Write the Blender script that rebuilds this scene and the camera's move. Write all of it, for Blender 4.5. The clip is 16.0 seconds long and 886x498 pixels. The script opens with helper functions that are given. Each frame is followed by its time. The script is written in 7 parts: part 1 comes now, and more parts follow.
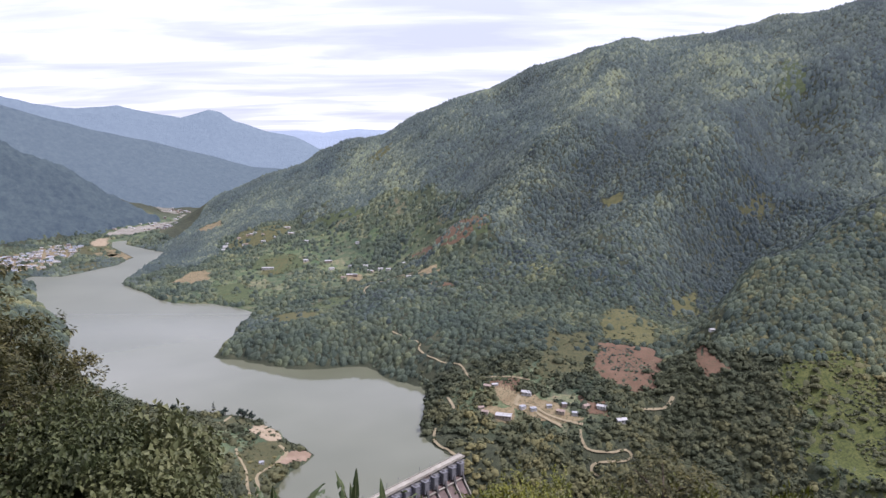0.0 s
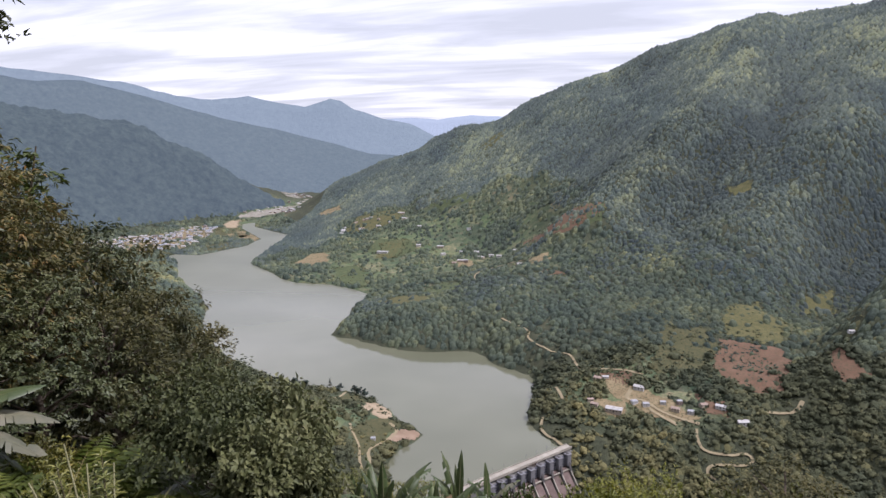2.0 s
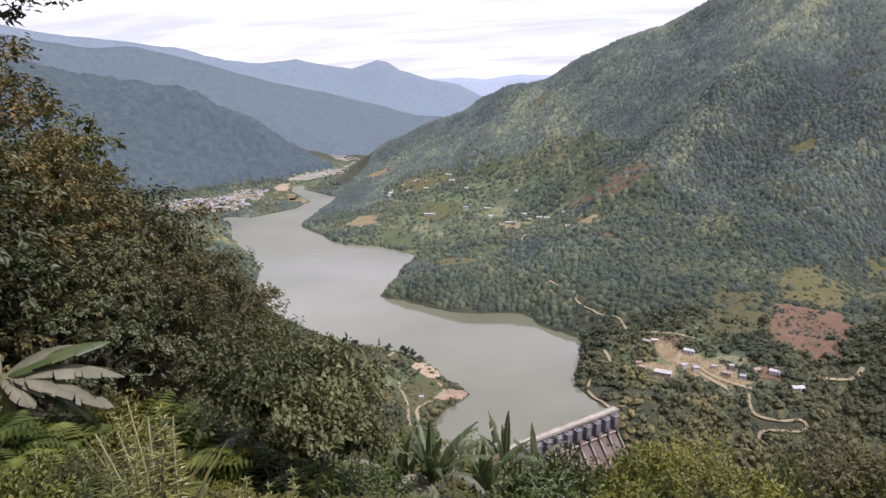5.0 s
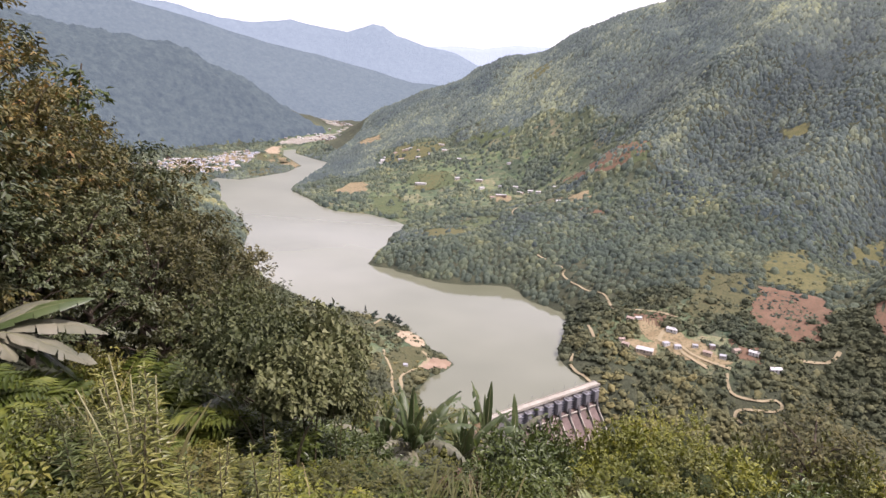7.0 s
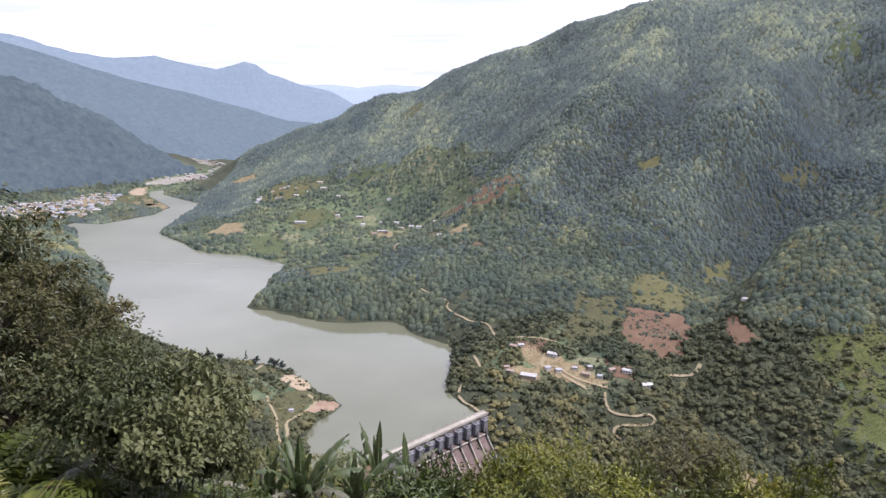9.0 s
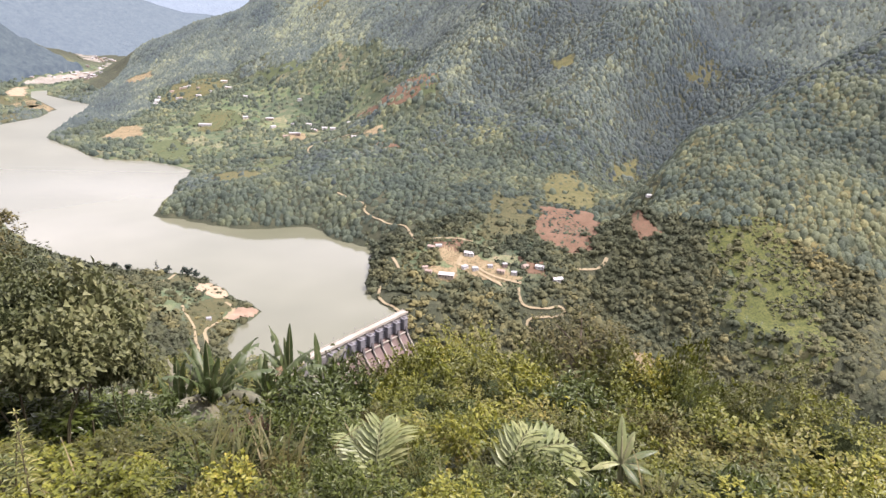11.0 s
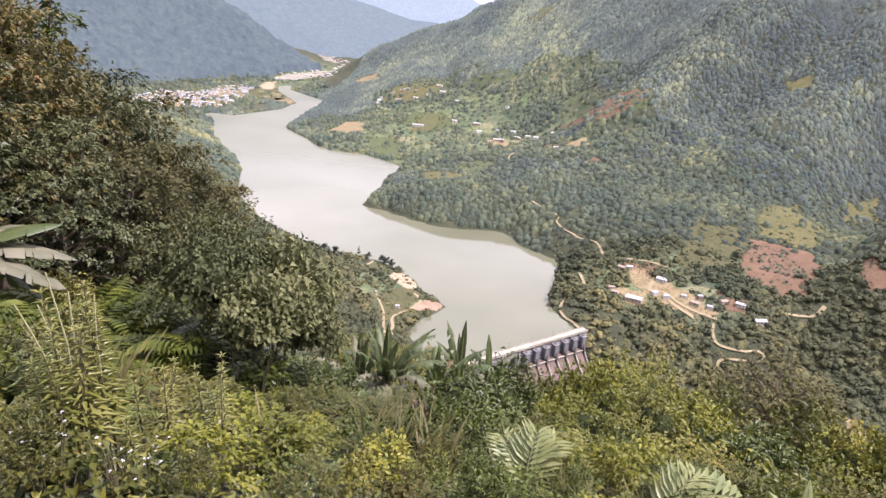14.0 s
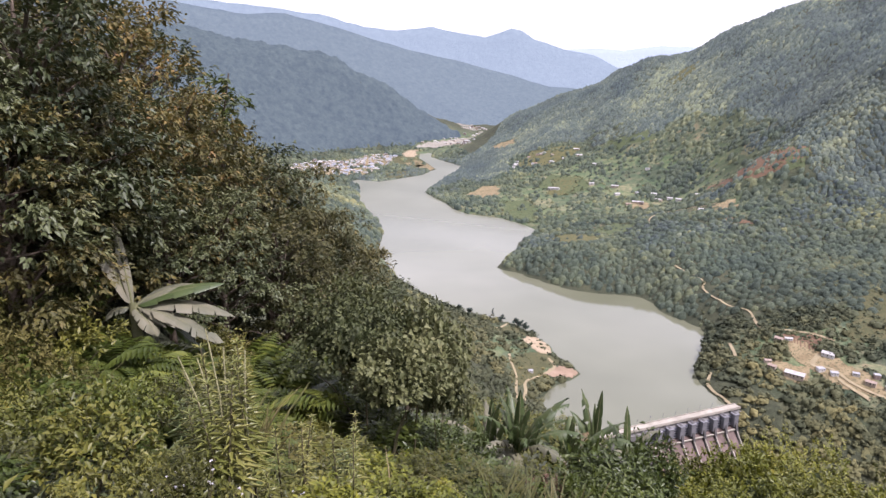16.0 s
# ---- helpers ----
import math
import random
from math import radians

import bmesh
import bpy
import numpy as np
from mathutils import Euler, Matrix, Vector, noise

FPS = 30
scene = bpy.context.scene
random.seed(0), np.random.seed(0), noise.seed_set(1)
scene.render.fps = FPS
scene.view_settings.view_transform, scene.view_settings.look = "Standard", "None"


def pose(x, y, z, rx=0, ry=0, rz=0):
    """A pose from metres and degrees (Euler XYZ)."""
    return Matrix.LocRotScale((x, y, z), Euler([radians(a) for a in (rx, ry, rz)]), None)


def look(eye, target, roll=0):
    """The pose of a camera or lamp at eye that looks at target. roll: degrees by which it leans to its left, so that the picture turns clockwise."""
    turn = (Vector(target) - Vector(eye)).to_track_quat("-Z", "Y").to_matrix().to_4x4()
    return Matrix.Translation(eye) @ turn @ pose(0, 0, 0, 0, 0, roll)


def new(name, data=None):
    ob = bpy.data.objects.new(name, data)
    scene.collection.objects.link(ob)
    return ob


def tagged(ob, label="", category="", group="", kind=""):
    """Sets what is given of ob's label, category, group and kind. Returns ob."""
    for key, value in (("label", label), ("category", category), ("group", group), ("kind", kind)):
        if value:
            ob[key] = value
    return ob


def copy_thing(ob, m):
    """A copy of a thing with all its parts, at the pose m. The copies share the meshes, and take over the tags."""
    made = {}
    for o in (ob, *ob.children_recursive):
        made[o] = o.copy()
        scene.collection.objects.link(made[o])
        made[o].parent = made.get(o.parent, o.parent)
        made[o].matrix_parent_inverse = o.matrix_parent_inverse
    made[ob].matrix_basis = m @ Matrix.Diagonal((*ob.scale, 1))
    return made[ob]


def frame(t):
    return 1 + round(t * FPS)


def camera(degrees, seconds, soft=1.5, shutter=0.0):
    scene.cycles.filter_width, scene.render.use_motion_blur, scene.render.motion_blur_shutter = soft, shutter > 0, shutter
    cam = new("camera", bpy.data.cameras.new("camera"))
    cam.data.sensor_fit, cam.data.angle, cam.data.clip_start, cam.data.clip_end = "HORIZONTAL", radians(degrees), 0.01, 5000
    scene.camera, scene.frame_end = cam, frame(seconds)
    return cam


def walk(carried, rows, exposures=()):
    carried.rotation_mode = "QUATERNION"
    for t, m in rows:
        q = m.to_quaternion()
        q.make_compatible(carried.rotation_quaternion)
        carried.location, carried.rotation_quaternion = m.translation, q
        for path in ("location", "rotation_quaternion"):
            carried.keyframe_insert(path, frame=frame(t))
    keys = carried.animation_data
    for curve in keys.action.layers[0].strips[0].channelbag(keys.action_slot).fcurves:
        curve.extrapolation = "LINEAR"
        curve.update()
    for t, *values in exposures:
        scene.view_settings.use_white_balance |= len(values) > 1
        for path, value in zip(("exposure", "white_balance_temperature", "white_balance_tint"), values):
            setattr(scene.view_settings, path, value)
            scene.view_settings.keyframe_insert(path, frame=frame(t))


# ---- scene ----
# ---- camera: hand-held pan from a roadside edge high above the lake ----
EYE = 280.0
cam = camera(69.84, 16.0)
PATH = [
    (0.0, pose(-0.00, 0.00, EYE + -0.00, 82.00, -0.00, 0.00)),
    (0.5, pose(0.01, 0.02, EYE + -0.01, 80.92, 0.09, 1.97)),
    (1.0, pose(0.04, -0.02, EYE + 0.01, 80.92, 0.25, 4.42)),
    (1.5, pose(0.06, -0.11, EYE + 0.06, 80.62, 0.41, 7.05)),
    (2.0, pose(0.07, -0.11, EYE + 0.05, 80.82, 0.24, 10.07)),
    (2.5, pose(0.06, -0.09, EYE + 0.05, 80.36, 0.44, 12.66)),
    (3.0, pose(0.06, -0.08, EYE + 0.04, 80.57, 0.65, 14.60)),
    (3.5, pose(0.07, -0.08, EYE + 0.04, 80.37, 0.53, 16.28)),
    (4.0, pose(0.09, -0.09, EYE + 0.05, 79.20, -0.04, 17.72)),
    (4.5, pose(0.08, -0.06, EYE + 0.04, 77.68, 0.70, 17.55)),
    (5.0, pose(0.06, -0.05, EYE + 0.03, 77.45, 1.08, 14.24)),
    (5.2, pose(0.05, 0.07, EYE + -0.01, 77.20, 1.41, 13.62)),
    (7.3, pose(0.03, 0.00, EYE + 0.01, 74.62, -2.28, 13.33)),
    (7.5, pose(0.03, 0.04, EYE + 0.04, 75.68, -2.34, 11.78)),
    (8.0, pose(0.03, 0.03, EYE + 0.03, 77.73, -3.11, 7.99)),
    (8.5, pose(0.01, 0.00, EYE + 0.01, 78.44, -2.23, 5.69)),
    (9.0, pose(0.07, 0.04, EYE + 0.03, 78.26, -1.33, 3.02)),
    (9.5, pose(0.14, -0.01, EYE + -0.01, 77.57, -2.19, 0.42)),
    (9.7, pose(0.19, 0.01, EYE + 0.01, 76.69, -2.70, -0.47)),
    (11.8, pose(0.59, 0.01, EYE + -0.04, 67.70, -1.59, -5.51)),
    (12.0, pose(0.62, 0.01, EYE + -0.05, 68.23, -1.67, -2.34)),
    (12.5, pose(0.65, -0.01, EYE + -0.05, 68.31, -2.19, 3.28)),
    (13.0, pose(0.66, -0.02, EYE + -0.03, 68.19, -2.32, 7.63)),
    (13.5, pose(0.62, 0.01, EYE + -0.04, 68.86, -2.60, 9.92)),
    (14.0, pose(0.59, -0.02, EYE + -0.04, 69.68, -3.23, 13.92)),
    (14.5, pose(0.59, 0.05, EYE + -0.06, 70.41, -2.84, 20.09)),
    (15.0, pose(0.55, 0.08, EYE + -0.05, 71.81, -1.53, 23.43)),
    (15.5, pose(0.56, 0.18, EYE + -0.09, 72.88, -0.58, 25.14)),
    (16.0, pose(0.61, 0.01, EYE + -0.01, 74.95, -0.42, 25.71)),
]
EXPOSURES = [(0.0, 0.11, 5650, 24), (3.5, -0.08, 5950, 21), (5.0, 0.21, 5950, 25), (7.3, 0.63, 6250, 28), (8.0, 0.39, 5850, 26), (9.5, 0.39, 5750, 23), (11.8, 1.23, 6500, 28),
             (12.6, 1.06, 6400, 29), (13.5, 0.97, 6200, 29), (14.5, 0.95, 6150, 28), (15.2, 0.89, 6100, 28), (16.0, 0.61, 5950, 27)]
walk(cam, PATH, EXPOSURES)

# ---- light: bright overcast sky with long thin cloud streaks ----
SUN_EL, SUN_AZ = 58.0, 97.0  # degrees over the horizon; degrees to the right of straight ahead


def make_world():
    world = bpy.data.worlds.new("sky")
    scene.world = world
    world.use_nodes = True
    nt = world.node_tree
    nt.nodes.clear()
    out = nt.nodes.new("ShaderNodeOutputWorld")
    back = nt.nodes.new("ShaderNodeBackground")
    sky = nt.nodes.new("ShaderNodeTexSky")
    sky.sky_type, sky.sun_disc = "NISHITA", False
    sky.sun_elevation, sky.sun_rotation = radians(SUN_EL), radians(SUN_AZ)
    sky.air_density, sky.dust_density = 1.5, 3.0
    scale = nt.nodes.new("ShaderNodeVectorMath")
    scale.operation = "SCALE"
    scale.inputs["Scale"].default_value = 0.10
    nt.links.new(sky.outputs[0], scale.inputs[0])
    # cloud deck: the direction met with a flat layer overhead
    coord = nt.nodes.new("ShaderNodeTexCoord")
    parts = nt.nodes.new("ShaderNodeSeparateXYZ")
    nt.links.new(coord.outputs["Generated"], parts.inputs[0])
    lift = nt.nodes.new("ShaderNodeMath")
    lift.operation = "ADD"
    lift.inputs[1].default_value = 0.10
    top = nt.nodes.new("ShaderNodeMath")
    top.operation = "MAXIMUM"
    top.inputs[1].default_value = 0.03
    nt.links.new(parts.outputs["Z"], lift.inputs[0])
    nt.links.new(lift.outputs[0], top.inputs[0])
    flat = nt.nodes.new("ShaderNodeCombineXYZ")
    for axis in ("X", "Y"):
        div = nt.nodes.new("ShaderNodeMath")
        div.operation = "DIVIDE"
        nt.links.new(parts.outputs[axis], div.inputs[0])
        nt.links.new(top.outputs[0], div.inputs[1])
        nt.links.new(div.outputs[0], flat.inputs[axis])
    mapping = nt.nodes.new("ShaderNodeMapping")
    mapping.inputs["Rotation"].default_value = (0, 0, radians(-12))
    mapping.inputs["Scale"].default_value = (0.55, 1.7, 1)
    nt.links.new(flat.outputs[0], mapping.inputs[0])
    noise_tex = nt.nodes.new("ShaderNodeTexNoise")
    noise_tex.inputs["Scale"].default_value = 1.3
    noise_tex.inputs["Detail"].default_value = 6
    noise_tex.inputs["Roughness"].default_value = 0.55
    noise_tex.inputs["Distortion"].default_value = 0.4
    nt.links.new(mapping.outputs[0], noise_tex.inputs["Vector"])
    ramp = nt.nodes.new("ShaderNodeValToRGB")
    e = ramp.color_ramp.elements
    e[0].position, e[0].color = 0.36, (0.77, 0.785, 0.79, 1)
    e[1].position, e[1].color = 0.60, (1.2, 1.19, 1.18, 1)
    mid = ramp.color_ramp.elements.new(0.47)
    mid.color = (0.90, 0.91, 0.915, 1)
    ramp.color_ramp.elements.new(0.70).color = (1.75, 1.73, 1.70, 1)
    nt.links.new(noise_tex.outputs["Fac"], ramp.inputs[0])
    mix = nt.nodes.new("ShaderNodeMix")
    mix.data_type = "RGBA"
    mix.inputs["Factor"].default_value = 0.86
    nt.links.new(scale.outputs[0], mix.inputs["A"])
    nt.links.new(ramp.outputs[0], mix.inputs["B"])
    slope = nt.nodes.new("ShaderNodeMapRange")  # overcast skies brighten towards the zenith
    slope.inputs["From Min"].default_value, slope.inputs["From Max"].default_value = 0.19, 0.38
    slope.inputs["To Min"].default_value, slope.inputs["To Max"].default_value = 1.03, 1.33
    nt.links.new(parts.outputs["Z"], slope.inputs["Value"])
    nt.links.new(mix.outputs["Result"], back.inputs["Color"])
    nt.links.new(slope.outputs["Result"], back.inputs["Strength"])
    nt.links.new(back.outputs[0], out.inputs[0])


make_world()
sun = new("sun", bpy.data.lights.new("sun", "SUN"))
sun.data.energy, sun.data.angle, sun.data.color = 5.0, radians(5), (1.0, 0.95, 0.86)
sun_way = Vector((math.sin(radians(SUN_AZ)) * math.cos(radians(SUN_EL)), math.cos(radians(SUN_AZ)) * math.cos(radians(SUN_EL)), math.sin(radians(SUN_EL))))
sun.matrix_world = look(sun_way * 400 + Vector((0, 300, 300)), (0, 300, 300))


# ---- materials ----
def material(name, rough=0.8, metal=0.0, spec=0.3):
    mat = bpy.data.materials.new(name)
    mat.use_nodes = True
    b = mat.node_tree.nodes["Principled BSDF"]
    b.inputs["Roughness"].default_value, b.inputs["Metallic"].default_value = rough, metal
    b.inputs["Specular IOR Level"].default_value = spec
    return mat, mat.node_tree, b


def noise_node(nt, scale, detail=4, rough=0.6, space="Object"):
    coord = nt.nodes.new("ShaderNodeTexCoord")
    n = nt.nodes.new("ShaderNodeTexNoise")
    n.inputs["Scale"].default_value, n.inputs["Detail"].default_value = scale, detail
    n.inputs["Roughness"].default_value = rough
    nt.links.new(coord.outputs[space], n.inputs["Vector"])
    return n


def ramp_node(nt, source, stops):
    r = nt.nodes.new("ShaderNodeValToRGB")
    e = r.color_ramp.elements
    e[0].position, e[0].color = stops[0][0], (*stops[0][1], 1)
    e[1].position, e[1].color = stops[-1][0], (*stops[-1][1], 1)
    for pos, col in stops[1:-1]:
        e.new(pos).color = (*col, 1)
    nt.links.new(source, r.inputs[0])
    return r


def mix_node(nt, a, b, fac=None, value=0.5, blend="MIX"):
    m = nt.nodes.new("ShaderNodeMix")
    m.data_type, m.blend_type = "RGBA", blend
    m.inputs["Factor"].default_value = value
    if fac is not None:
        nt.links.new(fac, m.inputs["Factor"])
    nt.links.new(a, m.inputs["A"])
    nt.links.new(b, m.inputs["B"])
    return m.outputs["Result"]


def bump_node(nt, bsdf, source, strength, distance):
    b = nt.nodes.new("ShaderNodeBump")
    b.inputs["Strength"].default_value, b.inputs["Distance"].default_value = strength, distance
    nt.links.new(source, b.inputs["Height"])
    nt.links.new(b.outputs[0], bsdf.inputs["Normal"])


def surface(name, stops, scale, fine, rough=0.85, bump=0.3, depth=0.05, spec=0.25, space="Object"):
    """Mineral or painted surface: broad stains and fine grain."""
    mat, nt, b = material(name, rough, 0, spec)
    broad, grain = noise_node(nt, scale, 5, space=space), noise_node(nt, fine, 4, 0.7, space=space)
    col = ramp_node(nt, broad.outputs["Fac"], stops)
    shade = ramp_node(nt, grain.outputs["Fac"], [(0.25, (0.72, 0.72, 0.72)), (0.75, (1.0, 1.0, 1.0))])
    nt.links.new(mix_node(nt, col.outputs[0], shade.outputs[0], value=1.0, blend="MULTIPLY"), b.inputs["Base Color"])
    bump_node(nt, b, grain.outputs["Fac"], bump, depth)
    return mat


def foliage(name, stops, patch=0.02, tint=((0.8, 0.85, 0.8), (1.2, 1.15, 1.0)), rough=0.6, through_light=0.25, spec=0.3, by_tree=False, sheen=0.0, relief=None):
    """Leaves: each leaf or tree its own shade, with broader patches over the plant or wood."""
    mat, nt, b = material(name, rough, 0, spec)
    geo = nt.nodes.new("ShaderNodeNewGeometry")
    if by_tree:
        tone = nt.nodes.new("ShaderNodeAttribute")
        tone.attribute_name = "tone"
        col = ramp_node(nt, tone.outputs["Fac"], stops).outputs[0]
        speck = ramp_node(nt, geo.outputs["Random Per Island"], [(0.0, (0.88, 0.89, 0.88)), (1.0, (1.12, 1.11, 1.12))])
        col = mix_node(nt, col, speck.outputs[0], value=1.0, blend="MULTIPLY")
    else:
        # leaves of one plant are much alike; plants differ more
        own = nt.nodes.new("ShaderNodeObjectInfo")
        blend = nt.nodes.new("ShaderNodeMix")
        blend.inputs["Factor"].default_value = 0.45
        nt.links.new(own.outputs["Random"], blend.inputs["A"])
        nt.links.new(geo.outputs["Random Per Island"], blend.inputs["B"])
        col = ramp_node(nt, blend.outputs["Result"], stops).outputs[0]
    broad = noise_node(nt, patch, 4)
    shade = ramp_node(nt, broad.outputs["Fac"], [(0.32, tint[0]), (0.68, tint[1])])
    colour = mix_node(nt, col, shade.outputs[0], value=1.0, blend="MULTIPLY")
    nt.links.new(colour, b.inputs["Base Color"])
    if relief:
        grain = noise_node(nt, relief[0], 4, 0.7)
        bump_node(nt, b, grain.outputs["Fac"], relief[1], relief[2])
    # bluish sheen that stands in for haze on far woods
    if sheen > 0:
        b.inputs["Sheen Weight"].default_value, b.inputs["Sheen Roughness"].default_value = sheen, 0.6
        b.inputs["Sheen Tint"].default_value = (0.85, 0.93, 1.0, 1)
    if through_light > 0:
        tr = nt.nodes.new("ShaderNodeBsdfTranslucent")
        add = nt.nodes.new("ShaderNodeMixShader")
        add.inputs[0].default_value = through_light
        nt.links.new(colour, tr.inputs["Color"])
        nt.links.new(b.outputs[0], add.inputs[1])
        nt.links.new(tr.outputs[0], add.inputs[2])
        nt.links.new(add.outputs[0], nt.nodes["Material Output"].inputs["Surface"])
    return mat


def land_material():
    mat, nt, b = material("hillside_ground", 0.95, 0, 0.15)
    broad, mid, fine = noise_node(nt, 0.010, 5), noise_node(nt, 0.06, 5, 0.65), noise_node(nt, 0.5, 5, 0.75)
    floor_cover = ramp_node(nt, mid.outputs["Fac"], [(0.3, (0.032, 0.036, 0.024)), (0.5, (0.046, 0.050, 0.032)), (0.7, (0.066, 0.066, 0.040))])
    green = ramp_node(nt, mid.outputs["Fac"], [(0.34, (0.047, 0.066, 0.042)), (0.46, (0.065, 0.083, 0.052)), (0.56, (0.088, 0.098, 0.063)), (0.68, (0.122, 0.110, 0.076))])
    coord = nt.nodes.new("ShaderNodeTexCoord")
    plots = nt.nodes.new("ShaderNodeTexVoronoi")  # small plots, each with its own crop or fallow
    plots.inputs["Scale"].default_value = 0.021
    nt.links.new(coord.outputs["Object"], plots.inputs["Vector"])
    crop = nt.nodes.new("ShaderNodeSeparateColor")
    nt.links.new(plots.outputs["Color"], crop.inputs[0])
    parcel = ramp_node(nt, crop.outputs[0], [(0.0, (0.72, 0.78, 0.80)), (0.35, (1.0, 1.05, 1.0)), (0.6, (1.35, 1.36, 1.15)), (0.8, (1.1, 1.2, 1.0)), (0.92, (1.75, 1.55, 1.45)), (1.0, (2.0, 1.6, 1.5))])
    parcel_green = mix_node(nt, green.outputs[0], parcel.outputs[0], value=1.0, blend="MULTIPLY")
    kind = nt.nodes.new("ShaderNodeAttribute")
    kind.attribute_name = "open_land"
    where = ramp_node(nt, kind.outputs["Fac"], [(0.15, (0, 0, 0)), (0.6, (1, 1, 1))])
    speck = ramp_node(nt, fine.outputs["Fac"], [(0.35, (0.620, 0.640, 0.620)), (0.65, (1.15, 1.15, 1.1))])
    mixed = mix_node(nt, floor_cover.outputs[0], parcel_green, where.outputs[0])
    nt.links.new(mix_node(nt, mixed, speck.outputs[0], value=1.0, blend="MULTIPLY"), b.inputs["Base Color"])
    bump_node(nt, b, fine.outputs["Fac"], 0.7, 0.8)
    return mat


def water_material():
    """Silty water: still under the dam's shores, ruffled by wind up the lake."""
    mat, nt, b = material("lake_water", 0.04, 0, 0.5)
    b.inputs["IOR"].default_value = 1.45
    silt = noise_node(nt, 0.004, 3)
    col = ramp_node(nt, silt.outputs["Fac"], [(0.35, (0.094, 0.096, 0.063)), (0.65, (0.122, 0.123, 0.085))])
    nt.links.new(col.outputs[0], b.inputs["Base Color"])
    coord = nt.nodes.new("ShaderNodeTexCoord")
    axes = nt.nodes.new("ShaderNodeSeparateXYZ")
    nt.links.new(coord.outputs["Object"], axes.inputs[0])
    wind = nt.nodes.new("ShaderNodeMapRange")
    wind.interpolation_type = "SMOOTHSTEP"
    wind.inputs["From Min"].default_value, wind.inputs["From Max"].default_value = 880, 1250
    wind.inputs["To Min"].default_value, wind.inputs["To Max"].default_value = 0.05, 0.34
    nt.links.new(axes.outputs["Y"], wind.inputs["Value"])
    nt.links.new(wind.outputs["Result"], b.inputs["Roughness"])
    waves = noise_node(nt, 0.35, 3)
    bump_node(nt, b, waves.outputs["Fac"], 0.018, 0.3)
    return mat


def field_material(name, stops, scale=0.09, tufts=(0.05, 0.06, 0.025), cover=0.5):
    """Tilled or grazed ground: soil with scattered tufts."""
    mat, nt, b = material(name, 0.95, 0, 0.1)
    broad, spots = noise_node(nt, scale, 4), noise_node(nt, 0.45, 4, 0.7)
    col = ramp_node(nt, broad.outputs["Fac"], stops)
    green = nt.nodes.new("ShaderNodeRGB")
    green.outputs[0].default_value = (*tufts, 1)
    where = ramp_node(nt, spots.outputs["Fac"], [(cover, (0, 0, 0)), (cover + 0.12, (0.85, 0.85, 0.85))])
    nt.links.new(mix_node(nt, col.outputs[0], green.outputs[0], where.outputs[0]), b.inputs["Base Color"])
    bump_node(nt, b, spots.outputs["Fac"], 0.5, 0.5)
    return mat


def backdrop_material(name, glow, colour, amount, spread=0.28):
    """Far range: dark woods, the blue haze of distance put in as the surface's own glow."""
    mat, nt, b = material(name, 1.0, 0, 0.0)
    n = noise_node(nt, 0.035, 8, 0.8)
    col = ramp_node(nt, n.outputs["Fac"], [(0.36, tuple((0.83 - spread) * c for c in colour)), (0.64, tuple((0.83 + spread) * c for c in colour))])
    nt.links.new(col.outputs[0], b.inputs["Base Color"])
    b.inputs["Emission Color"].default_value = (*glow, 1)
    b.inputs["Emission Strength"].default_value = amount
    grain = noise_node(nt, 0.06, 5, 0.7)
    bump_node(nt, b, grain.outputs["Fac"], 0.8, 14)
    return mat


LAND, WATER = land_material(), water_material()
RED_SOIL = field_material("red_ploughed_soil", [(0.3, (0.100, 0.060, 0.040)), (0.7, (0.138, 0.087, 0.059))], tufts=(0.056, 0.058, 0.034), cover=0.52)
YELLOW_GRASS = field_material("dry_yellow_grass", [(0.3, (0.071, 0.069, 0.031)), (0.7, (0.108, 0.099, 0.046))], tufts=(0.050, 0.056, 0.028), cover=0.5)
GREEN_GRASS = field_material("green_pasture_grass", [(0.3, (0.054, 0.069, 0.034)), (0.7, (0.083, 0.096, 0.048))], tufts=(0.043, 0.053, 0.025), cover=0.5)
PASTURE = field_material("bright_pasture_grass", [(0.3, (0.061, 0.071, 0.022)), (0.7, (0.109, 0.112, 0.040))], tufts=(0.036, 0.046, 0.020), cover=0.47)
OLIVE_GRASS = field_material("olive_scrub_grass", [(0.3, (0.056, 0.056, 0.028)), (0.7, (0.087, 0.077, 0.040))], tufts=(0.043, 0.050, 0.026), cover=0.46)
GRAVEL = field_material("pale_river_gravel", [(0.3, (0.15, 0.135, 0.115)), (0.7, (0.25, 0.23, 0.20))], scale=0.02, tufts=(0.09, 0.095, 0.065), cover=0.5)
SAND = field_material("pale_sand", [(0.3, (0.20, 0.155, 0.10)), (0.7, (0.30, 0.24, 0.17))], tufts=(0.136, 0.112, 0.074), cover=0.6)
RED_SAND = field_material("reddish_sand", [(0.3, (0.165, 0.115, 0.080)), (0.7, (0.25, 0.185, 0.135))], tufts=(0.11, 0.085, 0.058), cover=0.6)
DIRT = field_material("bare_tan_dirt", [(0.3, (0.143, 0.107, 0.061)), (0.7, (0.223, 0.177, 0.106))], tufts=(0.062, 0.062, 0.034), cover=0.5)
ROAD = surface("dirt_road", [(0.3, (0.194, 0.156, 0.093)), (0.7, (0.275, 0.227, 0.141))], 0.1, 1.2)
CONCRETE = surface("weathered_concrete", [(0.3, (0.12, 0.115, 0.11)), (0.7, (0.20, 0.19, 0.185))], 0.12, 1.5)
DARK_CONCRETE = surface("stained_concrete", [(0.3, (0.055, 0.052, 0.052)), (0.7, (0.105, 0.095, 0.092))], 0.15, 1.5)
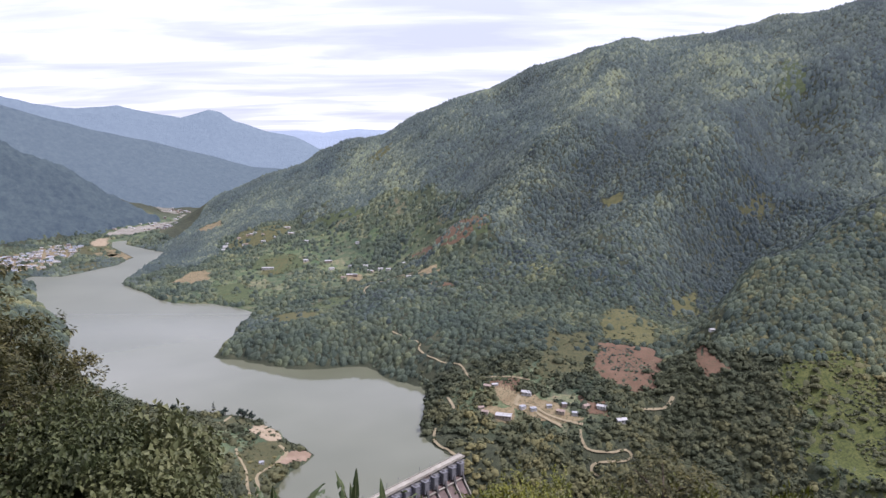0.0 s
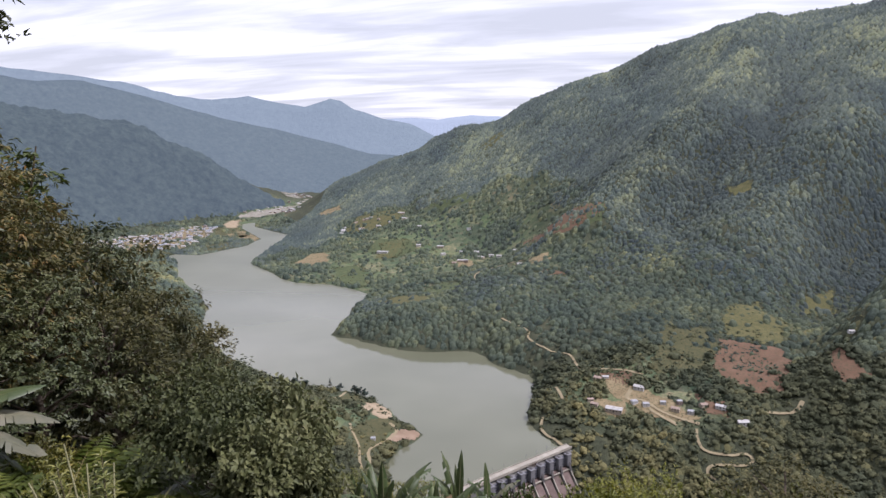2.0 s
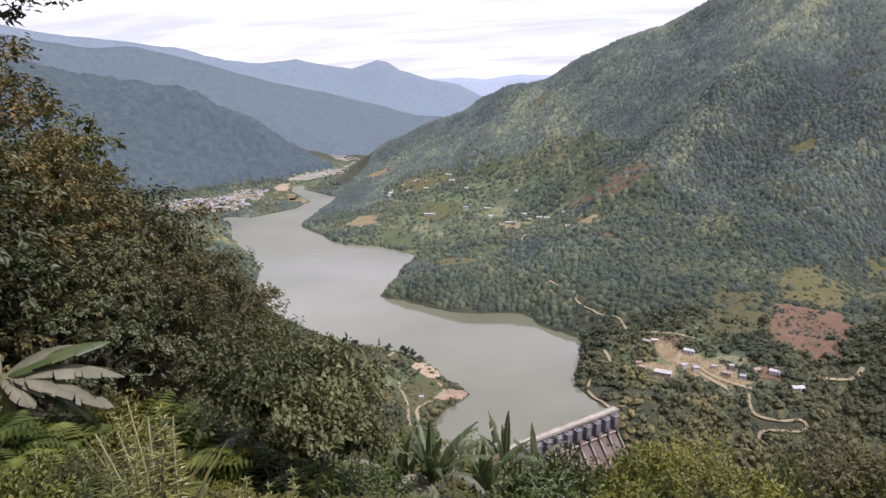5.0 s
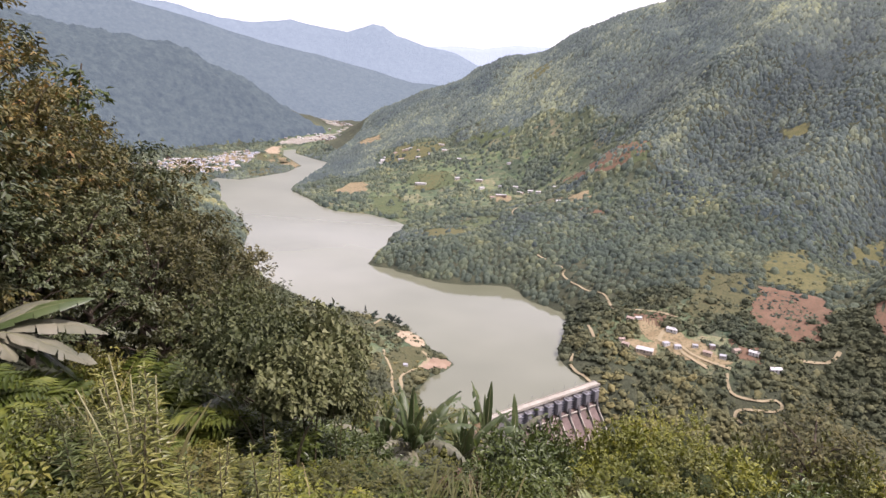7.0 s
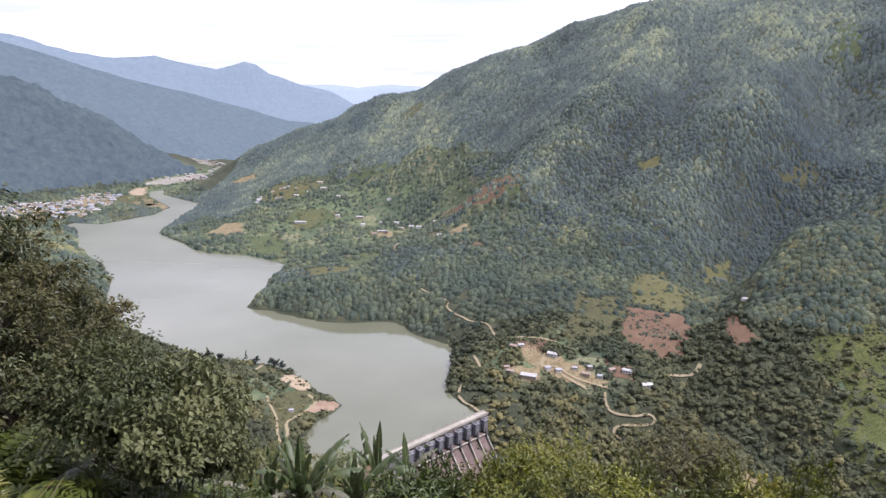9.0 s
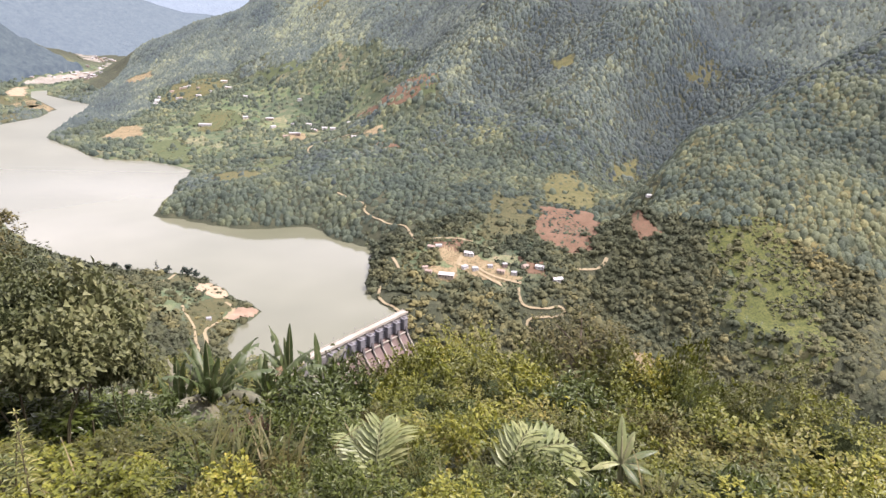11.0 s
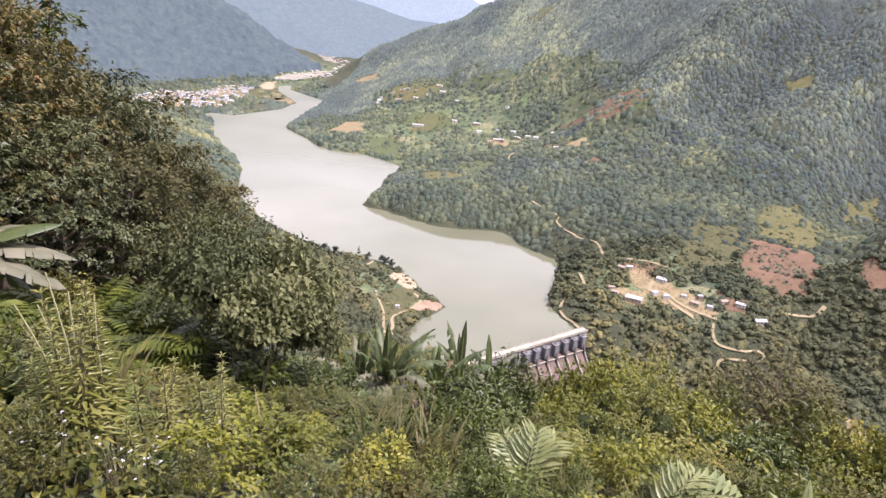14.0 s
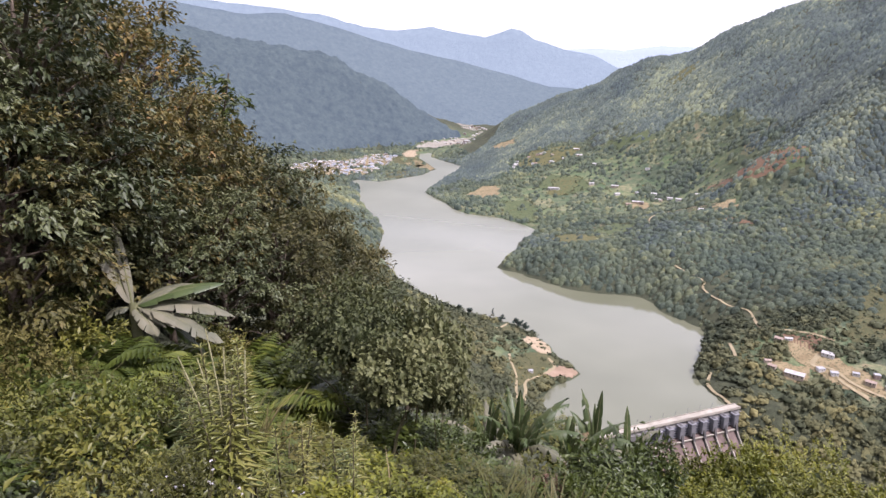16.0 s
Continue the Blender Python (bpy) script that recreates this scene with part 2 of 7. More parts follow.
PALE_CONCRETE = surface("pale_concrete", [(0.3, (0.24, 0.215, 0.18)), (0.7, (0.36, 0.33, 0.28))], 0.12, 1.5)
CHUTE = surface("stained_chute_concrete", [(0.3, (0.10, 0.07, 0.063)), (0.7, (0.17, 0.125, 0.112))], 0.15, 1.0)
STEEL = surface("painted_grey_steel", [(0.3, (0.13, 0.127, 0.138)), (0.7, (0.19, 0.185, 0.198))], 0.4, 3, rough=0.5)
GATE_BLUE = surface("dull_gate_steel", [(0.3, (0.06, 0.06, 0.08)), (0.7, (0.10, 0.10, 0.12))], 0.4, 3, rough=0.6)
WHITE_WALL = surface("white_plaster", [(0.3, (0.429, 0.407, 0.380)), (0.7, (0.562, 0.548, 0.532))], 0.5, 5)
TAN_WALL = surface("ochre_plaster", [(0.3, (0.323, 0.264, 0.204)), (0.7, (0.425, 0.357, 0.289))], 0.5, 5)
BRICK_WALL = surface("red_block_wall", [(0.3, (0.216, 0.162, 0.137)), (0.7, (0.288, 0.228, 0.200))], 0.5, 5)
TIN_ROOF = surface("pale_sheet_metal_roof", [(0.3, (0.288, 0.272, 0.264)), (0.7, (0.440, 0.424, 0.416))], 0.3, 4, rough=0.4, spec=0.5)
RUST_ROOF = surface("rusted_sheet_roof", [(0.3, (0.22, 0.165, 0.135)), (0.7, (0.32, 0.25, 0.21))], 0.3, 4)
GREY_ROOF = surface("grey_slab_roof", [(0.3, (0.234, 0.234, 0.248)), (0.7, (0.360, 0.360, 0.377))], 0.3, 4)
BLUE_ROOF = surface("blue_sheet_roof", [(0.3, (0.20, 0.22, 0.28)), (0.7, (0.28, 0.31, 0.37))], 0.3, 4, rough=0.5)
DARK_GLASS = surface("dark_window_glass", [(0.3, (0.03, 0.035, 0.04)), (0.7, (0.05, 0.055, 0.06))], 0.5, 3, rough=0.15, spec=0.5)
BARK = surface("grey_brown_bark", [(0.3, (0.06, 0.045, 0.032)), (0.7, (0.13, 0.10, 0.075))], 1.5, 14, bump=0.7)
FOREST = foliage("mixed_forest_leaves", [(0.0, (0.043, 0.055, 0.044)), (0.35, (0.061, 0.076, 0.057)), (0.65, (0.084, 0.100, 0.066)), (0.85, (0.113, 0.124, 0.073)), (1.0, (0.150, 0.153, 0.084))],
                 patch=0.008, tint=((0.80, 0.87, 0.94), (1.18, 1.12, 0.97)), through_light=0.0, rough=0.85, spec=0.15, by_tree=True, relief=(0.7, 1.0, 1.8))
# far woods: the haze of distance is put into the bluish leaf colours
HAZED_FOREST = foliage("haze_tinted_mountain_forest", [(0.0, (0.036, 0.048, 0.049)), (0.35, (0.051, 0.066, 0.061)), (0.65, (0.071, 0.089, 0.073)), (0.85, (0.099, 0.116, 0.084)), (1.0, (0.138, 0.152, 0.095))],
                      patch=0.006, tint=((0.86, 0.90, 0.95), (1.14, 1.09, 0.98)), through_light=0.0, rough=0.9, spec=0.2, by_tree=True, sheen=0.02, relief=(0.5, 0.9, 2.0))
NEAR_FOREST = foliage("olive_forest_leaves", [(0.0, (0.037, 0.043, 0.026)), (0.35, (0.054, 0.059, 0.035)), (0.65, (0.074, 0.075, 0.040)), (0.85, (0.097, 0.093, 0.046)), (1.0, (0.123, 0.111, 0.052))],
                      patch=0.012, tint=((0.80, 0.87, 0.92), (1.20, 1.12, 0.97)), through_light=0.0, rough=0.85, spec=0.15, by_tree=True, relief=(0.9, 0.6, 1.0))


# ---- land form: ridge, valley and shore lines, joined by a smooth surface ----
def polar(az, r, z):
    """A place r metres off, az degrees to the right of straight ahead."""
    return (r * math.sin(radians(az)), r * math.cos(radians(az)), z)


def rise(az, el, r):
    """A place r metres off that stands el degrees over the eye's level."""
    return polar(az, r, 280.0 + r * math.tan(radians(el)))


RIGHT_SHORE = [(12, 566), (-16, 606), (-24, 634), (-20, 702), (-22, 754), (-44, 772), (-71, 787), (-90, 823),
               (-112, 840), (-150, 831), (-205, 829), (-250, 848), (-290, 870), (-325, 877), (-332, 920),
               (-336, 986), (-349, 1040), (-347, 1143), (-391, 1184), (-447, 1216), (-531, 1224), (-582, 1261),
               (-625, 1314), (-683, 1370), (-735, 1425), (-755, 1517), (-788, 1648), (-818, 1804), (-853, 1923),
               (-922, 1975), (-1055, 2095), (-1100, 2210)]
LEFT_SHORE = [(-1150, 2190), (-1075, 2040), (-1010, 1960), (-893, 1811), (-892, 1765), (-874, 1681), (-903, 1576),
              (-924, 1509), (-998, 1512), (-992, 1470), (-919, 1406), (-804, 1229), (-644, 1057), (-597, 985),
              (-534, 863), (-400, 722), (-330, 690), (-285, 672), (-225, 670), (-192, 646), (-168, 625), (-160, 607),
              (-142, 596), (-123, 574), (-128, 557), (-140, 538), (-143, 511), (-130, 470), (-112, 424)]
LAKE = np.array(RIGHT_SHORE + LEFT_SHORE, dtype=float)

LINES = [  # (step between points, places)
    # crest of the big mountain, and the ground behind it
    (110, [rise(-22.5, -4.8, 2650), rise(-19.3, -3.3, 2550), rise(-15.5, -1.5, 2450), rise(-10.7, 0.82, 2350),
           rise(-6.7, 2.02, 2280), rise(-1.7, 4.32, 2200), rise(3.3, 6.22, 2150), rise(8.2, 8.02, 2080),
           rise(13.4, 9.52, 2000), rise(18.8, 9.82, 2000), rise(23.8, 10.72, 1980), rise(28.1, 10.82, 2050),
           rise(33.7, 12.22, 2050), rise(42, 12.6, 2100), rise(60, 13, 2100)]),
    (300, [polar(-14, 3100, 90), polar(0, 2950, 250), polar(20, 2750, 330), polar(60, 2900, 350)]),
    # rib on its flank
    (90, [rise(13.5, 3.4, 1500), rise(8.5, -1, 1390), rise(4.5, -4, 1320), rise(0.8, -6.3, 1290)]),
]
LINES += [
    # fields along the lake
    (110, [polar(-20, 1500, 20), polar(-15, 1490, 33), polar(-8, 1450, 52), polar(-3, 1370, 75)]),
    (110, [polar(-19, 2000, 70), polar(-12, 1850, 135), polar(-6, 1750, 190)]),
]
LINES += [
    # headland and the village slope by the dam
    (70, [(-290, 905, 24), (-200, 915, 42), (-90, 925, 48), (0, 860, 44)]),
    (50, [(-318, 893, 12), (-250, 868, 15), (-205, 852, 16), (-150, 854, 18), (-112, 866, 18)]),
    (70, [polar(3, 690, 28), polar(10, 650, 21), polar(16, 640, 17), polar(20, 660, 5)]),
    (60, [(14, 640, 20), (12, 700, 24), (-12, 785, 26), (-62, 835, 24), (-125, 885, 30)]),
    (90, [polar(10, 820, 62), polar(19, 800, 50), polar(17, 900, 66)]),
]
LINES += [
    # ravine and the spur beyond it
    (90, [polar(21.5, 800, 22), polar(23.5, 1000, 66), polar(28, 1230, 120), polar(36, 1420, 215), polar(50, 1700, 330)]),
    (90, [rise(22.8, -14.5, 760), rise(24.2, -12, 850), rise(26.3, -9, 930), rise(29, -7, 980), rise(32.6, -4.3, 1060),
          rise(34.9, -2.8, 1100), rise(42, 3, 1250), rise(60, 8, 1500)]),
    (90, [polar(27, 640, -28), polar(30, 660, -8), polar(34, 640, -2), polar(38, 600, -15), polar(46, 600, -10)]),
]
LINES += [
    # gorge below the dam
    (70, [(40, 488, -84), (130, 420, -88), (230, 420, -91), (350, 400, -95), (700, 300, -100), (1300, 200, -105)]),
    # hill under the camera, down to the dam and the near point
    (5, [(-3, 2.6, 276.6), (0, 2.8, 276.6), (3, 2.6, 276.6)]),
    (6, [(-14, -6, 278.6), (0, -1, 278.4), (14, -5, 278.4)]),
    (5, [polar(-62, 6.5, 276.2), polar(-45, 5.5, 275.6), polar(-20, 5.2, 275.1), polar(10, 5, 275), polar(50, 5, 275)]),
    (6, [polar(-60, 13, 275.2), polar(-45, 12.2, 273.8), polar(-28, 12, 272.3), polar(0, 12, 271.2), polar(45, 12, 271.2)]),
]
LINES += [
    (8, [polar(-62, 21, 278), polar(-50, 20, 275), polar(-36, 21, 269.5), polar(-28, 23, 266), polar(-10, 25, 263.2),
         polar(15, 24, 264), polar(50, 24, 264.5)]),
    (5, [polar(-24, 15, 268.6), polar(-16, 15, 267.6), polar(-8, 15, 267.9)]),
    (40, [polar(-40, 60, 249), polar(-15, 60, 232), polar(15, 60, 233), polar(50, 60, 238)]),
    (60, [polar(-38, 120, 220), polar(-15, 120, 190), polar(15, 120, 190), polar(50, 120, 195)]),
    (80, [polar(-35, 300, 122), polar(-15, 300, 82), polar(10, 300, 60), polar(50, 300, 60)]),
    (90, [(-180, 480, 30), (-260, 610, 16), (-185, 600, 9), (-165, 540, 8)]),
    (60, [(-95, 400, 12), (-60, 380, 5), (20, 400, -45)]),
]
LINES += [
    # the long wooded spur along the near shore
    (120, [(-40, 20, 275), (-110, 70, 272), (-300, 300, 225), (-550, 640, 140), (-720, 930, 62), (-880, 1200, 28)]),
    (120, [(-200, -40, 330), (-600, 400, 290), (-1000, 900, 160), (-1250, 1250, 40)]),
    (90, [(-30, -50, 300), (60, -60, 300), (200, -120, 320), (600, -150, 300)]),
    (300, [(-800, -400, 420), (0, -400, 400), (1200, -400, 350)]),
]
LINES += [
    # town flat and river bed
    (110, [(-1200, 1480, 10), (-1120, 1650, 9), (-1080, 1850, 9), (-1180, 2120, 10)]),
    (130, [(-1120, 2260, 3), (-1040, 2485, 10), (-1150, 3000, 26), (-1300, 3600, 40)]),
    (120, [(-1235, 2300, 9), (-1190, 2480, 12), (-1150, 2640, 15), (-1220, 2950, 25), (-1460, 3330, 42), (-1530, 3950, 72), (-1390, 4045, 74)]),
    # wooded mountain behind the town
    (120, [rise(-62, 4.80, 2650), rise(-47.6, 3.20, 2700), rise(-43.3, 2.40, 2750), rise(-40.1, 1.90, 2780), rise(-38.5, 1.95, 2790),
           rise(-36.5, 1.45, 2800), rise(-34, 0.50, 2820), rise(-32.6, -0.15, 2830), rise(-31, -1.00, 2840), rise(-29.7, -1.60, 2850),
           rise(-28.2, -2.90, 2850), rise(-26.5, -4.20, 2860), rise(-25.4, -5.00, 2860)]),
    (150, [polar(-62, 1700, 160), (-1560, 1480, 50), (-1520, 1750, 24), (-1440, 2000, 18), (-1330, 2280, 18)]),
    (300, [(-2700, 2900, 200), (-2200, 3300, 120), (-1700, 3900, 90)]),
    (500, [(-4800, 4800, 100), (0, 4900, 120), (4800, 4800, 200), (4800, 0, 300), (-4800, 0, 300), (-4800, -800, 300),
           (4800, -800, 300)]),
]


def densify(step, places):
    out = [places[0]]
    for a, b in zip(places, places[1:]):
        n = max(1, int(math.dist(a[:2], b[:2]) / step))
        out += [tuple(a[k] + (b[k] - a[k]) * i / n for k in range(3)) for i in range(1, n + 1)]
    return out


def knots():
    pts = []
    for step, places in LINES:
        pts += densify(step, places)
    ring = [(x, y, 0.0) for x, y in RIGHT_SHORE], [(x, y, 0.0) for x, y in LEFT_SHORE]
    for line in ring:
        pts += densify(40, line)
    seen, keep = set(), []
    for p in pts:
        key = (round(p[0]), round(p[1]))
        if key not in seen:
            seen.add(key)
            keep.append(p)
    return np.array(keep, dtype=float)


KNOTS = knots()


def solve_surface():
    n = len(KNOTS)
    d = np.hypot(KNOTS[:, None, 0] - KNOTS[None, :, 0], KNOTS[:, None, 1] - KNOTS[None, :, 1])
    a = np.zeros((n + 3, n + 3))
    a[:n, :n] = d - np.eye(n) * 0.5
    a[:n, n] = a[n, :n] = 1
    a[:n, n + 1:] = KNOTS[:, :2] / 1000
    a[n + 1:, :n] = KNOTS[:, :2].T / 1000
    return np.linalg.solve(a, np.r_[KNOTS[:, 2], 0, 0, 0])


WEIGHTS = solve_surface()


def value_noise(x, y, seed):
    """Smooth noise from 0 to 1 on a unit lattice."""
    xi, yi = np.floor(x).astype(np.int64), np.floor(y).astype(np.int64)
    fx, fy = x - xi, y - yi
    fx, fy = fx * fx * (3 - 2 * fx), fy * fy * (3 - 2 * fy)

    def corner(i, j):
        h = (i * 374761393 + j * 668265263 + seed * 974711) & 0x7FFFFFFF
        h = ((h ^ (h >> 13)) * 1274126177) & 0x7FFFFFFF
        return ((h ^ (h >> 16)) & 0xFFFF) / 65535.0

    low = corner(xi, yi) * (1 - fx) + corner(xi + 1, yi) * fx
    high = corner(xi, yi + 1) * (1 - fx) + corner(xi + 1, yi + 1) * fx
    return low * (1 - fy) + high * fy


def fbm(x, y, scale, seed, octaves=4):
    total, amp, norm = 0.0, 1.0, 0.0
    for k in range(octaves):
        total = total + amp * value_noise(x / scale * 2 ** k, y / scale * 2 ** k, seed + k)
        norm += amp
        amp *= 0.5
    return total / norm


def lake_distance(x, y):
    """Metres from the shore line: below 0 on the water, above 0 on land."""
    best = np.full(x.shape, 1e9)
    inside = np.zeros(x.shape, dtype=bool)
    for i in range(len(LAKE)):
        (ax, ay), (bx, by) = LAKE[i], LAKE[(i + 1) % len(LAKE)]
        ex, ey = bx - ax, by - ay
        t = np.clip(((x - ax) * ex + (y - ay) * ey) / (ex * ex + ey * ey), 0, 1)
        best = np.minimum(best, np.hypot(x - ax - t * ex, y - ay - t * ey))
        if ay != by:
            inside ^= ((ay > y) != (by > y)) & (x < ax + (y - ay) / (by - ay) * ex)
    return np.where(inside, -best, best)


FOLDS = [  # height, half width, line: ribs stand out of the slope, ravines cut into it
    (30, 80, [(520, 1780), (400, 1634), (288, 1487), (200, 1352), (122, 1332), (45, 1274)]),
    (-30, 120, [(170, 1850), (70, 1620), (0, 1480), (-60, 1380)]),
    (-24, 90, [(560, 1700), (430, 1480), (310, 1350), (230, 1230)]),
    (22, 75, [(720, 1560), (600, 1420), (468, 1290), (337, 1180), (260, 1060)]),
    (-42, 75, [(410, 945), (459, 1022), (574, 1181), (655, 1276), (760, 1400)]),
    (16, 60, [(412, 834), (475, 857), (571, 893), (629, 902), (760, 960)]),
]


def fold(x, y):
    total = np.zeros(x.shape)
    for height, width, line in FOLDS:
        best = np.full(x.shape, 1e9)
        for (ax, ay), (bx, by) in zip(line, line[1:]):
            ex, ey = bx - ax, by - ay
            t = np.clip(((x - ax) * ex + (y - ay) * ey) / (ex * ex + ey * ey), 0, 1)
            best = np.minimum(best, np.hypot(x - ax - t * ex, y - ay - t * ey))
        total = total + height * np.exp(-(best / width) ** 2)
    return total


def land_height(x, y):
    """Height of the land at places given as arrays."""
    x, y = np.asarray(x, dtype=float), np.asarray(y, dtype=float)
    flat_x, flat_y = x.ravel(), y.ravel()
    z = np.empty(flat_x.shape)
    for s in range(0, len(flat_x), 20000):
        fx, fy = flat_x[s:s + 20000], flat_y[s:s + 20000]
        d = np.hypot(fx[:, None] - KNOTS[None, :, 0], fy[:, None] - KNOTS[None, :, 1])
        base = d @ WEIGHTS[:-3] + WEIGHTS[-3] + fx / 1000 * WEIGHTS[-2] + fy / 1000 * WEIGHTS[-1]
        sd = lake_distance(fx, fy)
        r = np.hypot(fx, fy)
        rough = np.clip((r - 150) / 500, 0, 1) * np.clip(sd / 150, 0, 1) * np.clip(base / 120, 0.15, 1)
        gully = np.abs(fbm(fx + 0.3 * fy, fy, 330, 11) - 0.5) * 2
        base = base + rough * (62 * (gully - 0.28) + 16 * (fbm(fx, fy, 90, 23) - 0.5)) + fold(fx, fy)
        base = base + np.clip((r - 4) / 20, 0, 1) * 0.5 * (fbm(fx, fy, 5, 31) - 0.5)
        base = np.where((sd > 0) & (base > -6) & (r > 380), np.maximum(base, 0.3 + np.minimum(sd * 0.2, 3)), base)
        base = np.where(sd < 0, np.minimum(base, -0.2 - np.minimum(-sd * 0.3, 8)), base)
        z[s:s + 20000] = base
    return z.reshape(x.shape)


def openness(x, y):
    """How far the land is cleared: 0 in closed forest, 1 in farmland."""
    total = 0.95 * np.exp(-(((x + 330) / 330) ** 2 + ((y - 1420) / 290) ** 2))
    for cx, cy, sx, sy, a in ((105, 680, 95, 75, 0.9), (388, 585, 45, 85, 0.9), (-190, 590, 60, 85, 0.8), (250, 850, 60, 60, 0.5), (-505, 1725, 130, 80, 0.7), (20, 1140, 90, 120, 0.5),
                              (-1170, 1800, 190, 300, 1.0), (-1120, 2500, 160, 500, 0.9)):
        total = np.maximum(total, a * np.exp(-(((x - cx) / sx) ** 2 + ((y - cy) / sy) ** 2)))
    return np.clip(total, 0, 1)


# ---- building helpers ----
def mesh_of(name, verts, faces, mat, smooth=False):
    """A mesh from arrays; faces all have the same number of corners."""
    me = bpy.data.meshes.new(name)
    verts, faces = np.asarray(verts, dtype=np.float32), np.asarray(faces, dtype=np.int32)
    n, k = faces.shape
    me.vertices.add(len(verts))
    me.vertices.foreach_set("co", verts.ravel())
    me.loops.add(n * k)
    me.loops.foreach_set("vertex_index", faces.ravel())
    me.polygons.add(n)
    me.polygons.foreach_set("loop_start", np.arange(0, n * k, k, dtype=np.int32))
    if smooth:
        me.polygons.foreach_set("use_smooth", np.ones(n, dtype=bool))
    me.materials.append(mat)
    me.update(calc_edges=True)
    me.validate()
    return me


def part(name, bm, mat, parent, label="", smooth=False):
    """Links a bmesh as one mesh object under a thing or a part."""
    me = bpy.data.meshes.new(name)
    bm.to_mesh(me)
    bm.free()
    me.materials.append(mat)
    if smooth:
        me.polygons.foreach_set("use_smooth", np.ones(len(me.polygons), dtype=bool))
    ob = new(name, me)
    ob.parent = parent
    return tagged(ob, label)


def box(bm, x0, y0, z0, x1, y1, z1, m=None):
    made = bmesh.ops.create_cube(bm, size=1.0)["verts"]
    bmesh.ops.scale(bm, vec=(x1 - x0, y1 - y0, z1 - z0), verts=made)
    bmesh.ops.translate(bm, vec=((x0 + x1) / 2, (y0 + y1) / 2, (z0 + z1) / 2), verts=made)
    if m is not None:
        bmesh.ops.transform(bm, matrix=m, verts=made)
    return made


def prism(bm, outline, axis, a, b):
    """A solid from an outline of (u, v) pairs pushed along an axis (0: x with y, z; 1: y with x, z) from a to b."""
    rings = []
    for s in (a, b):
        rings.append([bm.verts.new((s, u, v) if axis == 0 else (u, s, v)) for u, v in outline])
    n = len(outline)
    for i in range(n):
        bm.faces.new((rings[0][i], rings[0][(i + 1) % n], rings[1][(i + 1) % n], rings[1][i]))
    bm.faces.new(rings[0][::-1])
    bm.faces.new(rings[1])
    bmesh.ops.recalc_face_normals(bm, faces=bm.faces)


# ---- the ground: one sheet to the horizon, finer where it is near ----
def grid_line(start, end, cap_at, cap, far):
    out, s = [0.0], 0.0
    while s < end:
        step = min(0.7 + 0.022 * s, cap) if s < cap_at else (far if s < 2600 else 130)
        s += step
        out.append(s)
    neg, s = [], 0.0
    while s > start:
        step = min(0.7 + 0.03 * -s, cap) if -s < cap_at else (far if -s < 2600 else 130)
        s -= step
        neg.append(s)
    return np.array(neg[::-1] + out)


GX = grid_line(-4800, 4800, 1150, 17, 55)
GY = grid_line(-800, 4900, 1500, 15, 44)
GZ = land_height(*np.meshgrid(GX, GY))


def ground_z(x, y):
    """Height of the ground sheet as it is built."""
    x, y = np.asarray(x, dtype=float), np.asarray(y, dtype=float)
    i = np.clip(np.searchsorted(GX, x) - 1, 0, len(GX) - 2)
    j = np.clip(np.searchsorted(GY, y) - 1, 0, len(GY) - 2)
    u, v = (x - GX[i]) / (GX[i + 1] - GX[i]), (y - GY[j]) / (GY[j + 1] - GY[j])
    return (GZ[j, i] * (1 - u) + GZ[j, i + 1] * u) * (1 - v) + (GZ[j + 1, i] * (1 - u) + GZ[j + 1, i + 1] * u) * v


def build_ground():
    mx, my = np.meshgrid(GX, GY)
    verts = np.stack([mx, my, GZ], axis=-1).reshape(-1, 3)
    w, h = len(GX), len(GY)
    a = (np.arange(h - 1)[:, None] * w + np.arange(w - 1)[None, :]).ravel()
    me = mesh_of("ground", verts, np.stack([a, a + 1, a + w + 1, a + w], axis=1), LAND, smooth=True)
    me.attributes.new("open_land", "FLOAT", "POINT").data.foreach_set("value", openness(mx, my).ravel().astype(np.float32))
    ob = new("ground", me)
    tagged(ob, "steep green hillsides of grass and brown soil round a lake", "ground", kind="structure")


build_ground()


def build_lake():
    bm = bmesh.new()
    # reaches a little under the banks all round
    vs = [bm.verts.new((x, y, 0.0)) for x, y in LAKE]
    bm.faces.new(vs)
    bmesh.ops.triangulate(bm, faces=bm.faces[:])
    me = bpy.data.meshes.new("water")
    bm.to_mesh(me)
    bm.free()
    me.materials.append(WATER)
    ob = new("water", me)
    if me.polygons[0].normal.z < 0:
        me.flip_normals()
    tagged(ob, "calm murky grey-green lake reflecting the pale sky", "lake", kind="structure")


build_lake()


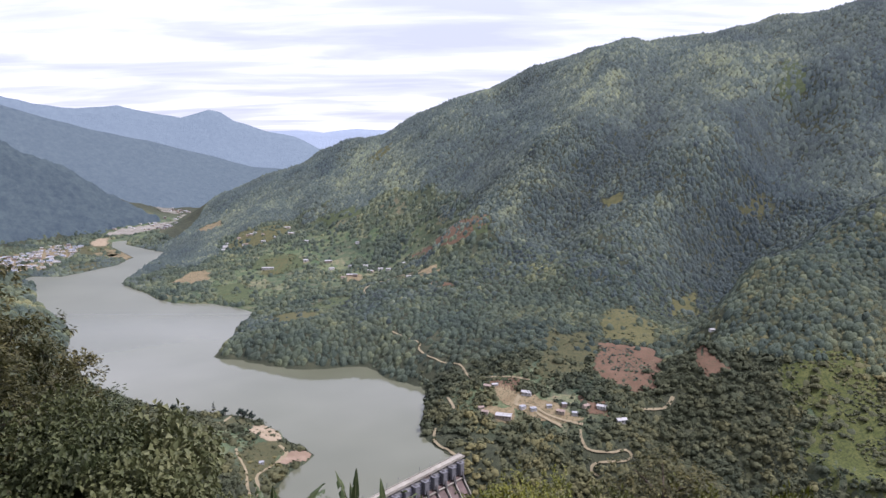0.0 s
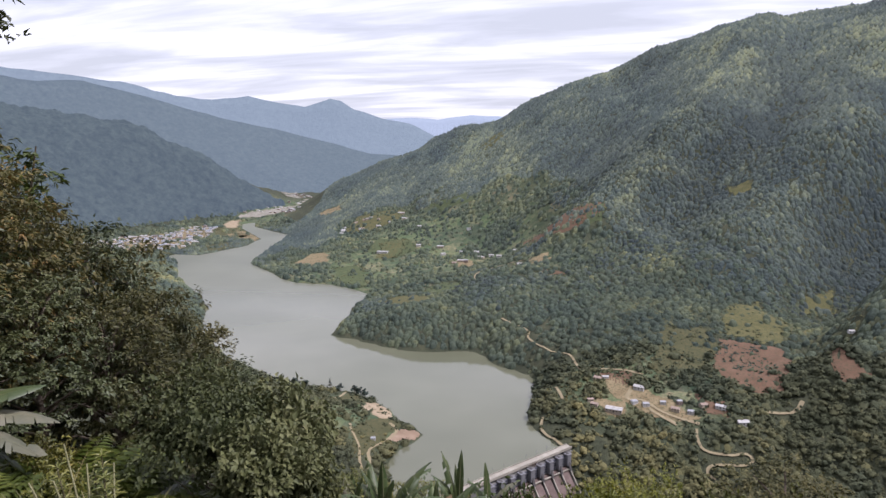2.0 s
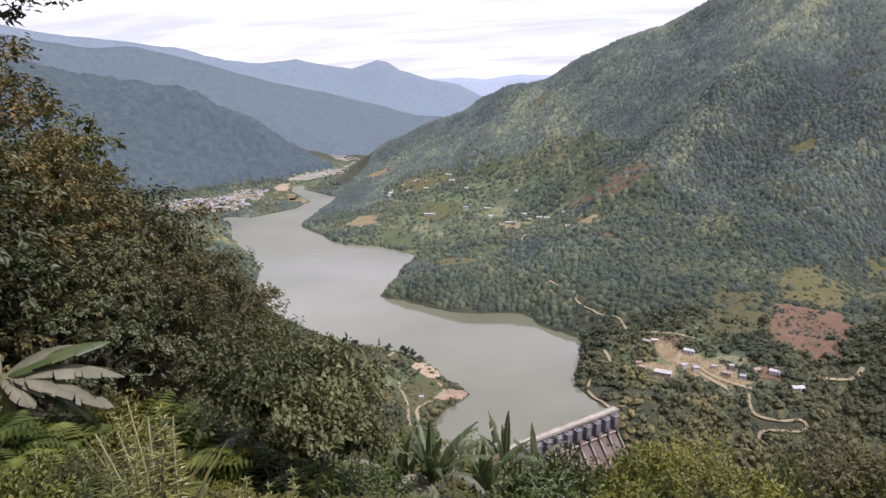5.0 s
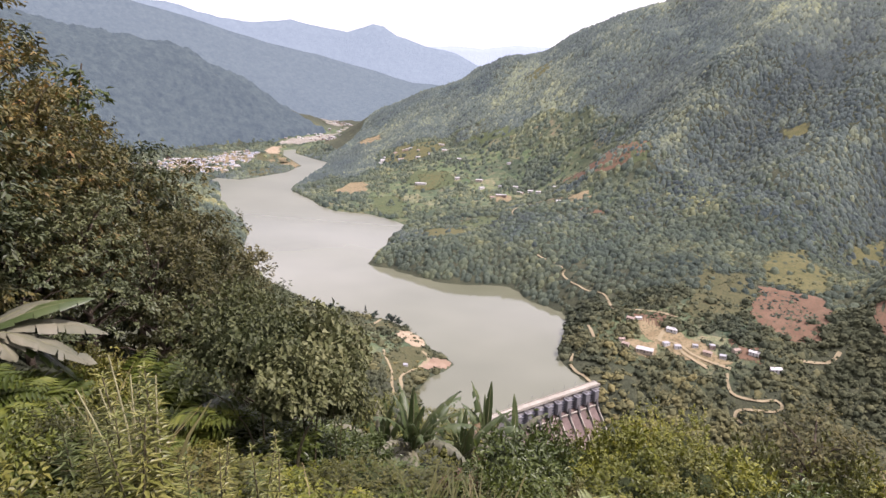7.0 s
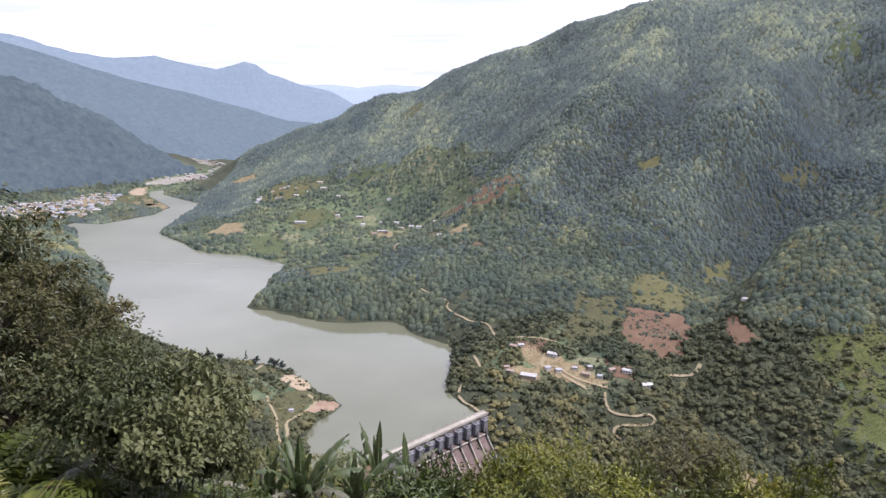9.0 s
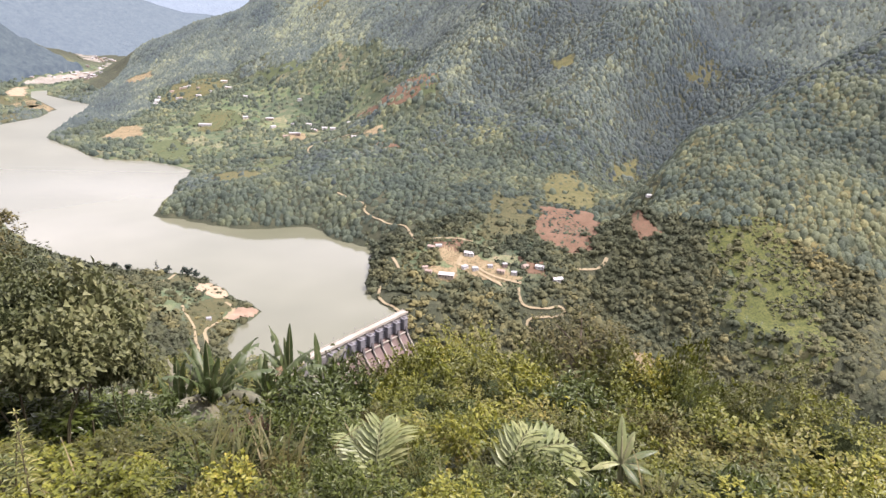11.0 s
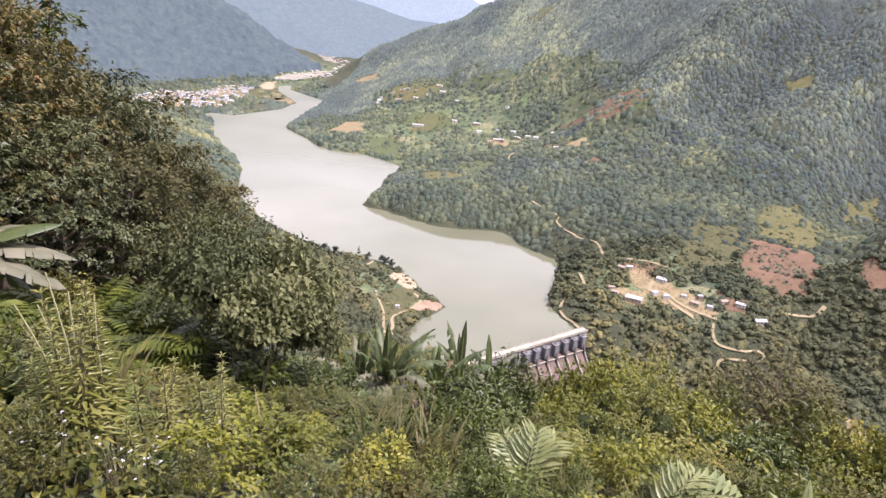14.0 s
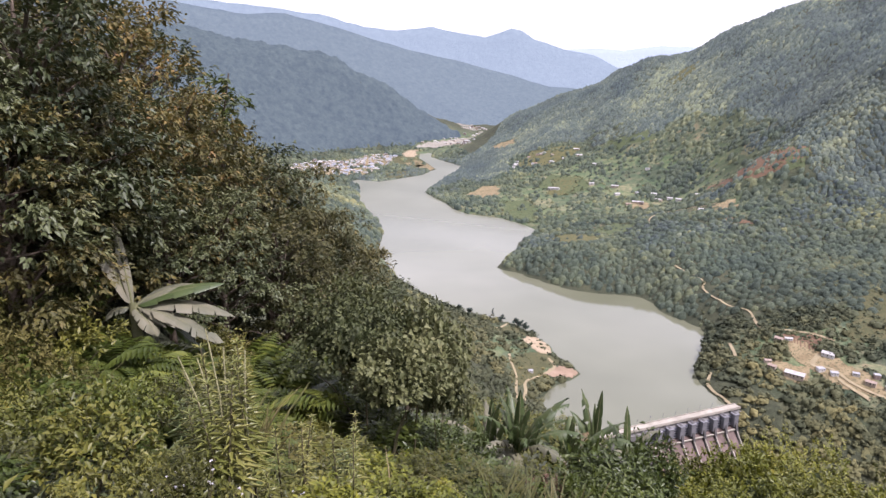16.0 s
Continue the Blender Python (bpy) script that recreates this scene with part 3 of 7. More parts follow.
def ridge_backdrop(name, crest, depth, foot, mat, label):
    """A far range: a crest line with rough flanks falling to both sides."""
    line = np.array(densify(60, crest))
    rows = []
    n = 15
    for k in range(n + 1):
        t = k / n  # 0 at the foot towards the viewer, 0.8 at the crest
        out = (1 - t / 0.8) if t < 0.8 else -(t - 0.8) / 0.2
        r = np.hypot(line[:, 0], line[:, 1])
        ux, uy = line[:, 0] / r, line[:, 1] / r
        x, y = line[:, 0] - ux * depth * out, line[:, 1] - uy * depth * out
        fall = abs(out) ** 0.9
        z = foot + (line[:, 2] - foot) * (1 - fall)
        gully = np.abs(fbm(x, y, 420, 51) - 0.5) * 2
        z = z + (150 * (gully - 0.35) * min(fall * 1.6, 1) + 22 * (fbm(x, y, 110, 57) - 0.5)) * np.clip(line[:, 2] / 400, 0.3, 1)
        rows.append(np.stack([x, y, z], axis=1))
    verts = np.concatenate(rows)
    w = len(line)
    a = (np.arange(n)[:, None] * w + np.arange(w - 1)[None, :]).ravel()
    ob = new(name, mesh_of(name, verts, np.stack([a, a + 1, a + w + 1, a + w], axis=1), mat, smooth=True))
    tagged(ob, label, "mountain", kind="structure")


# painted haze: each farther range emits more blue
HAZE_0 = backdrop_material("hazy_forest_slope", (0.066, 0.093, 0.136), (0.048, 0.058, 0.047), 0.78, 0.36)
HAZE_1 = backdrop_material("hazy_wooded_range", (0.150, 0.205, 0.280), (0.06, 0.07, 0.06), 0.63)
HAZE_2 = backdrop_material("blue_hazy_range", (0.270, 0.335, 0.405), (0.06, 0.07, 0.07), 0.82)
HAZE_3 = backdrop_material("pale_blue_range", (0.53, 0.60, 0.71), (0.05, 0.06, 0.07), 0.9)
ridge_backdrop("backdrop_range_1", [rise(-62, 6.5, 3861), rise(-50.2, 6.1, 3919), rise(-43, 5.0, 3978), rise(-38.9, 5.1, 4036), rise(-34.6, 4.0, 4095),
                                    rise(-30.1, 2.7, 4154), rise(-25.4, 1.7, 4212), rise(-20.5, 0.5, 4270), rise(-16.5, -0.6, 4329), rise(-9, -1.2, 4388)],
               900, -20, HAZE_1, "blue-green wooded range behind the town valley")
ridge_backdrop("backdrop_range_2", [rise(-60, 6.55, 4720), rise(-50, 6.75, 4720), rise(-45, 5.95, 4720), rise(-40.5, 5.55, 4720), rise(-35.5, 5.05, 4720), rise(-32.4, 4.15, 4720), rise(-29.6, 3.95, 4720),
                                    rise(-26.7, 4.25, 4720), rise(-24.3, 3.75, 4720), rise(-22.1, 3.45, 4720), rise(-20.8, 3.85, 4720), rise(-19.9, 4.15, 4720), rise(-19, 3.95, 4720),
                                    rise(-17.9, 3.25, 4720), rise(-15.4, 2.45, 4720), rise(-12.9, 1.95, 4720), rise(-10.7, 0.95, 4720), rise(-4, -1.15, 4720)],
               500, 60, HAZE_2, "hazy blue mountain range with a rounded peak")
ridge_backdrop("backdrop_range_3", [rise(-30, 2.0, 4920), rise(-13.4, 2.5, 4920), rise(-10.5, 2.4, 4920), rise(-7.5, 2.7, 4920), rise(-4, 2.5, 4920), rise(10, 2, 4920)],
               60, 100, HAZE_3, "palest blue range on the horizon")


# ---- fields, clearings and tracks laid over the slopes ----
CLEARED = []  # outlines kept free of trees


def inside_outline(x, y, outline):
    hit = np.zeros(x.shape, dtype=bool)
    for i in range(len(outline)):
        (ax, ay), (bx, by) = outline[i], outline[(i + 1) % len(outline)]
        if ay != by:
            hit ^= ((ay > y) != (by > y)) & (x < ax + (y - ay) / (by - ay) * (bx - ax))
    return hit


def field(name, outline, mat, label, step=2.6, lift=0.35, trees=0.0, ragged=26):
    """A patch of worked or grazed ground with a ragged edge, draped on the slope."""
    CLEARED.append((np.array(outline, dtype=float), trees))
    xs, ys = [p[0] for p in outline], [p[1] for p in outline]
    gx, gy = np.arange(min(xs) - 2 * step, max(xs) + 2 * step, step), np.arange(min(ys) - 2 * step, max(ys) + 2 * step, step)
    mx, my = np.meshgrid(gx, gy)
    wob_x, wob_y = (fbm(mx, my, 20, 71, 5) - 0.5) * ragged, (fbm(mx, my, 20, 77, 5) - 0.5) * ragged
    inn = inside_outline(mx + wob_x, my + wob_y, outline)
    inn &= lake_distance(mx, my) > 0.5
    mz = ground_z(mx, my) + lift + 0.35 * np.clip(np.hypot(mx, my) / 1500, 0, 1)
    verts = np.stack([mx, my, mz], axis=-1).reshape(-1, 3)
    w, h = len(gx), len(gy)
    a = (np.arange(h - 1)[:, None] * w + np.arange(w - 1)[None, :])
    keep = inn[:-1, :-1] & inn[1:, :-1] & inn[:-1, 1:] & inn[1:, 1:]
    a = a[keep]
    if len(a) == 0:
        return
    ob = new(name, mesh_of(name, verts, np.stack([a, a + 1, a + w + 1, a + w], axis=1), mat, smooth=True))
    tagged(ob, label, "field", kind="structure")


def track(name, places, width, mat, label):
    """A dirt road, draped on the slope as a ribbon with uneven edges."""
    pts = []
    p = [Vector((x, y, 0)) for x, y in places]
    for i in range(len(p) - 1):
        a, b = p[max(i - 1, 0)], p[min(i + 2, len(p) - 1)]
        for k in range(6):
            t = k / 6
            t2, t3 = t * t, t * t * t
            pts.append(0.5 * ((2 * p[i]) + (p[i + 1] - a) * t + (2 * a - 5 * p[i] + 4 * p[i + 1] - b) * t2 + (3 * p[i] - a - 3 * p[i + 1] + b) * t3))
    pts.append(p[-1])
    verts, faces = [], []
    for i, c in enumerate(pts):
        way = (pts[min(i + 1, len(pts) - 1)] - pts[max(i - 1, 0)]).normalized()
        side = Vector((-way.y, way.x, 0))
        w = width * (0.85 + 0.3 * random.random()) / 2
        for s in (-1, 0, 1):
            q = c + side * w * s
            verts.append((q.x, q.y, float(ground_z(c.x, c.y)) * 0.6 + float(ground_z(q.x, q.y)) * 0.4 + 0.7))
        if i:
            for s in (0, 1):
                k = 3 * i + s
                faces.append((k - 3, k - 2, k + 1, k))
    CLEARED.append((np.array([(c.x, c.y) for c in pts]), width / 2 + 3.2))
    ob = new(name, mesh_of(name, verts, faces, mat))
    tagged(ob, label, "dirt road", kind="structure")


field("field_red", [(198, 787), (267, 768), (260, 726), (232, 655), (207, 656), (183, 676), (173, 707)], RED_SOIL, "bare red ploughed field with rows of green tufts", trees=0.04, ragged=12)
field("field_yellow", [(208, 799), (215, 844), (237, 904), (288, 942), (296, 847), (267, 771)], YELLOW_GRASS, "dry yellow grass slope above the red field", trees=0.10)
field("field_yellow", [(340, 985), (421, 1049), (413, 995), (353, 964)], YELLOW_GRASS, "dry yellow grass clearing by the ravine", 4, trees=0.25)
field("field_olive", [(112, 690), (125, 776), (136, 796), (196, 816), (190, 750), (165, 690)], OLIVE_GRASS, "olive scrub grass slope above the village", trees=0.12)
field("field_bare", [(285, 700), (298, 700), (316, 665), (282, 658)], RED_SOIL, "small bare red soil patch among trees", ragged=12)
field("village_yard", [(48, 663), (62, 686), (86, 669), (106, 650), (143, 625), (130, 618), (99, 630), (72, 635)], DIRT, "bare tan dirt between the village houses", 1.6)
field("village_yard", [(32, 645), (48, 648), (78, 638), (74, 623), (51, 628)], DIRT, "bare tan dirt round a pale shed", 1.6)
field("village_plot", [(143, 654), (172, 646), (177, 620), (146, 626)], RED_SOIL, "red soil plot beside village houses", 1.6, trees=0.1)
field("village_plot", [(50, 698), (84, 690), (80, 671), (56, 675)], RED_SOIL, "red soil plot beside village houses", 1.6, trees=0.1)
field("field_headland", [(-289, 1023), (-288, 1073), (-227, 1043), (-195, 990), (-206, 944), (-258, 968)], YELLOW_GRASS, "yellow meadow on the wooded headland", trees=0.03)
field("field_brown", [(-612, 1403), (-602, 1492), (-558, 1488), (-517, 1401), (-552, 1365)], DIRT, "tan ploughed field near the lake shore", 6)
field("meadow", [(-466, 1268), (-493, 1343), (-433, 1353), (-379, 1265), (-371, 1190), (-427, 1222)], GREEN_GRASS, "green meadow by the shore", 6, trees=0.12)
field("meadow", [(-449, 1449), (-451, 1550), (-342, 1512), (-314, 1444), (-356, 1397)], GREEN_GRASS, "green meadow between hedges", 6, trees=0.2)
field("meadow", [(-235, 1078), (-207, 1147), (-158, 1100), (-157, 1028), (-193, 1013)], GREEN_GRASS, "green meadow between hedges", 6, trees=0.12)
field("clearing_lime", [(311, 1281), (358, 1285), (359, 1255), (324, 1250)], YELLOW_GRASS, "small lime-green clearing on the mountain", 5, trees=0.03)
field("slip_red", [(-75, 1415), (-22, 1410), (41, 1290), (95, 1268), (87, 1222), (17, 1219), (-43, 1250)], RED_SOIL, "reddish cleared strip below the rib", 6, trees=0.42)
field("bare_orange", [(-51, 1164), (-10, 1184), (-3, 1141), (-39, 1130)], DIRT, "bare orange bank", 5, trees=0.05)
field("bare_orange", [(-31, 1088), (12, 1073), (21, 1038), (-21, 1050)], RED_SOIL, "bare reddish bank with shrubs", 5, trees=0.3)
field("clearing_green", [(44, 1299), (98, 1260), (90, 1201), (54, 1212)], GREEN_GRASS, "green clearing on the slope", 6, trees=0.2)
field("clearing_green", [(-352, 1734), (-232, 1712), (-209, 1654), (-302, 1674)], GREEN_GRASS, "green clearing on the slope", 8, trees=0.25)
field("rock_scar", [(575, 1243), (619, 1275), (659, 1269), (654, 1241), (604, 1227)], OLIVE_GRASS, "old brown landslip on the mountain", 6, trees=0.5)
field("pasture", [(340, 500), (363, 470), (405, 465), (445, 560), (435, 655), (362, 662), (352, 632), (362, 605), (343, 590), (338, 545)], PASTURE, "steep green pasture with scattered bushes", 4, trees=0.32)
field("point_grass", [(-171, 500), (-188, 563), (-171, 608), (-140, 592), (-147, 558), (-152, 500)], OLIVE_GRASS, "green grass on the near point", 3, trees=0.3)
field("point_grass", [(-239, 628), (-216, 672), (-191, 634), (-211, 600)], OLIVE_GRASS, "olive grass on the near point", 3, trees=0.35)
field("beach", [(-196, 606), (-197, 628), (-184, 640), (-166, 632), (-160, 604), (-172, 590), (-186, 596)], SAND, "pale sand beach on the near point", 2, 0.5, trees=0.08)
field("beach", [(-148, 549), (-144, 578), (-127, 586), (-119, 567), (-133, 546)], RED_SAND, "reddish sand beach at the tip of the near point", 2, 0.5)
field("bare_orange", [(-812, 2072), (-726, 2099), (-700, 1997), (-755, 1980)], DIRT, "bare orange bank above the river", 8)
field("plots", [(-592, 1675), (-578, 1803), (-422, 1775), (-419, 1702), (-496, 1651)], YELLOW_GRASS, "small dry plots round hamlet houses", 8, trees=0.25)
field("plots", [(-412, 1404), (-416, 1507), (-359, 1529), (-350, 1443), (-373, 1384)], YELLOW_GRASS, "small dry plots round a long shed", 6, trees=0.2)
field("house_yard", [(-217, 1330), (-207, 1383), (-173, 1364), (-161, 1290), (-199, 1300)], DIRT, "tan yard round hillside houses", 5, trees=0.05)
field("river_mud", [(242, 541), (254, 555), (272, 546), (256, 530)], DIRT, "pinkish mud bank in the gorge", 3)
field("ridge_grass", [(-241, 1965), (-148, 2026), (-150, 1958), (-211, 1915)], YELLOW_GRASS, "pale grass strip near the crest", 8, trees=0.3)
field("ridge_grass", [(758, 1482), (801, 1561), (846, 1547), (827, 1460), (777, 1456)], GREEN_GRASS, "grassy clearing high on the mountain", 8, trees=0.5)
field("town_bank", [(-1186, 1904), (-1157, 2011), (-1049, 2050), (-915, 1815), (-1002, 1800)], OLIVE_GRASS, "grassy flat beside the river mouth", 8, trees=0.08)
field("town_bank", [(-925, 1545), (-1000, 1671), (-940, 1720), (-885, 1690), (-905, 1579)], OLIVE_GRASS, "low grassy bank by the town", 8, trees=0.2)
field("river_gravel", [(-1240, 2279), (-1225, 2349), (-1203, 2520), (-1161, 2680), (-1229, 2971), (-1180, 3000), (-1090, 2700), (-1070, 2480), (-1120, 2380), (-1150, 2310)], GRAVEL, "pale gravel flats along the river", 12, trees=0.02)
field("river_gravel", [(-1229, 2971), (-1357, 3205), (-1498, 3442), (-1600, 3474), (-1615, 3405), (-1434, 3150), (-1290, 2903)], GRAVEL, "pale gravel flats along the river", 14, trees=0.02)
field("river_gravel", [(-1530, 3840), (-1620, 4100), (-1531, 4140), (-1400, 4060), (-1380, 3840)], GRAVEL, "pale built-up flat far up the valley", 16, trees=0.1)
field("sand_pile", [(-1180, 2090), (-1222, 2225), (-1195, 2268), (-1155, 2185), (-1085, 2030), (-1120, 2000)], SAND, "pale tan sand bank beside the river mouth", 8)
field("river_spit", [(-1025, 1832), (-1061, 1975), (-1011, 1960), (-885, 1812), (-895, 1765), (-948, 1787)], DIRT, "low tan spit between river and lake", 6, trees=0.04)
field("town_ground", [(-1360, 1560), (-1340, 1850), (-1250, 2080), (-1140, 2020), (-1060, 1800), (-1010, 1580), (-1120, 1500)], DIRT, "trodden dirt ground of the town", 10, trees=0.22)

track("road_bend", [(139, 612), (140, 592), (163, 588), (179, 590), (184, 586), (173, 582), (148, 580), (143, 574), (149, 570)], 2.9, ROAD, "pale dirt road in a hairpin bend")
track("road_upper", [(-73, 889), (-34, 845), (-31, 823), (-6, 784), (20, 764), (28, 734), (32, 711)], 2.6, ROAD, "pale dirt road along the wooded bank")
track("road_field", [(48, 707), (77, 697), (98, 687)], 4, ROAD, "pale dirt track through a field")
track("road_village", [(84, 662), (78, 646), (93, 644), (112, 629), (143, 617)], 4.5, ROAD, "tan dirt road through the village")
track("road_village", [(93, 644), (101, 631), (122, 616)], 5, ROAD, "tan dirt road through the village")
track("road_side", [(210, 639), (235, 641), (246, 650)], 4, ROAD, "tan dirt turning place")
track("road_dam", [(14, 568), (6, 580), (-4, 592), (-9, 604), (-8, 622)], 3, ROAD, "dirt track to the dam crest")
track("road_side", [(5, 679), (9, 661), (12, 643)], 3, ROAD, "dirt path on the bank")
track("road_point", [(-150, 480), (-155, 499), (-161, 521), (-150, 560), (-150, 574), (-160, 587)], 3, ROAD, "pale dirt road on the near point")
track("road_point", [(-152, 470), (-160, 487), (-170, 515), (-184, 539), (-191, 554)], 2.5, ROAD, "pale dirt road on the near point")
track("road_point", [(-240, 614), (-232, 640), (-232, 662)], 3, ROAD, "pale dirt road on the near point")
track("road_hill", [(-130, 1079), (-143, 1140), (-128, 1190), (-74, 1187), (-41, 1181)], 4, ROAD, "dirt track up the slope")


# ---- woods ----
def unit_rows(v):
    return v / np.linalg.norm(v, axis=1)[:, None]


def ico():
    """The corners and faces of a small twenty-sided solid."""
    p = (1 + 5 ** 0.5) / 2
    v = np.array([(-1, p, 0), (1, p, 0), (-1, -p, 0), (1, -p, 0), (0, -1, p), (0, 1, p), (0, -1, -p), (0, 1, -p), (p, 0, -1), (p, 0, 1), (-p, 0, -1), (-p, 0, 1)], dtype=float)
    f = np.array([(0, 11, 5), (0, 5, 1), (0, 1, 7), (0, 7, 10), (0, 10, 11), (1, 5, 9), (5, 11, 4), (11, 10, 2), (10, 7, 6), (7, 1, 8),
                  (3, 9, 4), (3, 4, 2), (3, 2, 6), (3, 6, 8), (3, 8, 9), (4, 9, 5), (2, 4, 11), (6, 2, 10), (8, 6, 7), (9, 8, 1)])
    return v / np.linalg.norm(v[0]), f


def crown_kind(rng, lumps, leaves, size=0.2):
    """One crown of unit radius: overlapping lumps of canopy with loose leaf sprays on them."""
    verts, faces, n = [], [], 0
    if lumps == 0:  # a plain cap for far canopy and low growth
        a = np.arange(6) * math.pi / 3 + rng.uniform(-0.3, 0.3, 6)
        rim = np.stack([np.cos(a), np.sin(a), 0.15 * rng.normal(size=6)], axis=1) * (0.75 + 0.4 * rng.random((6, 1)))
        top = np.array([[rng.uniform(-0.25, 0.25), rng.uniform(-0.25, 0.25), 0.75 + 0.25 * rng.random()]])
        verts.append(np.concatenate([rim, top]))
        faces.append(np.array([(k, (k + 1) % 6, 6) for k in range(6)]))
        n = 7
    elif lumps < 0:  # a round dome with a rough skin
        a = np.arange(6) * math.pi / 3 + rng.uniform(-0.25, 0.25, 6)
        ring = [np.stack([np.cos(a + k), np.sin(a + k), np.zeros(6)], axis=1) * (wide + 0.25 * rng.random((6, 1))) + np.stack([np.zeros(6), np.zeros(6), tall + 0.22 * rng.random(6)], axis=1)
                for k, wide, tall in ((0.0, 0.78, -0.1), (0.5, 0.52, 0.5))]
        verts.append(np.concatenate(ring + [np.array([[rng.uniform(-0.2, 0.2), rng.uniform(-0.2, 0.2), 0.9]])]))
        faces.append(np.array([f for k in range(6) for f in ((k, (k + 1) % 6, 6 + k), ((k + 1) % 6, 6 + (k + 1) % 6, 6 + k), (6 + k, 6 + (k + 1) % 6, 12))]))
        n = 13
    for k in range(lumps):
        v, f = ico()
        q, _ = np.linalg.qr(rng.normal(size=(3, 3)))
        v = (v * (0.68 + 0.52 * rng.random((12, 1)))) @ q
        f = f[v[f].mean(axis=1)[:, 2] > -0.3]
        if np.linalg.det(q) < 0:
            f = f[:, ::-1]
        rad = 0.72 if k == 0 else 0.34 + 0.24 * rng.random()
        a = 2.4 * k + rng.random()
        c = np.zeros(3) if k == 0 else np.array([math.cos(a), math.sin(a), 0.1 + 0.55 * rng.random()]) * (0.38 + 0.22 * rng.random())
        verts.append((c + v * rad) * (1, 1, 0.85))
        faces.append(f + n)
        n += 12
    way = rng.normal(size=(max(leaves, 1), 3))
    way[:, 2] = np.abs(way[:, 2]) + 0.1
    way = unit_rows(way)
    for k in range(leaves):
        c = way[k] * (0.72 + 0.34 * rng.random()) * (1, 1, 0.9)
        nrm = unit_rows((way[k] + rng.normal(size=3) * 0.4)[None])[0]
        t = unit_rows(np.cross(nrm, rng.normal(size=3))[None])[0]
        u = np.cross(nrm, t)
        e = size * (0.6 + 0.8 * rng.random())
        verts.append(np.array([c + t * e, c + u * e * 0.7 - nrm * e * 0.25, c - t * e, c - u * e * 0.7 - nrm * e * 0.25]))
        faces.append(np.array([(n, n + 1, n + 2), (n, n + 2, n + 3)]))
        n += 4
    return np.concatenate(verts), np.concatenate(faces)


def tree_places(x0, x1, y0, y1, step, seed):
    """Jittered places over a stretch of land, thinned by clearings, roads and natural gaps."""
    rng = np.random.default_rng(seed)
    gx, gy = np.meshgrid(np.arange(x0, x1, step), np.arange(y0, y1, step))
    x, y = gx.ravel() + rng.uniform(-0.75, 0.75, gx.size) * step, gy.ravel() + rng.uniform(-0.75, 0.75, gx.size) * step
    ok = lake_distance(x, y) > 2.0
    x, y = x[ok], y[ok]
    chance = np.ones(len(x))
    for outline, share in CLEARED:
        if share <= 1.0:
            inn = inside_outline(x + (fbm(x, y, 20, 71, 5) - 0.5) * 26, y + (fbm(x, y, 20, 77, 5) - 0.5) * 26, outline)
            chance[inn] = share
        else:
            d = np.min(np.hypot(x[:, None] - outline[None, :, 0], y[:, None] - outline[None, :, 1]), axis=1)
            chance[d < share] = 0
    # open farmland along the far shore and round the village, with hedges and groves left standing
    gaps = fbm(x, y, 60, 91)
    chance *= 1 - openness(x, y) * np.clip((gaps - 0.37) / 0.1, 0.0, 1)
    chance *= np.where(fbm(x, y, 160, 95) > 0.68, 0.6, 1)
    ok = rng.random(len(x)) < chance
    return x[ok], y[ok], rng


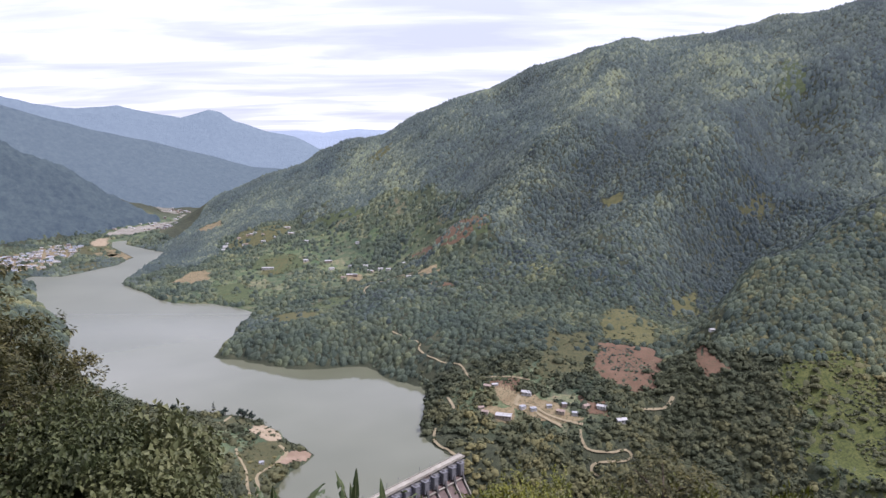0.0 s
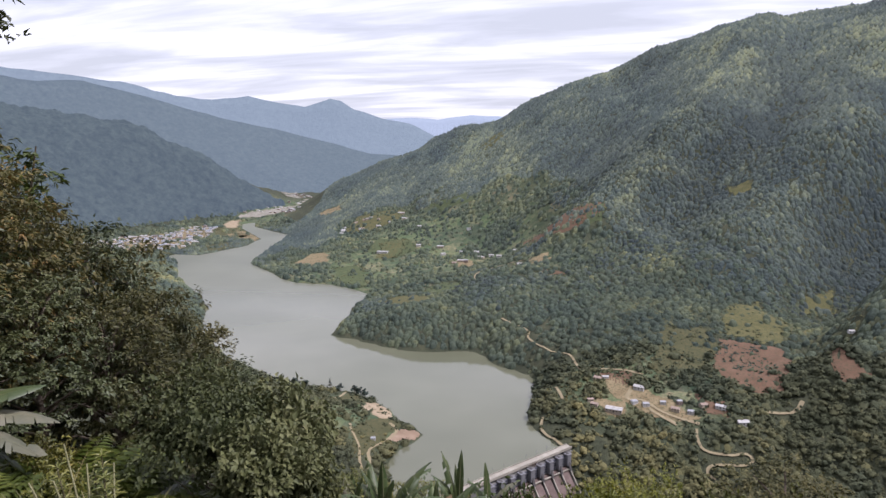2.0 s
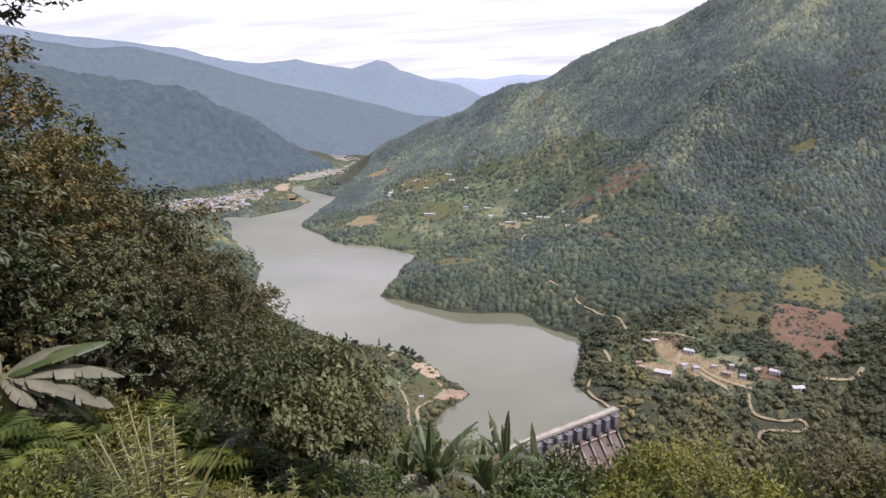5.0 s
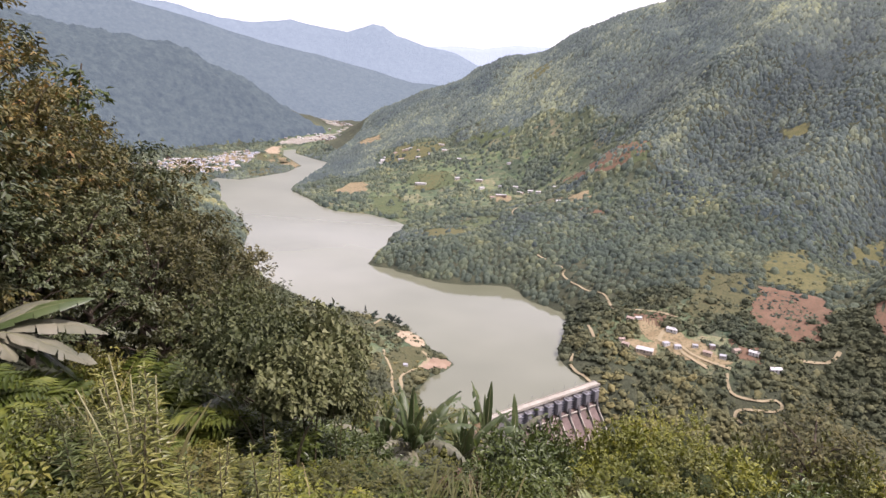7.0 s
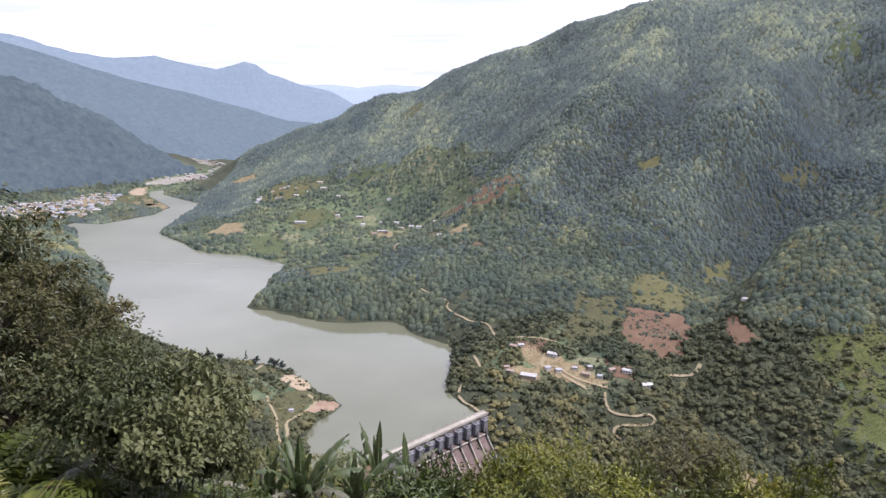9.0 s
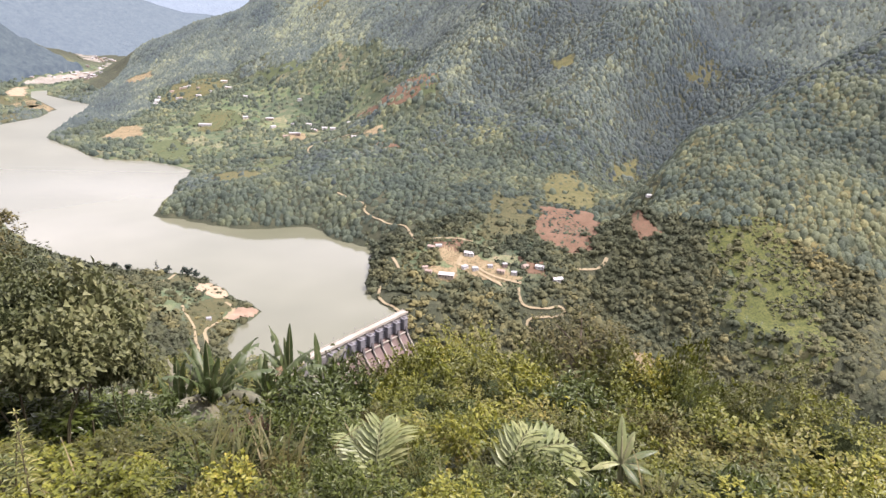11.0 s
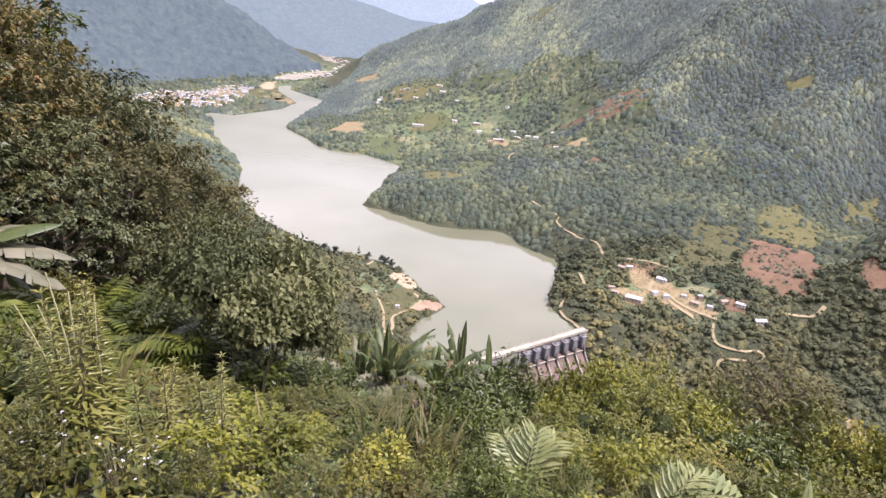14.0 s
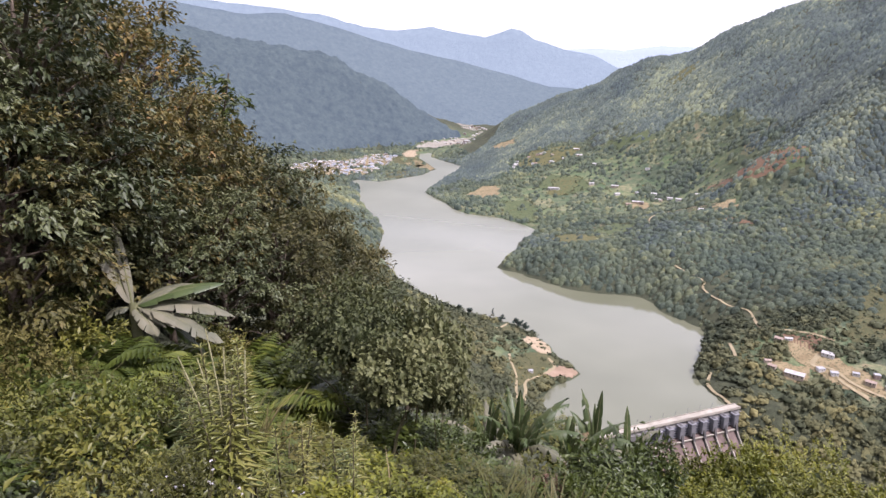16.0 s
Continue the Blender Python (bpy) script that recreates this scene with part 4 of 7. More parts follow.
def woods(name, x, y, rng, radius, lumps, leaves, size, kinds, mat, label, flat=1.0, sunk=0.6, mixed=0.19):
    """Many crowns, joined: nobody could count them. Each tree has its own shade of green."""
    made = [crown_kind(np.random.default_rng(400 + k), lumps, leaves, size) for k in range(kinds)]
    pick = rng.integers(0, kinds, len(x))
    z = ground_z(x, y)
    r = radius * (0.45 + 1.0 * rng.random(len(x)) ** 1.7)
    # kinds of trees stand together; tone paints ribs as lit, ravines as shaded
    tone = 0.46 + mixed * rng.normal(size=len(x)) + 1.0 * (fbm(x, y, 130, 33) - 0.5) + 0.7 * (fbm(x, y, 35, 39) - 0.5)
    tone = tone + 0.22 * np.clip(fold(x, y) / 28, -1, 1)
    tone = tone - 0.36 * np.exp(-((x - 540) / 260) ** 2 - ((y - 1080) / 330) ** 2)  # shade painted into the ravine's tree colours
    tone = tone - 0.17 * np.exp(-((x + 60) / 260) ** 2 - ((y - 920) / 210) ** 2)  # lower tone over the headland
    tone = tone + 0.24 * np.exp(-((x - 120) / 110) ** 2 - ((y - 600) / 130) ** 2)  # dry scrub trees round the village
    tone = tone + 0.20 * np.exp(-((x + 80) / 420) ** 2 - ((y - 1800) / 380) ** 2)  # haze and sunlight painted into the upper face's tree colours
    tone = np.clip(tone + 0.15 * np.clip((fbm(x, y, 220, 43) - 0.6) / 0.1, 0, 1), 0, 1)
    all_v, all_f, all_t, n = [], [], [], 0
    for k in range(kinds):
        sel = np.nonzero(pick == k)[0]
        if len(sel) == 0:
            continue
        v, f = made[k]
        turn = rng.uniform(0, 2 * math.pi, len(sel))
        c, s = np.cos(turn)[:, None], np.sin(turn)[:, None]
        rr = r[sel][:, None]
        tall = flat * (0.75 + 0.5 * rng.random(len(sel)))[:, None]
        px = x[sel][:, None] + rr * (v[None, :, 0] * c - v[None, :, 1] * s)
        py = y[sel][:, None] + rr * (v[None, :, 0] * s + v[None, :, 1] * c)
        foot = ground_z(px, py) if lumps <= 0 else z[sel][:, None]
        pz = foot + rr * tall * (v[None, :, 2] + sunk)
        all_v.append(np.stack([px, py, pz], axis=-1).reshape(-1, 3))
        all_f.append((f[None, :, :] + (np.arange(len(sel)) * len(v))[:, None, None] + n).reshape(-1, 3))
        all_t.append(np.repeat(tone[sel], len(v)))
        n += len(sel) * len(v)
    me = mesh_of(name, np.concatenate(all_v), np.concatenate(all_f), mat, True)
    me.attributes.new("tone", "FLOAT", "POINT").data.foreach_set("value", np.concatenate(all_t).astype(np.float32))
    tagged(new(name, me), label, "forest", kind="stuff")


def plant_woods():
    x, y, rng = tree_places(-420, 740, 60, 1300, 5.4, 5)
    r, az = np.hypot(x, y), np.degrees(np.arctan2(x, y))
    low = (ground_z(x, y) + 10 - 280) / r < math.tan(radians(-31))
    brink = 1080 + 240 * (fbm(x, y, 90, 87) - 0.5) + 260 * (rng.random(len(x)) - 0.5)
    keep = (r > 260) & (r < brink) & ~low & (az < 42)
    near = keep & (r < 760)
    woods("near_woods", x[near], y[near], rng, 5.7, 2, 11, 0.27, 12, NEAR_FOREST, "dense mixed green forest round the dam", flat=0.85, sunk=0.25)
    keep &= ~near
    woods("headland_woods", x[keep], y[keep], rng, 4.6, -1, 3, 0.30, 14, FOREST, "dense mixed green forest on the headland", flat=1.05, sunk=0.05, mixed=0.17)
    x, y, rng = tree_places(-1500, 1500, 600, 2700, 5.0, 6)
    r, az = np.hypot(x, y), np.degrees(np.arctan2(x, y))
    keep = (r >= 1080 + 240 * (fbm(x, y, 90, 87) - 0.5) + 260 * (rng.random(len(x)) - 0.5)) & (az > -34) & (az < 43) & (r < 2230 - 18.0 * np.minimum(az, 0)) & ~((x < -860) & (y > 2050))
    farmed = keep & (openness(x, y) + 0.6 * (fbm(x, y, 70, 29) - 0.5) > 0.24)
    keep &= ~farmed
    thin = farmed & (rng.random(len(x)) < 0.55 * np.clip(2.2 - 2.6 * fbm(x, y, 45, 37), 0.25, 1.3))
    woods("farmland_groves", x[thin], y[thin], rng, 5.2, -1, 2, 0.2, 14, FOREST, "green groves and hedges between the lakeside fields", flat=1.15, sunk=0.05)
    mid = keep & (r < 1480 + 300 * (fbm(x, y, 120, 83) - 0.5)) 
    keep &= r >= 1480 + 300 * (fbm(x, y, 120, 83) - 0.5)
    woods("slope_woods", x[mid], y[mid], rng, 4.3, -1, 1, 0.30, 24, HAZED_FOREST, "dark green forest on the lower mountain", flat=1.05, sunk=0.02, mixed=0.17)
    woods("mountain_woods", x[keep], y[keep], rng, 5.4, 0, 0, 0.2, 24, HAZED_FOREST, "dark green forest over the big mountain", flat=1.2, sunk=0.0, mixed=0.16)
    x, y, rng = tree_places(-1250, -180, 120, 1450, 9.0, 7)
    r, az = np.hypot(x, y), np.degrees(np.arctan2(x, y))
    keep = (az < -24) & (az > -44) & (x < -420) & (y < 1420)
    woods("shore_woods", x[keep], y[keep], rng, 6.4, -1, 4, 0.2, 10, FOREST, "dark forest on the near shore spur", flat=1.2, sunk=0.05)
    x, y, rng = tree_places(-1480, -880, 1440, 2330, 15.0, 8)
    keep = (np.degrees(np.arctan2(x, y)) > -46) & (ground_z(x, y) < 26)
    woods("town_groves", x[keep], y[keep], rng, 7.5, -1, 3, 0.2, 10, FOREST, "green trees between the town houses and the mountain", flat=1.1, sunk=0.05)
    x, y, rng = tree_places(60, 620, 380, 940, 4.6, 9)
    woods("understory", x, y, rng, 3.4, 0, 0, 0.4, 12, NEAR_FOREST, "low green growth between the forest trees", flat=0.8, sunk=0.1)
    # low scrub in the open ground between village, pasture and farmland
    px, py = [], []
    gen = np.random.default_rng(15)
    for cx, cy, sx, sy, count in ((110, 680, 130, 100, 2600), (-330, 1400, 300, 230, 2400), (388, 570, 45, 90, 2900), (-190, 600, 55, 75, 700), (250, 620, 110, 90, 1200)):
        px.append(gen.normal(cx, sx, count))
        py.append(gen.normal(cy, sy, count))
    for outline, share in CLEARED:
        if share <= 1.0:  # bushes along the edge of each field
            for a, b in zip(outline, np.roll(outline, -1, axis=0)):
                count = int(np.hypot(*(b - a)) / 2.6)
                t = gen.random(count)
                px.append(a[0] + (b[0] - a[0]) * t + gen.normal(0, 4, count))
                py.append(a[1] + (b[1] - a[1]) * t + gen.normal(0, 4, count))
    x, y = np.concatenate(px), np.concatenate(py)
    keep = (lake_distance(x, y) > 1.5) & (fbm(x, y, 22, 61) > 0.42)
    for outline, share in CLEARED:
        if share > 1.0:
            keep &= np.min(np.hypot(x[:, None] - outline[None, :, 0], y[:, None] - outline[None, :, 1]), axis=1) > share - 5
        elif share < 0.06:
            keep &= ~inside_outline(x + (fbm(x, y, 20, 71, 5) - 0.5) * 26, y + (fbm(x, y, 20, 77, 5) - 0.5) * 26, outline)
    woods("scrub", x[keep], y[keep], gen, 2.3, 1, 2, 0.4, 6, NEAR_FOREST, "low green scrub between fields and houses", flat=0.9, sunk=0.4)
    # rows of low crop on the red field
    rx, ry = [], []
    for row in range(16):
        for k in range(17):
            fx, fy = 196 + row * 3.9 + k * 0.9 + gen.normal() * 0.7, 778 - k * 6.2 - row * 1.4 + gen.normal() * 0.9
            if gen.random() < 0.72 and row < 13:
                rx.append(fx - 14)
                ry.append(fy)
    rx, ry = np.array(rx), np.array(ry)
    inn = inside_outline(rx, ry, [(198, 787), (267, 768), (258, 726), (228, 672), (190, 690), (173, 707)])
    woods("crop_rows", rx[inn], ry[inn], gen, 2.2, 1, 4, 0.4, 4, FOREST, "rows of low green plants on red soil", flat=0.7, sunk=0.4)


plant_woods()


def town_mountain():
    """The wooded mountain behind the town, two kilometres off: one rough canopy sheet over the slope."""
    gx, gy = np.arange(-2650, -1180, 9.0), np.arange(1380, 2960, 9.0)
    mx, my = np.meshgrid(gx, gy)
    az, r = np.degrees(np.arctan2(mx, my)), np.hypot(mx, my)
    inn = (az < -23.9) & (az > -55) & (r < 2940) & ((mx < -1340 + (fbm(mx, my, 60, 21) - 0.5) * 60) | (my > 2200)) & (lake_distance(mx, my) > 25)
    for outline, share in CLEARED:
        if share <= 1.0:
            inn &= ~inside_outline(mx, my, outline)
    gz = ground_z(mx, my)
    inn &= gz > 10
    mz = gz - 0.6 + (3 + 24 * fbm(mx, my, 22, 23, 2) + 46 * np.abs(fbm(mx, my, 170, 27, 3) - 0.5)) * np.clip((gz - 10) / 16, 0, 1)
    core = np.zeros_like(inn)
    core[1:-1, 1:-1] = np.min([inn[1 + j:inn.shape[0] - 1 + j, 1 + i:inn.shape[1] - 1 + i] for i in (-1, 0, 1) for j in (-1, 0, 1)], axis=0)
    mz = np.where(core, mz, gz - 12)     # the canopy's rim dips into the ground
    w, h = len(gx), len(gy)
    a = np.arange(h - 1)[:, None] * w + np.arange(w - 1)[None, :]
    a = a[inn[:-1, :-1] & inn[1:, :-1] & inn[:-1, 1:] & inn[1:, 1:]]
    # HAZE_0's emission adds the blue haze over this slope
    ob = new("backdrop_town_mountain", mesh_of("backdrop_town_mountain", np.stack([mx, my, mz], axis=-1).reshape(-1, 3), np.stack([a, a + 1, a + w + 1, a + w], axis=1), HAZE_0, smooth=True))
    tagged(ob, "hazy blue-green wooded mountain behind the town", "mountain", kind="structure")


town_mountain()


def small_tree(x, y, height, width, slim=False, seed=1):
    """A lone tree on the shore: trunk, limbs and a crown of many clumps."""
    rng = np.random.default_rng(seed)
    base = new("shore_tree")
    base.location = (x, y, float(ground_z(x, y)) - 0.2)
    bm = bmesh.new()
    bmesh.ops.create_cone(bm, segments=7, radius1=0.28, radius2=0.10, depth=height * 0.8, matrix=Matrix.Translation((0, 0, height * 0.4)))
    for k in range(5):
        a = k * 2.4 + rng.random()
        m = Matrix.Translation((0, 0, height * (0.4 + 0.08 * k))) @ Matrix.Rotation(a, 4, "Z") @ Matrix.Rotation(0.9, 4, "Y") @ Matrix.Translation((0, 0, width * 0.35))
        bmesh.ops.create_cone(bm, segments=5, radius1=0.12, radius2=0.04, depth=width * 0.7, matrix=m)
    part("trunk", bm, BARK, base)
    all_v, all_f, n = [], [], 0
    for k in range(9):
        v, f = crown_kind(rng, 4, 20, 0.26)
        t = k / 8
        rad = width * (0.5 if not slim else 0.42) * (1.0 - 0.55 * t) * (0.6 + 0.5 * rng.random())
        c = np.array([rng.normal() * width * 0.28 * (1 - t * 0.7), rng.normal() * width * 0.28 * (1 - t * 0.7), height * (0.42 + 0.55 * t)])
        all_v.append(v * rad + c)
        all_f.append(f + n)
        n += len(v)
    crown = new("crown", mesh_of("crown", np.concatenate(all_v), np.concatenate(all_f), FOREST))
    crown.parent = base
    tagged(base, "slim dark green tree" if slim else "dark green tree with an uneven crown", "tree", "trees on the near point")


for x, y, height, width, slim in ((-258, 682, 15, 4, True), (-196, 644, 7, 6, False), (-206, 650, 11, 7, False), (-212, 655, 12, 6, True), (-218, 660, 8, 5, False),
                                  (-222, 664, 9, 7, False), (-240, 668, 9, 7, False), (-282, 666, 10, 8, False), (-300, 674, 9, 7, False)):
    small_tree(x, y, height, width, slim, int(-x))


# ---- the dam ----
def build_dam():
    dam = new("dam")
    right, left = Vector((15, 563, 0)), Vector((-112, 428, 0))
    along = (left - right)
    length = along.length
    # local x runs along the crest from the far abutment, local -y... points downstream
    ex = along.normalized()
    ey = Vector((ex.y, -ex.x, 0))
    if ey.x < 0:
        ey = -ey
    m = Matrix(((ex.x, ey.x, 0, right.x), (ex.y, ey.y, 0, right.y), (0, 0, 1, 0), (0, 0, 0, 1)))
    dam.matrix_world = m
    bm = bmesh.new()
    prism(bm, [(-3, -60), (-3, 1.0), (5, 1.0), (5, -8), (9, -60)], 0, -4, length + 6)
    part("wall", bm, CONCRETE, dam, "grey concrete body of the dam")
    bm = bmesh.new()
    box(bm, -4, -3.5, 3.2, length + 6, 3.5, 4.6)
    part("crest_road", bm, PALE_CONCRETE, dam, "pale concrete crest road")
    for y in (-3.3, 3.1):
        bm = bmesh.new()
        box(bm, -4, y, 4.6, length + 6, y + 0.25, 5.5)
        part("parapet", bm, PALE_CONCRETE, dam)
    bay, bays = 11.6, 8
    for k in range(bays + 1):
        x = 6 + k * bay
        bm = bmesh.new()
        prism(bm, [(-3.2, -30), (-3.2, 3.2), (8.5, 3.2), (9.5, -4), (13, -14), (20, -27), (20, -30)], 0, x - 1.1, x + 1.1)
        part("pier", bm, DARK_CONCRETE, dam, "dark stained concrete pier")
        bm = bmesh.new()
        box(bm, x - 2.4, 4.4, -8.5, x + 2.4, 9.8, 2.2)
        box(bm, x - 2.7, 4.1, 2.2, x + 2.7, 10.1, 2.8)
        bmesh.ops.bevel(bm, geom=bm.edges[:], offset=0.12, segments=1, affect="EDGES")
        part("gate_house", bm, STEEL, dam, "grey box of the gate hoist")
    for k in range(bays):
        x = 6 + k * bay
        bm = bmesh.new()
        prism(bm, [(5, -9), (6.2, -9), (6.2, 0.8), (5, 0.8)], 0, x + 1.1, x + bay - 1.1)
        gate = part("gate", bm, GATE_BLUE, dam, "dull dark steel spillway gate")
        for j in range(4):
            bm = bmesh.new()
            box(bm, x + 1.2, 6.2, -8.2 + 2.3 * j, x + bay - 1.2, 6.6, -7.8 + 2.3 * j)
            part("rib", bm, STEEL, gate)
        bm = bmesh.new()
        prism(bm, [(5, -9), (8, -10), (14, -18), (24, -31), (30, -40), (28, -44), (5, -40)], 0, x + 1.1, x + bay - 1.1)
        part("chute", bm, CHUTE, dam, "rust-stained concrete spillway chute")
        bm = bmesh.new()
        prism(bm, [(9.5, -8), (14, -14.5), (24, -27.5), (30, -36), (30, -40), (24, -33), (9.5, -14)], 0, x - 0.5, x + 0.5)
        part("training_wall", bm, PALE_CONCRETE, dam, "pale concrete wall between chutes")
    bm = bmesh.new()
    box(bm, 4, 9.6, -11.2, 6 + bays * bay + 2, 11.0, -10.4)
    part("walkway", bm, PALE_CONCRETE, dam)
    bm = bmesh.new()
    box(bm, 2, 29, -42, 6 + bays * bay + 3, 34, -39.4)
    part("sill", bm, PALE_CONCRETE, dam)
    for k in range(9):
        bm = bmesh.new()
        x = 10 + k * 13
        bmesh.ops.create_cone(bm, segments=6, radius1=0.10, radius2=0.07, depth=6, matrix=Matrix.Translation((x, -3.0, 7.6)))
        box(bm, x - 0.1, -3.0, 10.4, x + 0.1, -1.6, 10.6)
        part("lamp_post", bm, STEEL, dam)
    for k in range(4):
        x = 42 + 2.6 * k
        bm = bmesh.new()
        box(bm, x, 3.7, -2.0, x + 0.5, 4.3, 5.0)
        part("hoist_frame", bm, RUST_ROOF, dam, "rusty orange hoist frame")
    tagged(dam, "grey concrete dam with pale crest road, piers and spillway gates", "dam")


build_dam()


# ---- houses ----
def house(w, d, h, pitch, wall, roof, name, label, windows=2):
    """A small house: walls, overhanging roof, door and windows on the long side."""
    base = new(name)
    bm = bmesh.new()
    if pitch > 0:
        prism(bm, [(-d / 2, -2.0), (d / 2, -2.0), (d / 2, h), (0, h + pitch), (-d / 2, h)], 0, -w / 2, w / 2)
    else:
        box(bm, -w / 2, -d / 2, -2.0, w / 2, d / 2, h)
    body = part("wall", bm, wall, base)
    bm = bmesh.new()
    o = 0.5
    if pitch > 0:
        k = pitch / (d / 2)
        prism(bm, [(-d / 2 - o, h - o * k), (0, h + pitch), (d / 2 + o, h - o * k), (d / 2 + o, h - o * k + 0.18), (0, h + pitch + 0.2), (-d / 2 - o, h - o * k + 0.18)], 0, -w / 2 - o, w / 2 + o)
    else:
        box(bm, -w / 2 - 0.2, -d / 2 - 0.2, h, w / 2 + 0.2, d / 2 + 0.2, h + 0.35)
    part("roof", bm, roof, base)
    bm = bmesh.new()
    box(bm, -0.5, -d / 2 - 0.05, 0, 0.5, -d / 2 + 0.1, 2.1)
    part("door", bm, DARK_GLASS, base)
    for k in range(windows):
        x = (k + 0.5) / windows * (w - 2) - (w - 2) / 2
        x += 1.3 if x >= 0 else -1.3
        x = max(-w / 2 + 0.8, min(w / 2 - 0.8, x))
        bm = bmesh.new()
        box(bm, x - 0.55, -d / 2 - 0.05, 1.0, x + 0.55, -d / 2 + 0.1, 2.1)
        part("window", bm, DARK_GLASS, base)
    tagged(base, label, "house", "hillside houses")
    return base


KINDS = [house(11, 7, 2.8, 1.3, WHITE_WALL, TIN_ROOF, "house", "white plastered house with a pale sheet-metal roof"),
         house(16, 8, 3.2, 1.2, TAN_WALL, TIN_ROOF, "house", "long ochre house with a pale sheet-metal roof", 4),
         house(9, 7, 3.0, 0, WHITE_WALL, GREY_ROOF, "house", "white block house with a flat grey roof"),
         house(10, 7, 2.8, 1.4, TAN_WALL, RUST_ROOF, "house", "ochre house with a rusty red roof"),
         house(9, 8, 5.6, 0, BRICK_WALL, GREY_ROOF, "house", "two-storey red block house with a flat roof", 3),
         house(12, 9, 3.4, 1.2, WHITE_WALL, BLUE_ROOF, "house", "white house with a blue sheet roof", 3),
         house(26, 9, 3.5, 1.0, WHITE_WALL, TIN_ROOF, "shed", "long white shed with a pale metal roof", 6)]
USED = [False] * len(KINDS)


def put_house(kind, x, y, turn, size=1.0):
    ob = KINDS[kind]
    m = Matrix.Translation((x, y, float(ground_z(x, y)) + 0.8)) @ Matrix.Rotation(radians(turn), 4, "Z") @ Matrix.Scale(size, 4)
    if USED[kind]:
        got = copy_thing(ob, m)
        got.matrix_basis = m
    else:
        USED[kind] = True
        ob.matrix_basis = m


for kind, x, y, turn, size in ((0, 182, 617, 12, 0.95), (0, 166, 634, -25, 0.85), (0, 91, 661, -20, 0.95), (1, 63, 627, -15, 1.0), (3, 50, 681, -25, 0.8), (2, 95, 637, 10, 0.7), (3, 123, 632, -20, 0.8),
                               (2, 137, 629, -12, 0.7), (0, 332, 760, 5, 0.7), (3, 44, 633, -20, 0.7), (0, 58, 683, 10, 0.6), (2, 112, 640, 0, 0.6), (3, 150, 637, 30, 0.7), (2, 84, 640, 30, 0.7), (3, 40, 640, 15, 0.6), (4, 128, 640, 10, 0.55),
                               (6, -401, 1434, 0, 1.0), (0, -346, 1602, 0, 1.0), (1, -266, 1457, 5, 1.0), (0, -252, 1413, 40, 1.0), (2, -211, 1427, 0, 1.0), (1, -202, 1362, 4, 1.0), (4, -190, 1352, 0, 1.0),
                               (0, -175, 1419, 0, 1.0), (1, -161, 1396, -35, 0.9), (0, -139, 1395, 10, 1.0), (0, -120, 1379, -5, 1.0), (1, -83, 1376, 0, 0.8), (2, -208, 1528, 20, 1.0), (0, -320, 1463, 10, 1.0),
                               (0, -63, 1156, 0, 0.8), (3, -215, 1345, 15, 1.0), (2, -164, 541, 15, 0.5)):
    put_house(kind, x, y, turn, size)


def build_hamlet():
    rng = random.Random(12)
    for k in range(15):
        x, y = -505 + rng.gauss(0, 62), 1722 + rng.gauss(0, 42)
        put_house(rng.choice((0, 0, 2, 3, 1)), x, y, rng.uniform(-40, 40), rng.uniform(0.8, 1.1))
    # the town on the flat by the lake
    made = 0
    spots = []
    while made < 170:
        x, y = rng.uniform(-1370, -1000), rng.uniform(1500, 2080)
        if not bool(inside_outline(np.array([x]), np.array([y]), [(-1350, 1540), (-1330, 1830), (-1240, 2060), (-1140, 1990), (-1060, 1800), (-1005, 1590), (-1110, 1510)])[0]):
            continue
        if any((x - a) ** 2 + (y - b) ** 2 < 15 ** 2 for a, b in spots):
            continue
        spots.append((x, y))
        made += 1
        put_house(rng.choice((2, 2, 1, 5, 2, 4, 5, 2, 0, 5, 2)), x, y, rng.choice((20, 110, 15, 25)) + rng.uniform(-6, 6), rng.uniform(0.85, 1.25))
    # farther houses along the river
    for count, stretch, wide in ((18, [(-1230, 2320), (-1190, 2500), (-1150, 2640), (-1210, 2950)], 22), (12, [(-1050, 2330), (-980, 2260)], 16),
                                 (22, [(-1210, 2950), (-1340, 3180), (-1490, 3430), (-1600, 3440)], 30), (20, [(-1560, 3900), (-1540, 4090), (-1400, 4060)], 45)):
        for k in range(count):
            t = rng.random() * (len(stretch) - 1)
            (ax, ay), (bx, by) = stretch[int(t)], stretch[int(t) + 1]
            x, y = ax + (bx - ax) * (t % 1) + rng.gauss(0, wide), ay + (by - ay) * (t % 1) + rng.gauss(0, wide)
            put_house(rng.choice((0, 1, 2, 3, 2, 4)), x, y, rng.uniform(-30, 30), rng.uniform(0.9, 1.3))


build_hamlet()


# ---- plants on the bank below the camera ----
LEAF_DARK = foliage("dark_glossy_leaves", [(0.0, (0.028, 0.040, 0.009)), (0.6, (0.053, 0.071, 0.015)), (1.0, (0.095, 0.111, 0.028))], patch=0.6, rough=0.38, spec=0.35)
LEAF_BROAD = foliage("dusty_green_leaves", [(0.0, (0.031, 0.039, 0.014)), (0.4, (0.070, 0.077, 0.031)), (0.75, (0.127, 0.130, 0.061)), (1.0, (0.206, 0.190, 0.105))], patch=0.6, rough=0.6, spec=0.25, through_light=0.22)
LEAF_YELLOW = foliage("yellow_green_leaves", [(0.0, (0.044, 0.051, 0.005)), (0.5, (0.094, 0.101, 0.011)), (0.9, (0.173, 0.167, 0.022)), (1.0, (0.247, 0.191, 0.030))], patch=0.5, through_light=0.22, rough=0.46, spec=0.30)
